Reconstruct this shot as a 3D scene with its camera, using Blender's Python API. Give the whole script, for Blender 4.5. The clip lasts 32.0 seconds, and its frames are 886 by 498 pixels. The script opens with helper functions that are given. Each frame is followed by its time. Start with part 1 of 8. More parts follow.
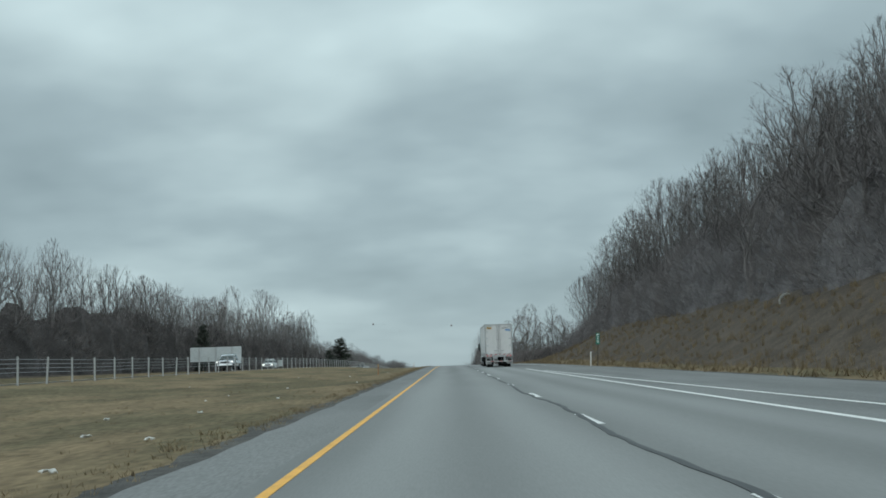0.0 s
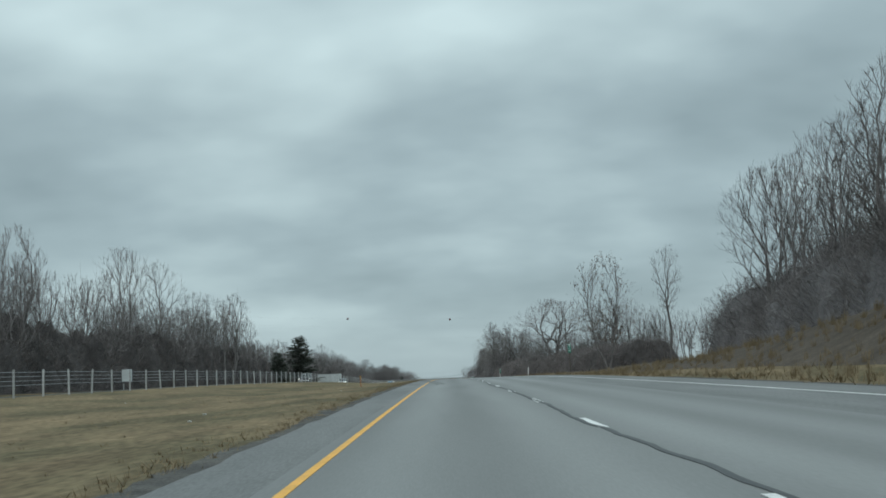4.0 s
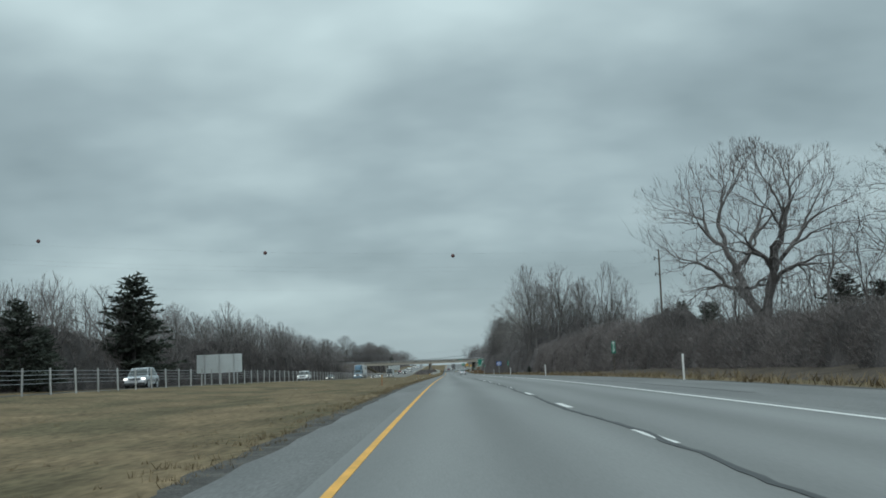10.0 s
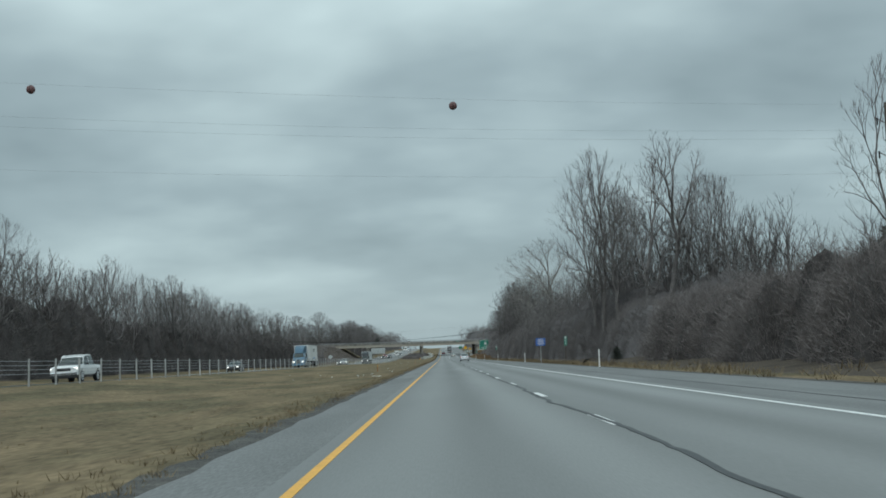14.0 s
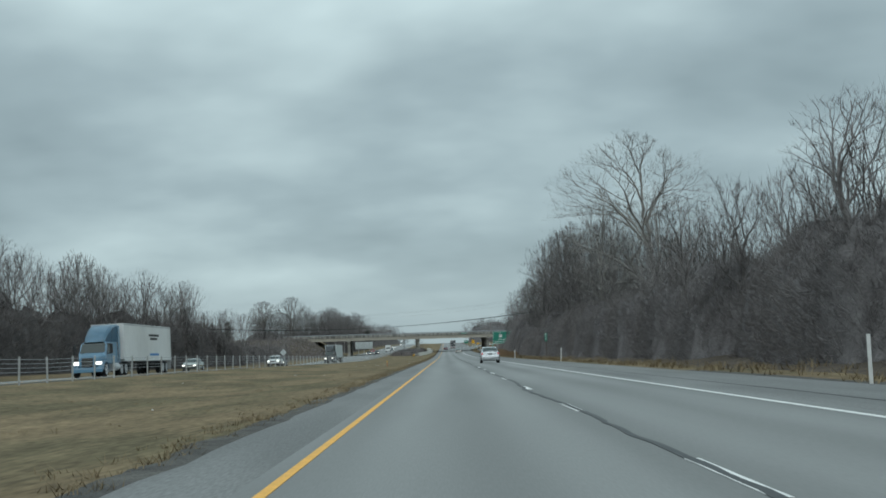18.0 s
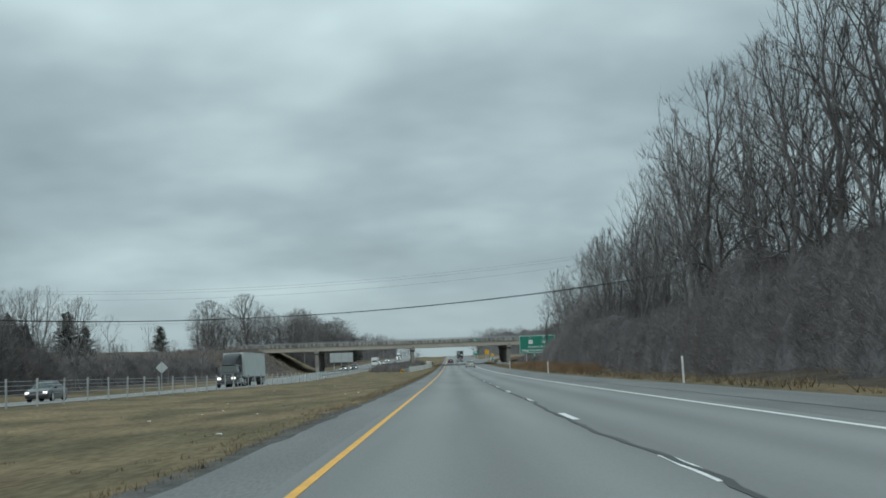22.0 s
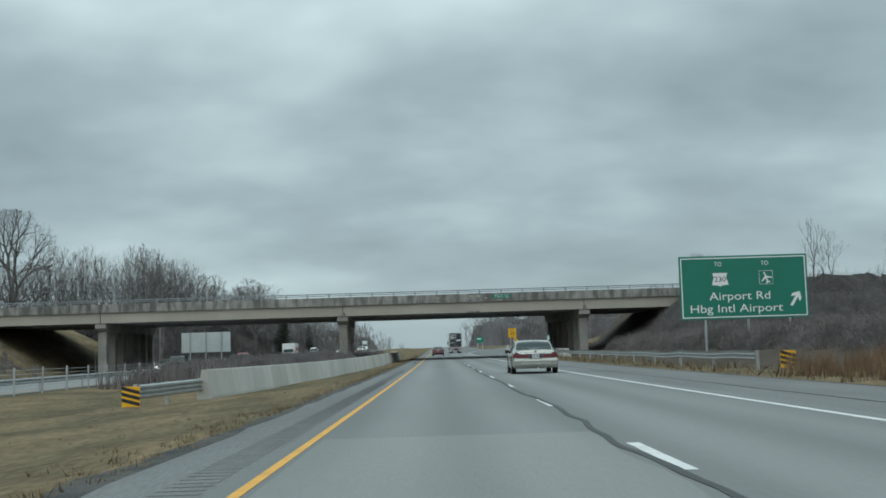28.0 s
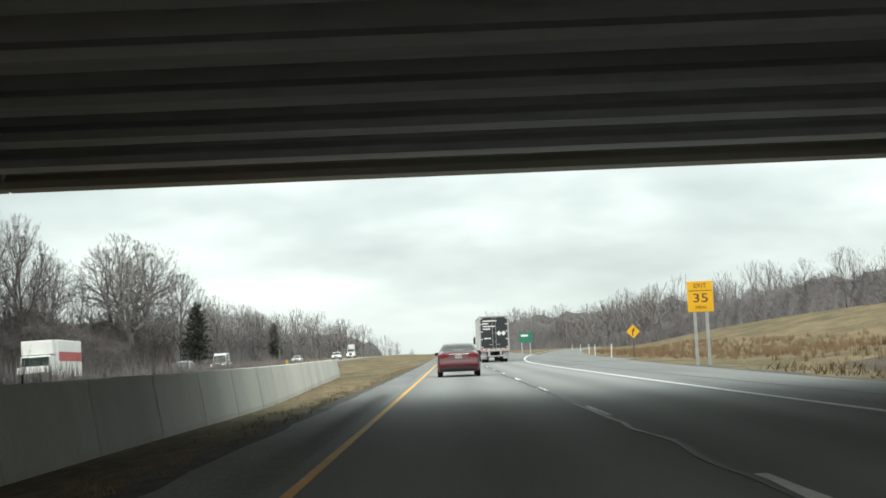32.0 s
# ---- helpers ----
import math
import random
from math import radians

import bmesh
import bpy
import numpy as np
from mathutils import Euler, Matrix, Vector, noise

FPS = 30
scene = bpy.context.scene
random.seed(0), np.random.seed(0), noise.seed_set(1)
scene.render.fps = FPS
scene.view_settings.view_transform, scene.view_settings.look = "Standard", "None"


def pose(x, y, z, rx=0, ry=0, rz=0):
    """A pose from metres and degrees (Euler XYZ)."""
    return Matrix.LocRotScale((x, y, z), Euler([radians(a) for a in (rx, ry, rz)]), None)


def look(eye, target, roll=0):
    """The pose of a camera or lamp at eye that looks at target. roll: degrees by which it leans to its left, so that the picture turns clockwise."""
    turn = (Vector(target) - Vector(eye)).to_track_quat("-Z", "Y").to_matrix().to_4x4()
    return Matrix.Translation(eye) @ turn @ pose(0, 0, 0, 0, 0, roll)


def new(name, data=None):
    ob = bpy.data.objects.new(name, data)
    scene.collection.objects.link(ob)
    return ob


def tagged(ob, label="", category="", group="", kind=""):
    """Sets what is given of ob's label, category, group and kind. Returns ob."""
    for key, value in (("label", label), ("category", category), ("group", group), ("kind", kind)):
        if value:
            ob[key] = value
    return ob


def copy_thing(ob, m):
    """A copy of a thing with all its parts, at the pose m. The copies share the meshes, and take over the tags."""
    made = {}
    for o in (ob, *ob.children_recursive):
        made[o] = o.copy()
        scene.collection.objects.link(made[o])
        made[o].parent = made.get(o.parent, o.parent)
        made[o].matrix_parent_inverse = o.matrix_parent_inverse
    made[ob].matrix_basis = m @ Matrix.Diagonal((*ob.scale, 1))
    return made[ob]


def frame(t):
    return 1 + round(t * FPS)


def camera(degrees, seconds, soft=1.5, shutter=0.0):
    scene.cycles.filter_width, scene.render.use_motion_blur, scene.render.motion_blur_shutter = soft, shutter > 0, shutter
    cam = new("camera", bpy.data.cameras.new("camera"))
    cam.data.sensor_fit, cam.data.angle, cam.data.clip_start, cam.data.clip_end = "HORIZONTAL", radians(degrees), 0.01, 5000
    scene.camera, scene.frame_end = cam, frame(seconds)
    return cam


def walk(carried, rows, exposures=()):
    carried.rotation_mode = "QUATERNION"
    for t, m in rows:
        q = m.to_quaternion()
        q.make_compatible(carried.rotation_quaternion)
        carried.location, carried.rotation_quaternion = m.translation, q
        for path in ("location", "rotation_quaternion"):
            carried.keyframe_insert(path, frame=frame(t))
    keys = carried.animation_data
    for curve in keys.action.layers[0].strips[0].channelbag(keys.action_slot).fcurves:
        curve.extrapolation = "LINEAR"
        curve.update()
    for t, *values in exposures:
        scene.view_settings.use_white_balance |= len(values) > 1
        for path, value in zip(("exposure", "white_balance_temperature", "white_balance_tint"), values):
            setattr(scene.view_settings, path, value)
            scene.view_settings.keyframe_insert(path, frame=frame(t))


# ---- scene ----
cam = camera(40.16, 32.0, soft=1.7)
# seconds, x, y, z, pitch, lean, heading
PATH = [
    (0, 1.486, -19.43, -6.100, 6.618, 1.788, 0.136),
    (1, 1.351, 13.75, -5.237, 6.840, 2.101, -0.063),
    (2, 1.396, 47.04, -4.372, 6.908, 1.868, 0.003),
    (3, 1.442, 81.22, -3.483, 6.836, 2.484, -0.061),
    (6, 1.233, 180.49, -1.174, 6.707, 2.259, 0.139),
    (7, 1.143, 213.82, -0.579, 6.456, 2.189, 0.117),
    (8, 1.101, 246.61, -0.084, 6.151, 1.993, 0.063),
    (9, 1.024, 279.98, 0.326, 5.901, 2.402, -0.143),
    (10, 1.020, 313.17, 0.642, 5.857, 2.248, -0.003),
    (11, 1.035, 345.78, 0.862, 5.708, 2.168, -0.132),
    (12, 1.173, 378.99, 0.995, 5.515, 2.009, -0.298),
    (13, 1.232, 411.85, 1.035, 5.239, 2.023, -0.192),
    (16, 1.328, 510.47, 1.035, 4.944, 1.961, -0.192),
    (17, 1.449, 543.44, 1.035, 4.840, 2.090, -0.186),
    (18, 1.425, 575.37, 1.035, 4.912, 1.717, -0.035),
    (19, 1.417, 608.06, 1.035, 5.255, 1.923, -0.295),
    (20, 1.533, 640.92, 1.035, 5.562, 1.911, -0.295),
    (21, 1.498, 674.25, 1.035, 5.580, 2.017, -0.087),
    (22, 1.371, 707.33, 1.035, 5.592, 1.973, 0.140),
    (23, 1.229, 741.71, 1.035, 5.596, 2.116, 0.061),
    (24, 1.171, 775.69, 1.040, 5.625, 2.156, -0.233),
    (27, 1.496, 879.59, 1.318, 5.433, 2.161, -0.420),
    (28, 1.575, 914.66, 1.509, 5.276, 1.735, -0.390),
    (29, 1.555, 949.54, 1.746, 5.304, 1.715, -0.013),
    (30, 1.417, 984.91, 2.037, 5.354, 1.984, 0.129),
    (31, 1.310, 1019.37, 2.364, 5.443, 2.150, 0.072),
    (32, 1.291, 1052.41, 2.709, 5.586, 2.311, 0.168),
]
walk(cam, [(t, pose(x, y, z, 90 + p, 0, h) @ pose(0, 0, 0, 0, 0, -r)) for t, x, y, z, p, r, h in PATH],
     exposures=[(0, 0.0, 6420, 10), (4.5, 0.0, 6420, 10), (7.0, -0.08, 6420, 10), (13.0, -0.07, 6420, 10), (15.5, 0.0, 6420, 10), (27.5, 0.0, 6420, 10), (30.2, 0.08, 6420, 10), (30.6, 0.12, 6420, 10), (31.0, 0.2, 6420, 10), (31.3, 0.26, 6450, 10), (31.7, 0.5, 6700, 12), (32.0, 0.98, 7450, 17)])

# ---------------------------------------------------------------- sky and light
SUN_AZ, SUN_EL = -165.0, 50.0
# x and z of the direction, half widths, brightness
CLOUD_BANKS = ((-0.24, 0.28, 0.26, 0.065, 0.13), (-0.03, 0.107, 0.12, 0.016, 0.03), (0.14, 0.205, 0.15, 0.035, -0.045), (0.19, 0.165, 0.14, 0.018, 0.035), (-0.27, 0.165, 0.09, 0.022, -0.04), (-0.08, 0.145, 0.16, 0.016, -0.03), (0.0, 0.295, 0.12, 0.04, 0.06), (0.06, 0.09, 0.36, 0.05, -0.022), (-0.26, 0.10, 0.14, 0.05, -0.022))
SKY_A, SKY_B = (3.2, 1.7, 0), (7.1, 4.3, 0)


def build_world():
    w = bpy.data.worlds.new("overcast")
    scene.world = w
    w.use_nodes = True
    nt = w.node_tree
    nt.nodes.clear()
    N, L = nt.nodes.new, nt.links.new

    def math_node(op, a, b=None, c=None):
        n = N("ShaderNodeMath")
        n.operation = op
        for i, v in enumerate((a, b, c)):
            if v is None:
                continue
            if isinstance(v, (int, float)):
                n.inputs[i].default_value = v
            else:
                L(v, n.inputs[i])
        return n.outputs[0]

    out, bg, tc = N("ShaderNodeOutputWorld"), N("ShaderNodeBackground"), N("ShaderNodeTexCoord")
    sep = N("ShaderNodeSeparateXYZ")
    L(tc.outputs["Generated"], sep.inputs[0])
    x, y, z = sep.outputs
    zz = math_node("ADD", math_node("MAXIMUM", z, 0.0), 0.30)
    u = math_node("DIVIDE", x, zz)
    v = math_node("DIVIDE", y, zz)
    comb = N("ShaderNodeCombineXYZ")
    L(u, comb.inputs[0])
    L(v, comb.inputs[1])

    def cloud(scale, detail, sx, sy, off):
        m = N("ShaderNodeMapping")
        L(comb.outputs[0], m.inputs[0])
        m.inputs["Scale"].default_value = (sx, sy, 1)
        m.inputs["Location"].default_value = off
        n = N("ShaderNodeTexNoise")
        n.inputs["Scale"].default_value = scale
        n.inputs["Detail"].default_value = detail
        n.inputs["Roughness"].default_value = 0.5
        L(m.outputs[0], n.inputs["Vector"])
        return n.outputs["Fac"]

    big = cloud(1.15, 2.0, 0.8, 0.8, SKY_A)
    mid = cloud(2.8, 3.0, 0.72, 0.75, SKY_B)
    fine = cloud(6.5, 3.0, 0.7, 0.85, (2.0, 9.0, 0))
    f = math_node("ADD", math_node("MULTIPLY", big, 0.30), math_node("ADD", math_node("MULTIPLY", mid, 0.34), math_node("MULTIPLY_ADD", fine, 0.12, 0.12)))

    def bank(x0, z0, sx, sz, a):
        """A broad bright or dark bank of cloud round one direction."""
        dx = math_node("DIVIDE", math_node("SUBTRACT", x, x0), sx)
        dz = math_node("DIVIDE", math_node("SUBTRACT", z, z0), sz)
        r2 = math_node("ADD", math_node("MULTIPLY", dx, dx), math_node("MULTIPLY", dz, dz))
        return math_node("MULTIPLY", math_node("EXPONENT", math_node("MULTIPLY", r2, -1.0)), a)

    for row in CLOUD_BANKS:
        f = math_node("ADD", f, bank(*row))
    ramp = N("ShaderNodeValToRGB")
    e = ramp.color_ramp.elements
    e[0].position, e[0].color = 0.39, (0.245, 0.325, 0.345, 1)
    e[1].position, e[1].color = 0.64, (0.60, 0.75, 0.76, 1)
    mid_e = e.new(0.5)
    mid_e.color = (0.362, 0.468, 0.492, 1)
    L(f, ramp.inputs[0])
    # an overcast dome is brightest overhead
    dome = N("ShaderNodeMapRange")
    dome.interpolation_type = "SMOOTHSTEP"
    L(z, dome.inputs["Value"])
    for k, val in (("From Min", 0.22), ("From Max", 0.85), ("To Min", 1.0), ("To Max", 2.2)):
        dome.inputs[k].default_value = val
    # paler, hazier band low over the horizon
    haze = N("ShaderNodeMapRange")
    haze.interpolation_type = "SMOOTHSTEP"
    L(z, haze.inputs["Value"])
    for k, val in (("From Min", 0.0), ("From Max", 0.10), ("To Min", 0.75), ("To Max", 0.0)):
        haze.inputs[k].default_value = val
    mix = N("ShaderNodeMix")
    mix.data_type = "RGBA"
    L(haze.outputs[0], mix.inputs[0])
    L(ramp.outputs[0], mix.inputs[6])
    mix.inputs[7].default_value = (0.38, 0.485, 0.512, 1)
    sky = N("ShaderNodeTexSky")
    sky.sky_type, sky.sun_disc = "NISHITA", False
    sky.sun_elevation, sky.sun_rotation = radians(SUN_EL), radians(SUN_AZ)
    sky_dim = N("ShaderNodeVectorMath")
    sky_dim.operation = "SCALE"
    L(sky.outputs[0], sky_dim.inputs[0])
    sky_dim.inputs["Scale"].default_value = 0.1
    over = N("ShaderNodeMix")
    over.data_type = "RGBA"
    over.inputs[0].default_value = 0.94
    L(sky_dim.outputs[0], over.inputs[6])
    L(mix.outputs[2], over.inputs[7])
    L(over.outputs[2], bg.inputs[0])
    L(dome.outputs[0], bg.inputs[1])
    L(bg.outputs[0], out.inputs[0])


build_world()
sun = new("sun", bpy.data.lights.new("sun", "SUN"))
sun.data.energy, sun.data.angle, sun.data.color = 0.9, radians(100), (1.0, 0.97, 0.93)
sun.matrix_world = look((60, 0, 200), (60 - 200 * math.sin(radians(SUN_AZ)) / math.tan(radians(SUN_EL)),
                                       -200 * math.cos(radians(SUN_AZ)) / math.tan(radians(SUN_EL)), 0))


# ---------------------------------------------------------------- materials
def material(name, base, rough=0.7, metal=0.0, var=0.25, scale=3.0, fine=0.0, fine_scale=60.0, bump=0.0, bump_scale=40.0,
             tint=None, tint_scale=0.4, tint_amount=0.6, spec=0.5, rand=0.0, emit=None, glow=0.0, alpha=None, stretch=(1, 1, 1), obj=False):
    """Base colour broken up at two scales, a second tint in patches, a bump, and a change from object to object."""
    m = bpy.data.materials.new(name)
    m.use_nodes = True
    nt = m.node_tree
    N, L = nt.nodes.new, nt.links.new
    b = nt.nodes["Principled BSDF"]
    b.inputs["Roughness"].default_value, b.inputs["Metallic"].default_value = rough, metal
    b.inputs["Specular IOR Level"].default_value = spec
    tc, mp = N("ShaderNodeTexCoord"), N("ShaderNodeMapping")
    mp.inputs["Scale"].default_value = stretch
    L(tc.outputs["Object" if obj else "Generated"], mp.inputs[0])
    if not obj:
        geo = N("ShaderNodeNewGeometry")
        L(geo.outputs["Position"], mp.inputs[0])

    def noise_tex(sc, det=4.0):
        n = N("ShaderNodeTexNoise")
        n.inputs["Scale"].default_value, n.inputs["Detail"].default_value = sc, det
        L(mp.outputs[0], n.inputs["Vector"])
        return n.outputs["Fac"]

    def shade(col, fac_socket, amount):
        mr = N("ShaderNodeMapRange")
        L(fac_socket, mr.inputs["Value"])
        mr.inputs["From Min"].default_value, mr.inputs["From Max"].default_value = 0.28, 0.72
        mr.inputs["To Min"].default_value, mr.inputs["To Max"].default_value = 1 - amount, 1 + amount
        s = N("ShaderNodeVectorMath")
        s.operation = "SCALE"
        if isinstance(col, tuple):
            s.inputs[0].default_value = col
        else:
            L(col, s.inputs[0])
        L(mr.outputs[0], s.inputs["Scale"])
        return s.outputs[0]

    col = tuple(base)
    if tint:
        mr = N("ShaderNodeMapRange")
        L(noise_tex(tint_scale, 5.0), mr.inputs["Value"])
        mr.inputs["From Min"].default_value, mr.inputs["From Max"].default_value = 0.42, 0.6
        mr.inputs["To Max"].default_value = tint_amount
        mx = N("ShaderNodeMix")
        mx.data_type = "RGBA"
        L(mr.outputs[0], mx.inputs[0])
        mx.inputs[6].default_value, mx.inputs[7].default_value = (*base, 1), (*tint, 1)
        col = mx.outputs[2]
    col = shade(col, noise_tex(scale), var)
    if fine:
        col = shade(col, noise_tex(fine_scale, 2.0), fine)
    if rand:
        info = N("ShaderNodeObjectInfo")
        mr = N("ShaderNodeMapRange")
        L(info.outputs["Random"], mr.inputs["Value"])
        mr.inputs["To Min"].default_value, mr.inputs["To Max"].default_value = 1 - rand, 1 + rand
        s = N("ShaderNodeVectorMath")
        s.operation = "SCALE"
        L(col, s.inputs[0])
        L(mr.outputs[0], s.inputs["Scale"])
        col = s.outputs[0]
    L(col, b.inputs["Base Color"])
    if bump:
        bp = N("ShaderNodeBump")
        bp.inputs["Strength"].default_value = bump
        bp.inputs["Distance"].default_value = 0.02
        L(noise_tex(bump_scale, 3.0), bp.inputs["Height"])
        L(bp.outputs[0], b.inputs["Normal"])
    if emit:
        b.inputs["Emission Color"].default_value, b.inputs["Emission Strength"].default_value = (*emit, 1), glow
    return m


def asphalt_material(name, base, wheel=0.12):
    """Worn asphalt: aggregate speckle, long stains and slightly darker wheel tracks and oil band in each lane."""
    m = material(name, base, rough=0.85, var=0.08, scale=0.35, fine=0.06, fine_scale=60, bump=0.08, bump_scale=120, spec=0.35,
                 tint=tuple(c * 0.80 for c in base), tint_scale=0.5, tint_amount=0.55, stretch=(1, 0.06, 1))
    nt = m.node_tree
    N, L = nt.nodes.new, nt.links.new
    b = nt.nodes["Principled BSDF"]
    src = b.inputs["Base Color"].links[0].from_socket
    geo, sep = N("ShaderNodeNewGeometry"), N("ShaderNodeSeparateXYZ")
    L(geo.outputs["Position"], sep.inputs[0])
    w = N("ShaderNodeMath")
    w.operation = "MULTIPLY"
    L(sep.outputs[0], w.inputs[0])
    w.inputs[1].default_value = 2 * math.pi / 1.83
    c = N("ShaderNodeMath")
    c.operation = "COSINE"
    L(w.outputs[0], c.inputs[0])
    mr = N("ShaderNodeMapRange")
    L(c.outputs[0], mr.inputs["Value"])
    mr.inputs["From Min"].default_value, mr.inputs["From Max"].default_value = -1, 1
    mr.inputs["To Min"].default_value, mr.inputs["To Max"].default_value = 1 + wheel, 1 - wheel
    s = N("ShaderNodeVectorMath")
    s.operation = "SCALE"
    L(src, s.inputs[0])
    L(mr.outputs[0], s.inputs["Scale"])
    L(s.outputs[0], b.inputs["Base Color"])
    return m


def glass_material(name, base, rough=0.04):
    return material(name, base, rough=rough, var=0.05, spec=0.5)


def paint(name, base, rough=0.3, metal=0.0, coat=0.6):
    m = material(name, base, rough=rough, metal=metal, var=0.06, scale=1.2, fine=0.03, fine_scale=9, obj=True)
    m.node_tree.nodes["Principled BSDF"].inputs["Coat Weight"].default_value = coat
    return m


M = {}
M["asphalt"] = asphalt_material("asphalt", (0.215, 0.22, 0.215))
M["shoulder"] = material("shoulder_asphalt", (0.172, 0.175, 0.171), rough=0.9, var=0.12, scale=0.5, fine=0.2, fine_scale=40, bump=0.3, bump_scale=80,
                         tint=(0.125, 0.128, 0.126), tint_scale=0.7, stretch=(1, 0.12, 1))
M["seal"] = material("crack_seal", (0.035, 0.037, 0.038), rough=0.6, var=0.2, scale=3)
M["skid"] = material("tyre_rubber_mark", (0.115, 0.118, 0.117), rough=0.8, var=0.35, scale=2.5, fine=0.3, fine_scale=30)
M["rumble"] = material("rumble_groove", (0.172, 0.175, 0.171), rough=0.9, var=0.2, scale=2)
M["white_line"] = material("white_road_paint", (0.68, 0.68, 0.66), rough=0.7, var=0.12, scale=4, fine=0.15, fine_scale=35)
M["yellow_line"] = material("yellow_road_paint", (0.72, 0.37, 0.06), rough=0.7, var=0.12, scale=2, fine=0.12, fine_scale=35)
M["grass"] = material("dormant_grass", (0.178, 0.134, 0.080), rough=0.95, var=0.26, scale=0.8, fine=0.34, fine_scale=7, bump=0.9, bump_scale=12,
                      tint=(0.100, 0.086, 0.050), tint_scale=0.3, tint_amount=0.85, spec=0.1, stretch=(1, 0.28, 1))
M["tuft"] = material("dry_grass_blades", (0.215, 0.168, 0.105), rough=0.9, var=0.3, scale=0.6, fine=0.2, fine_scale=5, tint=(0.17, 0.132, 0.078), tint_scale=0.3, spec=0.1)
M["straw"] = material("reddish_dry_weeds", (0.25, 0.17, 0.105), rough=0.95, var=0.3, scale=0.5, fine=0.2, fine_scale=6, tint=(0.165, 0.108, 0.068), tint_scale=0.3, spec=0.1)
M["gravel"] = material("shoulder_gravel", (0.098, 0.093, 0.085), rough=0.95, var=0.3, scale=2.2, fine=0.4, fine_scale=26, bump=0.9, bump_scale=30,
                       tint=(0.055, 0.054, 0.052), tint_scale=0.8, spec=0.2)
M["bark"] = material("bark", (0.17, 0.16, 0.155), rough=0.95, var=0.3, scale=1.5, fine=0.3, fine_scale=18, rand=0.25, spec=0.1)
M["twig"] = material("twigs", (0.168, 0.157, 0.153), rough=0.95, var=0.2, scale=0.3, rand=0.25, spec=0.1)
M["pale_twig"] = material("pale_twigs", (0.25, 0.238, 0.222), rough=0.95, var=0.2, scale=0.3, spec=0.1)
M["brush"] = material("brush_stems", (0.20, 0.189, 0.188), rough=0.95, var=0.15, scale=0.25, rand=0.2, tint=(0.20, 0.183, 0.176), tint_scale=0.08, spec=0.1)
# both core colours lie below the stems': the shaded inside is painted in
M["undergrowth"] = material("shaded_undergrowth", (0.125, 0.119, 0.120), rough=1.0, var=0.25, scale=1.6, fine=0.3, fine_scale=9, bump=1.0, bump_scale=6, tint=(0.13, 0.121, 0.119), tint_scale=0.12, spec=0.05)
M["shaded_russet_mass"] = material("shaded_russet_undergrowth", (0.068, 0.062, 0.060), rough=1.0, var=0.35, scale=0.5, fine=0.3, fine_scale=7, bump=1.0, bump_scale=6, tint=(0.063, 0.058, 0.057), tint_scale=0.15, spec=0.05)
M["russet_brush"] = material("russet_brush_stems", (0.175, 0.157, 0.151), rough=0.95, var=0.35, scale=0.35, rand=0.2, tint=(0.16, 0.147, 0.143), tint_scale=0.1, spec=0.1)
M["dead_leaf"] = material("dead_leaves", (0.13, 0.085, 0.055), rough=0.9, var=0.35, scale=0.8, spec=0.1)
M["needles"] = material("conifer_needles", (0.075, 0.086, 0.071), rough=0.9, var=0.35, scale=0.5, fine=0.25, fine_scale=4, rand=0.15, spec=0.15)
M["litter_floor"] = material("leaf_litter", (0.088, 0.072, 0.058), rough=0.95, var=0.3, scale=0.7, fine=0.3, fine_scale=7, bump=0.8, bump_scale=9, tint=(0.07, 0.056, 0.044), tint_scale=0.15, spec=0.1)
M["concrete"] = material("weathered_concrete", (0.31, 0.298, 0.265), rough=0.9, var=0.16, scale=0.5, fine=0.06, fine_scale=9, bump=0.1, bump_scale=30,
                         tint=(0.20, 0.195, 0.18), tint_scale=0.35, tint_amount=0.6)
M["bridge_rail"] = material("weathered_aluminium_rail", (0.24, 0.255, 0.265), rough=0.6, metal=0.2, var=0.15, scale=1.5, fine=0.08, fine_scale=20)
M["girder"] = material("concrete_girder", (0.37, 0.343, 0.29), rough=0.85, var=0.10, scale=0.25, fine=0.03, fine_scale=8, bump=0.05, tint=(0.31, 0.285, 0.24), tint_scale=0.5, tint_amount=0.5, stretch=(1, 1, 0.25))
# base raised and cooled to stand for glare in the shade under the deck
M["soffit"] = material("paled_soffit_concrete", (0.46, 0.465, 0.47), rough=0.95, var=0.2, scale=0.3, fine=0.1, fine_scale=5, stretch=(0.15, 1, 1))
M["barrier"] = material("barrier_concrete", (0.52, 0.515, 0.475), rough=0.9, var=0.10, scale=0.45, rand=0.10, fine=0.05, fine_scale=16, bump=0.15, bump_scale=40,
                        tint=(0.38, 0.375, 0.345), tint_scale=0.9, tint_amount=0.5, stretch=(1, 1, 0.3))
M["parapet"] = material("streaked_parapet_concrete", (0.27, 0.262, 0.238), rough=0.9, var=0.30, scale=1.3, fine=0.10, fine_scale=7, bump=0.1, bump_scale=30, rand=0.12,
                        tint=(0.12, 0.118, 0.108), tint_scale=1.6, tint_amount=0.9, stretch=(1, 1, 0.3))
M["parapet_repair"] = material("pale_mortar_repair", (0.34, 0.325, 0.285), rough=0.9, var=0.35, scale=2.5, fine=0.1, fine_scale=9, tint=(0.2, 0.19, 0.165), tint_scale=3.0, tint_amount=0.6, stretch=(1, 1, 0.3))
M["steel"] = material("galvanised_steel", (0.42, 0.44, 0.44), rough=0.5, metal=0.7, var=0.12, scale=2, fine=0.08, fine_scale=20)
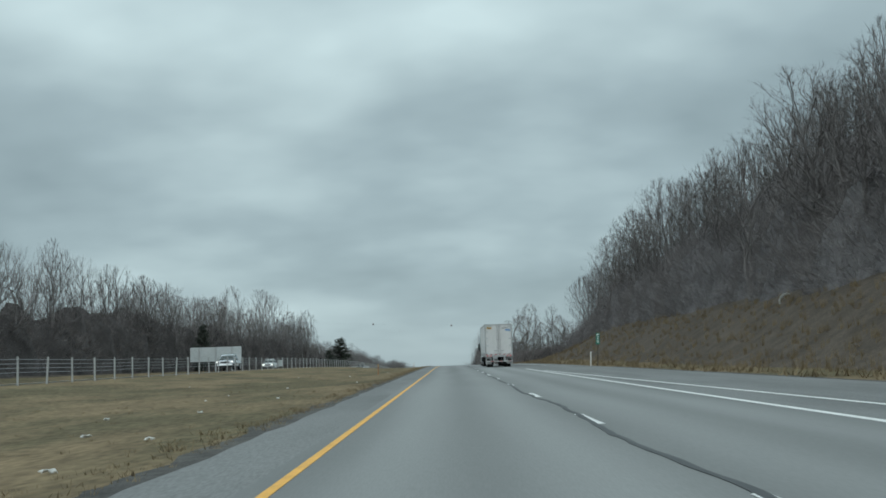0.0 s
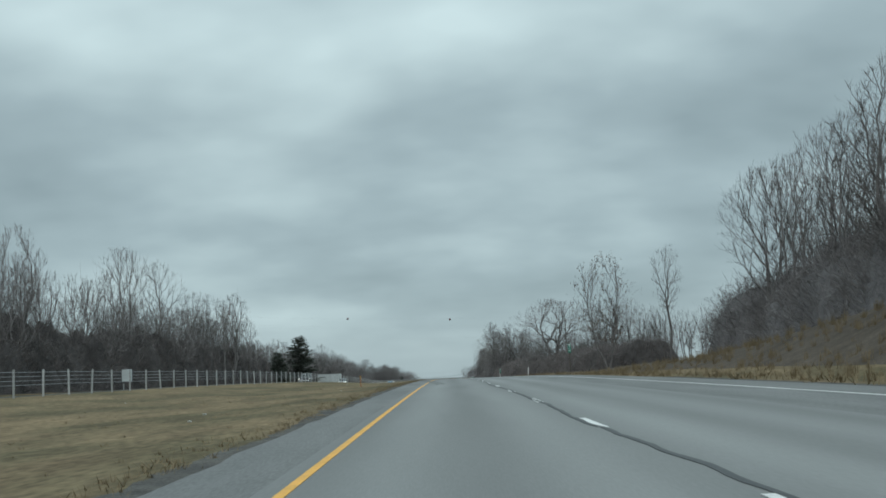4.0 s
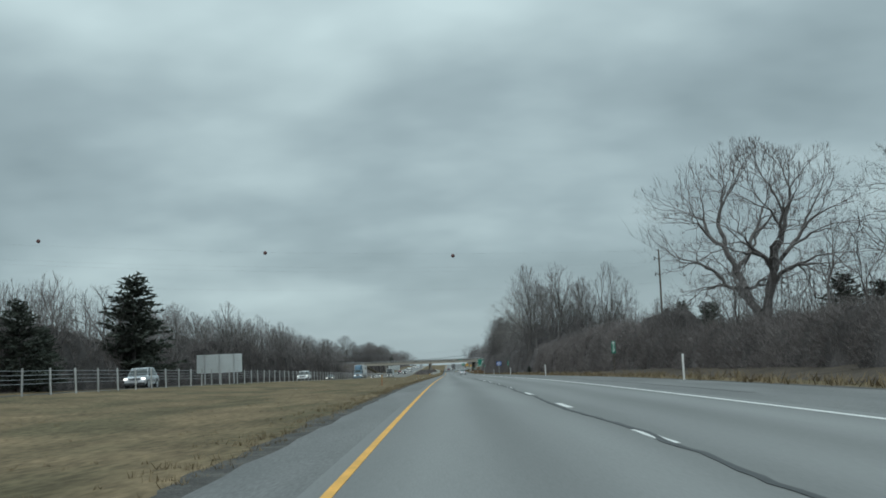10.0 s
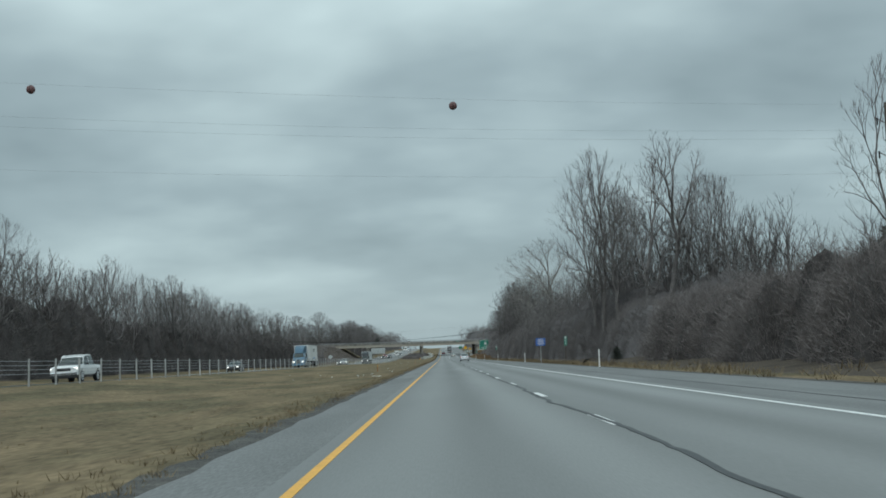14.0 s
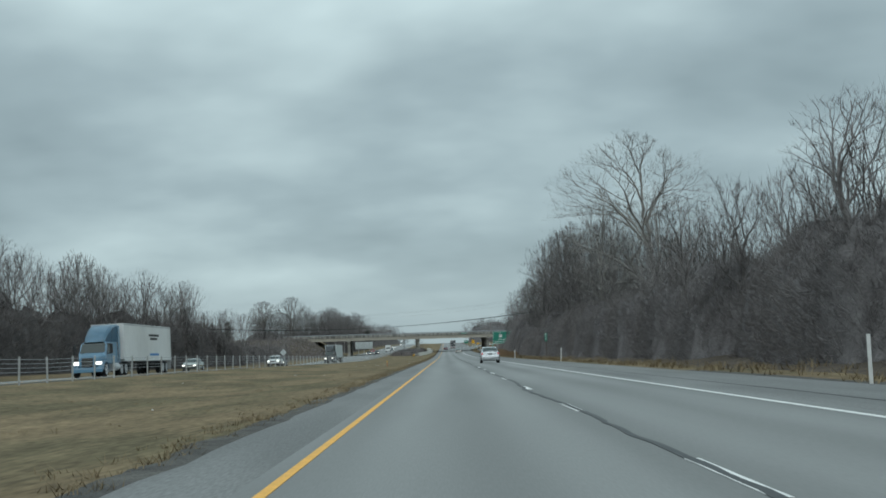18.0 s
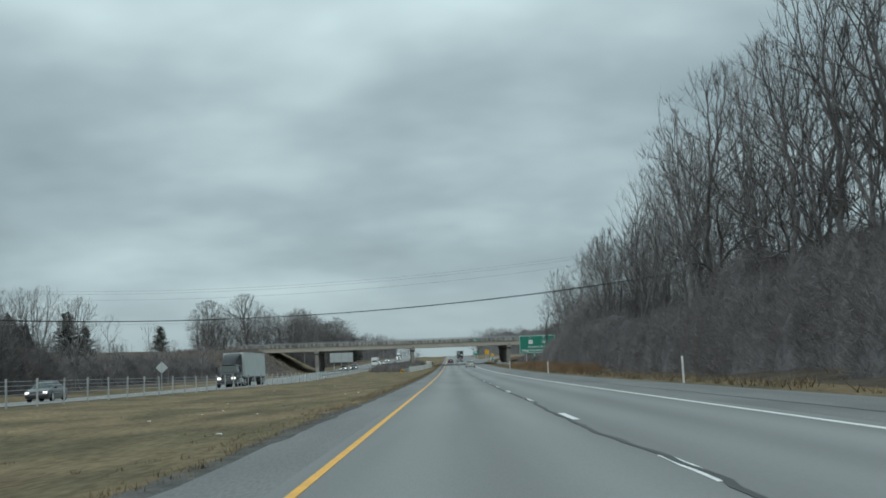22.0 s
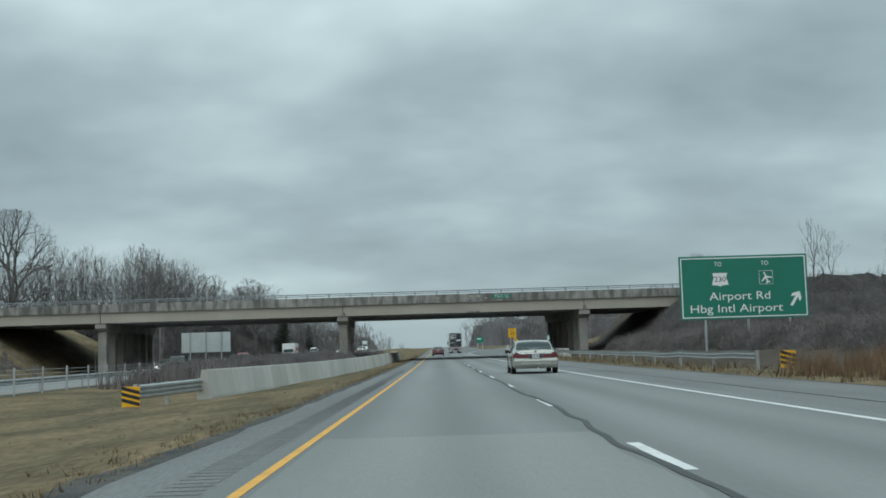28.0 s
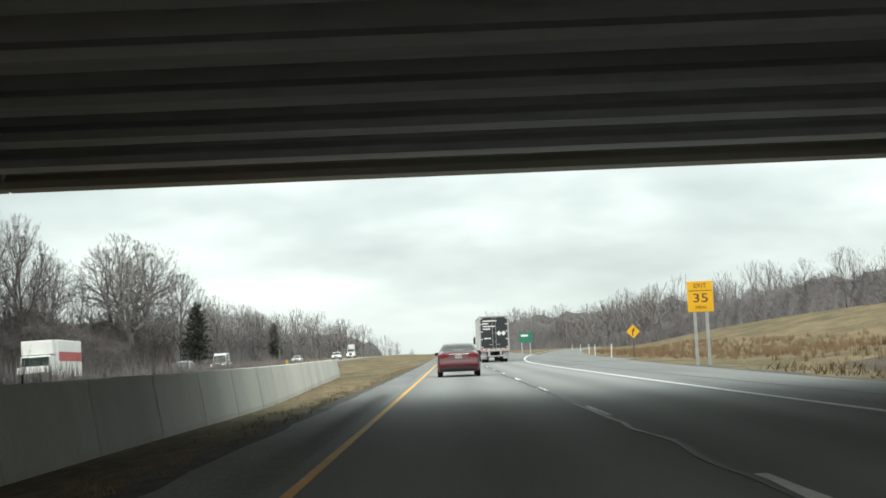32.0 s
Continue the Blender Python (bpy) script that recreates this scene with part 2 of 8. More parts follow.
M["post"] = material("weathered_post", (0.40, 0.41, 0.40), rough=0.7, metal=0.2, var=0.12, scale=2, rand=0.15)
M["sign_back"] = material("bare_aluminium_sign_back", (0.52, 0.56, 0.56), rough=0.55, metal=0.35, var=0.06, scale=0.6)
M["sign_green"] = material("green_sign_sheeting", (0.006, 0.175, 0.118), rough=0.45, var=0.05, scale=0.8)
M["sign_blue"] = material("blue_sign_sheeting", (0.03, 0.12, 0.42), rough=0.45, var=0.05, scale=0.8)
M["sign_yellow"] = material("yellow_sign_sheeting", (0.80, 0.42, 0.01), rough=0.45, var=0.05, scale=0.8)
M["sign_white"] = material("white_sign_sheeting", (0.78, 0.79, 0.78), rough=0.45, var=0.04, scale=2)
M["sign_black"] = material("black_sign_ink", (0.015, 0.015, 0.016), rough=0.5, var=0.1, scale=2)
M["wood"] = material("utility_pole_wood", (0.10, 0.085, 0.07), rough=0.95, var=0.2, scale=2, fine=0.2, fine_scale=20, stretch=(1, 1, 0.1))
M["cable"] = material("black_cable", (0.02, 0.021, 0.022), rough=0.7, var=0.1)
M["wire"] = material("bare_wire", (0.30, 0.31, 0.32), rough=0.5, metal=0.6, var=0.1)
M["ball"] = material("faded_red_marker_ball", (0.135, 0.068, 0.066), rough=0.6, var=0.12, scale=1.2, obj=True)
M["orange"] = material("orange_plastic", (0.34, 0.13, 0.045), rough=0.6, var=0.15, scale=3)
M["white_plastic"] = material("white_plastic", (0.74, 0.75, 0.73), rough=0.55, var=0.08, scale=3)
M["tyre"] = material("tyre_rubber", (0.018, 0.018, 0.019), rough=0.85, var=0.2, scale=6, obj=True)
M["black"] = material("black_plastic", (0.016, 0.017, 0.018), rough=0.55, var=0.15, scale=3, obj=True)
M["underbody"] = material("dark_underbody", (0.012, 0.012, 0.013), rough=0.9, var=0.2, scale=3, obj=True)
M["alloy"] = material("alloy_wheel", (0.62, 0.64, 0.65), rough=0.4, metal=0.25, var=0.08, scale=5, obj=True)
M["chrome"] = material("chrome_trim", (0.75, 0.77, 0.78), rough=0.15, metal=1.0, var=0.04, scale=4, obj=True)
M["glass"] = glass_material("tinted_car_glass", (0.022, 0.036, 0.034), 0.05)
M["dark_lens"] = material("maroon_lamp_lens", (0.085, 0.004, 0.010), rough=0.3, var=0.1, scale=8, spec=0.3)
M["red_lens"] = material("red_lamp_lens", (0.15, 0.006, 0.014), rough=0.35, var=0.08, scale=8, spec=0.2)
M["pale_flap"] = material("pale_rubber_flap", (0.42, 0.43, 0.43), rough=0.7, var=0.2, scale=4, fine=0.1, fine_scale=30)
M["lit_red"] = material("lit_red_lamp", (0.5, 0.03, 0.03), rough=0.2, emit=(1.0, 0.08, 0.06), glow=0.22)
M["clear_lens"] = glass_material("clear_lamp_lens", (0.55, 0.57, 0.57), 0.1)
M["headlight"] = material("lit_headlight", (0.8, 0.8, 0.75), rough=0.2, emit=(1.0, 0.97, 0.88), glow=1.6)
M["lamp_red"] = material("bright_red_lens", (0.36, 0.014, 0.022), rough=0.12, var=0.08, scale=8, emit=(1.0, 0.04, 0.04), glow=0.05)
M["silver"] = paint("silver_car_paint", (0.52, 0.545, 0.56), 0.26, 0.65)
M["champagne"] = paint("champagne_car_paint", (0.40, 0.41, 0.365), 0.26, 0.6)
M["maroon"] = paint("maroon_car_paint", (0.085, 0.014, 0.022), 0.28, 0.25)
M["white"] = paint("white_vehicle_paint", (0.70, 0.71, 0.70), 0.35)
M["dark_paint"] = paint("charcoal_vehicle_paint", (0.035, 0.038, 0.042), 0.3)
M["blue"] = paint("pale_blue_truck_paint", (0.12, 0.25, 0.36), 0.35)
M["red"] = paint("red_vehicle_paint", (0.42, 0.03, 0.03), 0.35)
M["trailer"] = material("white_trailer_panels", (0.69, 0.70, 0.69), rough=0.42, var=0.05, scale=0.5, fine=0.04, fine_scale=6, tint=(0.56, 0.565, 0.55), tint_scale=0.35, tint_amount=0.5, stretch=(1, 1, 0.35))
M["trailer_frame"] = material("grey_trailer_frame", (0.42, 0.43, 0.43), rough=0.5, metal=0.4, var=0.12, scale=2)
M["tape_red"] = material("red_reflective_tape", (0.42, 0.03, 0.03), rough=0.4, var=0.1)
M["box_navy"] = material("dark_navy_trailer", (0.018, 0.024, 0.030), rough=0.5, var=0.12, scale=0.7)
M["label_yellow"] = material("amber_label", (0.62, 0.36, 0.05), rough=0.6, var=0.1, scale=3)
M["label_blue"] = material("blue_decal", (0.06, 0.24, 0.52), rough=0.5, var=0.1, scale=3)
M["plate"] = material("number_plate", (0.40, 0.42, 0.43), rough=0.5, var=0.08, scale=8)
M["trash"] = material("windblown_paper", (0.58, 0.58, 0.55), rough=0.8, var=0.12, scale=5)


# ---------------------------------------------------------------- mesh tools
def mesh_object(name, verts, faces, mat, smooth=False, mats=None, index=None):
    me = bpy.data.meshes.new(name)
    me.from_pydata([tuple(v) for v in verts], [], [tuple(f) for f in faces])
    for mm in (mats or [mat]):
        me.materials.append(mm)
    if index is not None:
        me.polygons.foreach_set("material_index", index)
    if smooth:
        me.polygons.foreach_set("use_smooth", [True] * len(me.polygons))
        me.set_sharp_from_angle(angle=radians(38))
    me.update()
    return new(name, me)


def part(name, bm, mat, parent, label="", smooth=False):
    """One mesh of its own under a thing or a part."""
    bmesh.ops.recalc_face_normals(bm, faces=bm.faces)
    me = bpy.data.meshes.new(name)
    bm.to_mesh(me)
    bm.free()
    me.materials.append(mat)
    if smooth:
        me.polygons.foreach_set("use_smooth", [True] * len(me.polygons))
        me.set_sharp_from_angle(angle=radians(38))
    ob = new(name, me)
    ob.parent = parent
    return tagged(ob, label)


def thing(name, label, category, at=None, group=""):
    ob = new(name)
    ob.empty_display_size = 0.2
    if at is not None:
        ob.matrix_basis = at
    return tagged(ob, label, category, group)


def box(bm, x0, x1, y0, y1, z0, z1, bevel=0.0, m=None):
    res = bmesh.ops.create_cube(bm, size=1.0)
    vs = res["verts"]
    for v in vs:
        v.co = Vector(((x0 + x1) / 2 + v.co.x * (x1 - x0), (y0 + y1) / 2 + v.co.y * (y1 - y0), (z0 + z1) / 2 + v.co.z * (z1 - z0)))
    if bevel:
        es = list({e for v in vs for e in v.link_edges})
        r = bmesh.ops.bevel(bm, geom=es, offset=bevel, segments=2 if bevel > 0.03 else 1, affect="EDGES", profile=0.6)
        vs = list({v for f in r["faces"] for v in f.verts} | {v for v in vs if v.is_valid})
    if m is not None:
        bmesh.ops.transform(bm, matrix=m, verts=vs)
    return vs


def B(*boxes):
    """A bmesh of boxes, each (x0, x1, y0, y1, z0, z1[, bevel])."""
    bm = bmesh.new()
    for b in boxes:
        box(bm, *b)
    return bm


def tube(bm, p, q, r0, r1=None, n=10, caps=True):
    p, q = Vector(p), Vector(q)
    r1 = r0 if r1 is None else r1
    d = q - p
    rot = d.to_track_quat("Z", "Y").to_matrix().to_4x4()
    bmesh.ops.create_cone(bm, cap_ends=caps, segments=n, radius1=r0, radius2=r1, depth=d.length, matrix=Matrix.Translation((p + q) / 2) @ rot)


def T(*tubes):
    bm = bmesh.new()
    for t in tubes:
        tube(bm, *t)
    return bm


def lathe(bm, profile, n, m):
    """Revolve (radius, along) about the x axis."""
    rings = []
    for r, a in profile:
        rings.append([bm.verts.new(m @ Vector((a, r * math.cos(2 * math.pi * i / n), r * math.sin(2 * math.pi * i / n)))) for i in range(n)])
    for a, b in zip(rings, rings[1:]):
        for i in range(n):
            bm.faces.new((a[i], a[(i + 1) % n], b[(i + 1) % n], b[i]))
    for ring in (rings[0], rings[-1]):
        if len({tuple(round(c, 5) for c in v.co) for v in ring}) > 2:
            bm.faces.new(ring)


def text_part(name, body, size, mat, parent, m, width=None):
    cu = bpy.data.curves.new(name, "FONT")
    cu.body, cu.size, cu.align_x, cu.align_y, cu.extrude = body, size, "CENTER", "CENTER", 0.002
    tmp = bpy.data.objects.new(name, cu)
    scene.collection.objects.link(tmp)
    dg = bpy.context.evaluated_depsgraph_get()
    me = bpy.data.meshes.new_from_object(tmp.evaluated_get(dg))
    bpy.data.objects.remove(tmp)
    if width:
        xs = [v.co.x for v in me.vertices]
        k = width / max(1e-6, max(xs) - min(xs))
        me.transform(Matrix.Diagonal((k, 1, 1, 1)))
    me.transform(m)
    me.materials.clear()
    me.materials.append(mat)
    ob = new(name, me)
    ob.parent = parent
    return ob


# faces -y (towards the traffic that drives along +y)
def facing(x, y, z):
    return Matrix.Translation((x, y, z)) @ Euler((radians(90), 0, 0)).to_matrix().to_4x4()


# ---------------------------------------------------------------- the lie of the land
GRADE_Y = np.array([-600, 100, 410, 760, 1000, 1250, 1600, 2200, 6000], float)
GRADE = np.array([0.026, 0.026, 0, 0, 0.0095, 0.016, 0.012, -0.004, -0.004])
_ys = np.arange(-600, 6000.0, 2.0)
_zs = np.concatenate([[0], np.cumsum(2 * np.interp(_ys[:-1] + 1, GRADE_Y, GRADE))])
_zs -= np.interp(500, _ys, _zs)


def zr(y):
    """Height of our carriageway."""
    return float(np.interp(y, _ys, _zs))


FALL = 0.028  # the other carriageway drains away from the median


def zo(y, x=-19.0):
    """Height of the other carriageway."""
    return zr(y) + float(np.interp(y, (-100, 450, 570, 700, 880, 1060, 1400), (0.42, 0.50, 0.25, 0.18, -0.5, -0.25, 0.1))) + FALL * (max(x, -37.5) + 19.0)


def step(a, b, v):
    t = min(1.0, max(0.0, (v - a) / (b - a)))
    return t * t * (3 - 2 * t)


def edge_right(y):
    return float(np.interp(y, (-600, 60, 130, 330, 1085, 1150, 1300), (14.2, 13.4, 12.6, 11.8, 11.3, 14.5, 14.5)))


def ramp_x(y):
    """Near edge of the exit ramp beyond the bridge."""
    return 8.5 + 26 * max(0.0, (y - 1140) / 250.0) ** 1.5


def ground_z(x, y):
    z = zr(y)
    er = edge_right(y)
    if -1.3 <= x <= er:
        return z - 0.05
    if x < -1.3:
        zl = zo(y)
        if x > -19:
            s = (-1.3 - x) / 17.7
            base = z * (1 - s) + zl * s - 0.03
            return base - 0.32 * math.sin(math.pi * min(1, s * 1.05)) + 0.05 * noise.noise((x * 0.25, y * 0.12, 3.1))
        if x > -37.5:
            return zo(y, x) - 0.05
        zl = zo(y, x)
        d = -37.5 - x
        n = noise.noise((x * 0.03, y * 0.02, 9.0))
        side = 0.6 * step(0, 9, d) + 2.5 * step(20, 160, d) * (1 + n)
        side += 6.6 * step(2, 17, d) * (1 - step(22, 58, abs(y - 1066)))
        return zl - 0.05 + side + 0.12 * noise.noise((x * 0.2, y * 0.2, 1.0)) * step(0, 6, d)
    d = x - er
    n = noise.noise((x * 0.04, y * 0.025, 5.0))
    early = 1 - step(135, 235, y)
    bank = (4.4 * early + 0.9 * (1 - early)) * step(2.5, 12.5, d)
    hill = (19 * early * step(8, 52, d) + 1.5 * step(12, 60, d)) * (1 + 0.12 * n)
    mound = 6.6 * step(9.5, 20, d) * (1 - step(20, 52, abs(y - 1066)))
    after = step(1100, 1150, y) * (1 - 0.6 * step(1500, 1900, y)) * 5.2 * step(8, 42, x - max(er, min(ramp_x(y) + 6, 60)))
    return z - 0.05 + max(bank + hill, mound) * (1 - step(1100, 1150, y)) + after + 0.10 * noise.noise((x * 0.25, y * 0.25, 2.0)) * step(0, 4, d)


def build_ground():
    xs = [-1800, -1100, -700, -450, -300, -210, -150, -115, -92, -76, -66, -58, -52, -47, -43, -40, -37.5, -36, -28, -20, -19, -17, -15, -13, -11,
          -9.2, -7.6, -6.2, -5.0, -4.0, -3.2, -2.5, -1.9, -1.3, 0, 4, 8, 11.3, 12.0, 12.8, 13.6, 14.5, 15.6, 17, 18.5, 20.2, 22, 24, 26.5, 29.5, 33, 37, 42, 48, 56,
          66, 80, 100, 130, 170, 230, 320, 480, 750, 1150, 1800]
    ys = [-500, -350, -220, -130, -80] + [-50 + 5 * i for i in range(282)] + [1370 + 20 * i for i in range(40)] + [2250, 2500, 2900, 3400, 4000, 4800]
    verts, faces = [], []
    for y in ys:
        for x in xs:
            verts.append((x, y, ground_z(x, y)))
    n = len(xs)
    idx = []
    for j in range(len(ys) - 1):
        for i in range(n - 1):
            faces.append((j * n + i, j * n + i + 1, (j + 1) * n + i + 1, (j + 1) * n + i))
            xm, ym = (xs[i] + xs[i + 1]) / 2, (ys[j] + ys[j + 1]) / 2
            woods = (xm > edge_right(ym) + (4.0 if ym < 240 else 3.2) and ym < 1100) or (xm < -42 and (ym < 1045 or ym > 1100)) or (xm > 60 and ym > 1150)
            near_gravel = edge_right(ym) < xm < edge_right(ym) + 0.8
            idx.append(1 if woods else 2 if near_gravel else 0)
    g = mesh_object("ground", verts, faces, None, True, [M["grass"], M["litter_floor"], M["gravel"]], idx)
    tagged(g, "rolling ground of dormant tan grass and woodland leaf litter", "ground", kind="structure")


build_ground()


def strip(name, x0, x1, y0, y1, lift, mat, zf=zr, every=5.0, thick=0.05, parent=None, fall=0.0):
    """A paved band that follows the road; x0 and x1 are numbers or functions of y."""
    fx0 = x0 if callable(x0) else (lambda y: x0)
    fx1 = x1 if callable(x1) else (lambda y: x1)
    n = max(2, int(round((y1 - y0) / every)) + 1)
    v, f = [], []
    for i in range(n):
        y = y0 + (y1 - y0) * i / (n - 1)
        z = zf(y) + lift
        a, b = fx0(y), fx1(y)
        za, zb = z + fall * (a + 19.0), z + fall * (b + 19.0)
        v += [(a, y, za), (b, y, zb), (b, y, zb - thick), (a, y, za - thick)]
    for i in range(n - 1):
        k = 4 * i
        f += [(k, k + 1, k + 5, k + 4), (k + 1, k + 2, k + 6, k + 5), (k + 2, k + 3, k + 7, k + 6), (k + 3, k, k + 4, k + 7)]
    f += [(3, 2, 1, 0), (4 * n - 4, 4 * n - 3, 4 * n - 2, 4 * n - 1)]
    ob = mesh_object(name, v, f, mat)
    ob.parent = parent
    return ob


road = tagged(strip("road", -0.25, 7.75, -500, 2600, 0.0, M["asphalt"]), "two-lane grey asphalt motorway carriageway with worn wheel tracks", "road", kind="structure")
tagged(strip("shoulder_left", lambda y: -1.28 + 0.035 * math.sin(y * 0.9) + 0.03 * math.sin(y * 2.3 + 1), -0.25, -500, 2600, -0.004, M["shoulder"], every=1.6),
       "narrow dark asphalt shoulder along the grass median", "road shoulder", kind="structure")
def worn_edge(y0, y1, every=0.45):
    """Dark grit washed over the turf beside the inner shoulder, its outer rim ragged."""
    n = int((y1 - y0) / every)
    v, f = [], []
    for i in range(n + 1):
        y = y0 + (y1 - y0) * i / n
        rag = 0.54 + 0.34 * noise.noise((y * 0.07, 1.0, 0)) + 0.26 * noise.noise((y * 0.4, 5.0, 0)) + 0.16 * noise.noise((y * 1.7, 9.0, 0))
        for x in (-1.22, -1.22 - max(0.06, rag) * 0.55, -1.22 - max(0.12, rag)):
            v.append((x, y, max(ground_z(x, y) + 0.014, zr(y) - 0.03 if x > -1.3 else -99)))
    for i in range(n):
        for k in (0, 1):
            a = 3 * i + k
            f.append((a, a + 3, a + 4, a + 1))
    return mesh_object("verge_grit", v, f, M["gravel"], True)


tagged(worn_edge(-40, 1180), "dark gritty dirt washed along the ragged edge of the turf", "verge", kind="structure")
tagged(strip("shoulder_right", 7.75, edge_right, -500, 2600, -0.004, M["shoulder"]), "wide dark asphalt shoulder along the wooded side", "road shoulder", kind="structure")
tagged(strip("exit_ramp", lambda y: ramp_x(y), lambda y: ramp_x(y) + 6.5, 1142, 1560, 0.010, M["shoulder"]), "grey asphalt exit ramp curving away", "road", kind="structure")
tagged(strip("opposite_road", -36.6, -19.0, -500, 2600, 0.0, M["asphalt"], zo, fall=FALL), "grey asphalt carriageway of the oncoming traffic", "road", kind="structure")


tagged(strip("lane_patch", 0.12, lambda y: 3.42 + 0.05 * math.sin(y * 1.3), 911, 930, 0.003, asphalt_material("patched_asphalt", (0.255, 0.26, 0.25), 0.08), every=1.0, thick=0.003, parent=road), "paler resurfaced stretch of the passing lane")


# painted lines, 4 mm proud
def line(name, x0, x1, y0, y1, mat, label, zf=zr, parent=road, lift=0.005, fall=0.0):
    return tagged(strip(name, x0, x1, y0, y1, lift, mat, zf, thick=0.004, parent=parent, fall=fall), label)


line("yellow_edge_line", -0.05, 0.05, -300, 1800, M["yellow_line"], "solid yellow edge line")
taper = lambda y: float(np.interp(y, (100, 240, 300, 325), (10.9, 9.45, 8.2, 7.32)))
line("white_edge_line", 7.25, 7.39, 325, 1130, M["white_line"], "solid white edge line")
line("white_edge_line", lambda y: taper(y) - 0.07, lambda y: taper(y) + 0.07, 100, 325, M["white_line"], "solid white edge line of the merging lane", lift=0.006)
line("gore_line", 7.25, 7.42, -200, 74, M["white_line"], "solid white gore line")
line("gore_line", lambda y: 7.62 + (60 - y) * 0.022, lambda y: 7.78 + (60 - y) * 0.022, -200, 60, M["white_line"], "solid white gore line")
line("ramp_line", lambda y: 7.25 + max(0, y - 1130) * 0.0 + (ramp_x(y) - 8.5), lambda y: 7.40 + (ramp_x(y) - 8.5), 1130, 1420, M["white_line"], "solid white line along the exit ramp", lift=0.016)
line("opposite_edge_line", -20.75, -20.6, -300, 1800, M["yellow_line"], "solid yellow edge line", zo, None, fall=FALL)
line("opposite_edge_line", -32.9, -32.75, -300, 1800, M["white_line"], "solid white edge line", zo, None, fall=FALL)
for ob in [o for o in scene.objects if o.name.startswith("opposite_edge_line")]:
    ob.parent = bpy.data.objects["opposite_road"]

PERIOD, DASH, LANE = 12.19, 3.05, 3.66


def dash_mesh(seed):
    rnd = random.Random(seed)
    v, f, n = [], [], 7
    for i in range(n):
        y = -DASH / 2 + DASH * i / (n - 1)
        a, b = -0.07 + rnd.uniform(-0.008, 0.008), 0.07 + rnd.uniform(-0.008, 0.008)
        v += [(a, y, 0.004), (b, y, 0.004), (b, y, 0), (a, y, 0)]
    for i in range(n - 1):
        k = 4 * i
        f += [(k, k + 1, k + 5, k + 4), (k + 1, k + 2, k + 6, k + 5), (k + 3, k, k + 4, k + 7)]
    f += [(3, 2, 1, 0), (4 * n - 4, 4 * n - 3, 4 * n - 2, 4 * n - 1)]
    me = bpy.data.meshes.new("lane_dash")
    me.from_pydata(v, [], f)
    me.materials.append(M["white_line"])
    return me


dashes = [dash_mesh(i) for i in range(4)]
for k in range(-6, 130):
    y = k * PERIOD
    d = new("lane_dash", dashes[k % 4])
    g = float(np.interp(y, GRADE_Y, GRADE))
    d.matrix_basis = Matrix.Translation((LANE, y, zr(y) + 0.003)) @ Euler((math.atan(g), 0, 0)).to_matrix().to_4x4()
    d.parent = road
    if k % 2 == 0:
        d = new("opposite_lane_dash", dashes[k % 4])
        d.matrix_basis = Matrix.Translation((-26.7, y, zo(y, -26.7) + 0.003)) @ Euler((math.atan(g), -math.atan(FALL), 0)).to_matrix().to_4x4()
        d.parent = bpy.data.objects["opposite_road"]

# tarred lane joint, wandering beside the dashes
wob = lambda y: LANE - 0.05 + 0.20 * noise.noise((y * 0.09, 0.3, 0)) + 0.11 * noise.noise((y * 0.45, 4.0, 0)) + 0.04 * noise.noise((y * 1.9, 8.0, 0))
wid = lambda y: 0.046 + 0.022 * noise.noise((y * 0.7, 12.0, 0))
tagged(strip("crack_seal", lambda y: wob(y) - wid(y), lambda y: wob(y) + wid(y), -60, 1160, 0.0075, M["seal"], every=0.55, thick=0.004, parent=road), "black tar seal in the lane joint")
tagged(strip("crack_seal", lambda y: 9.0 + 0.07 * noise.noise((y * 0.2, 2, 0)) - 0.03, lambda y: 9.0 + 0.07 * noise.noise((y * 0.2, 2, 0)) + 0.03, 345, 1160, 0.0035, M["seal"], every=1.2, thick=0.004, parent=road),
       "black tar seal along the shoulder")
for a, b in ((0.0, 0), (0.36, 0.02)):
    f0 = lambda y, a=a: float(np.interp(y, (188, 203, 232, 262), (0.76, 0.10, -1.02, -2.3))) + a
    tagged(strip("skid_mark", lambda y, f0=f0: f0(y) - 0.10, lambda y, f0=f0: f0(y) + 0.10, 186, 236, 0.009 + b * 0.1, M["skid"], every=2, thick=0.004, parent=road), "dark tyre skid mark crossing the edge line")

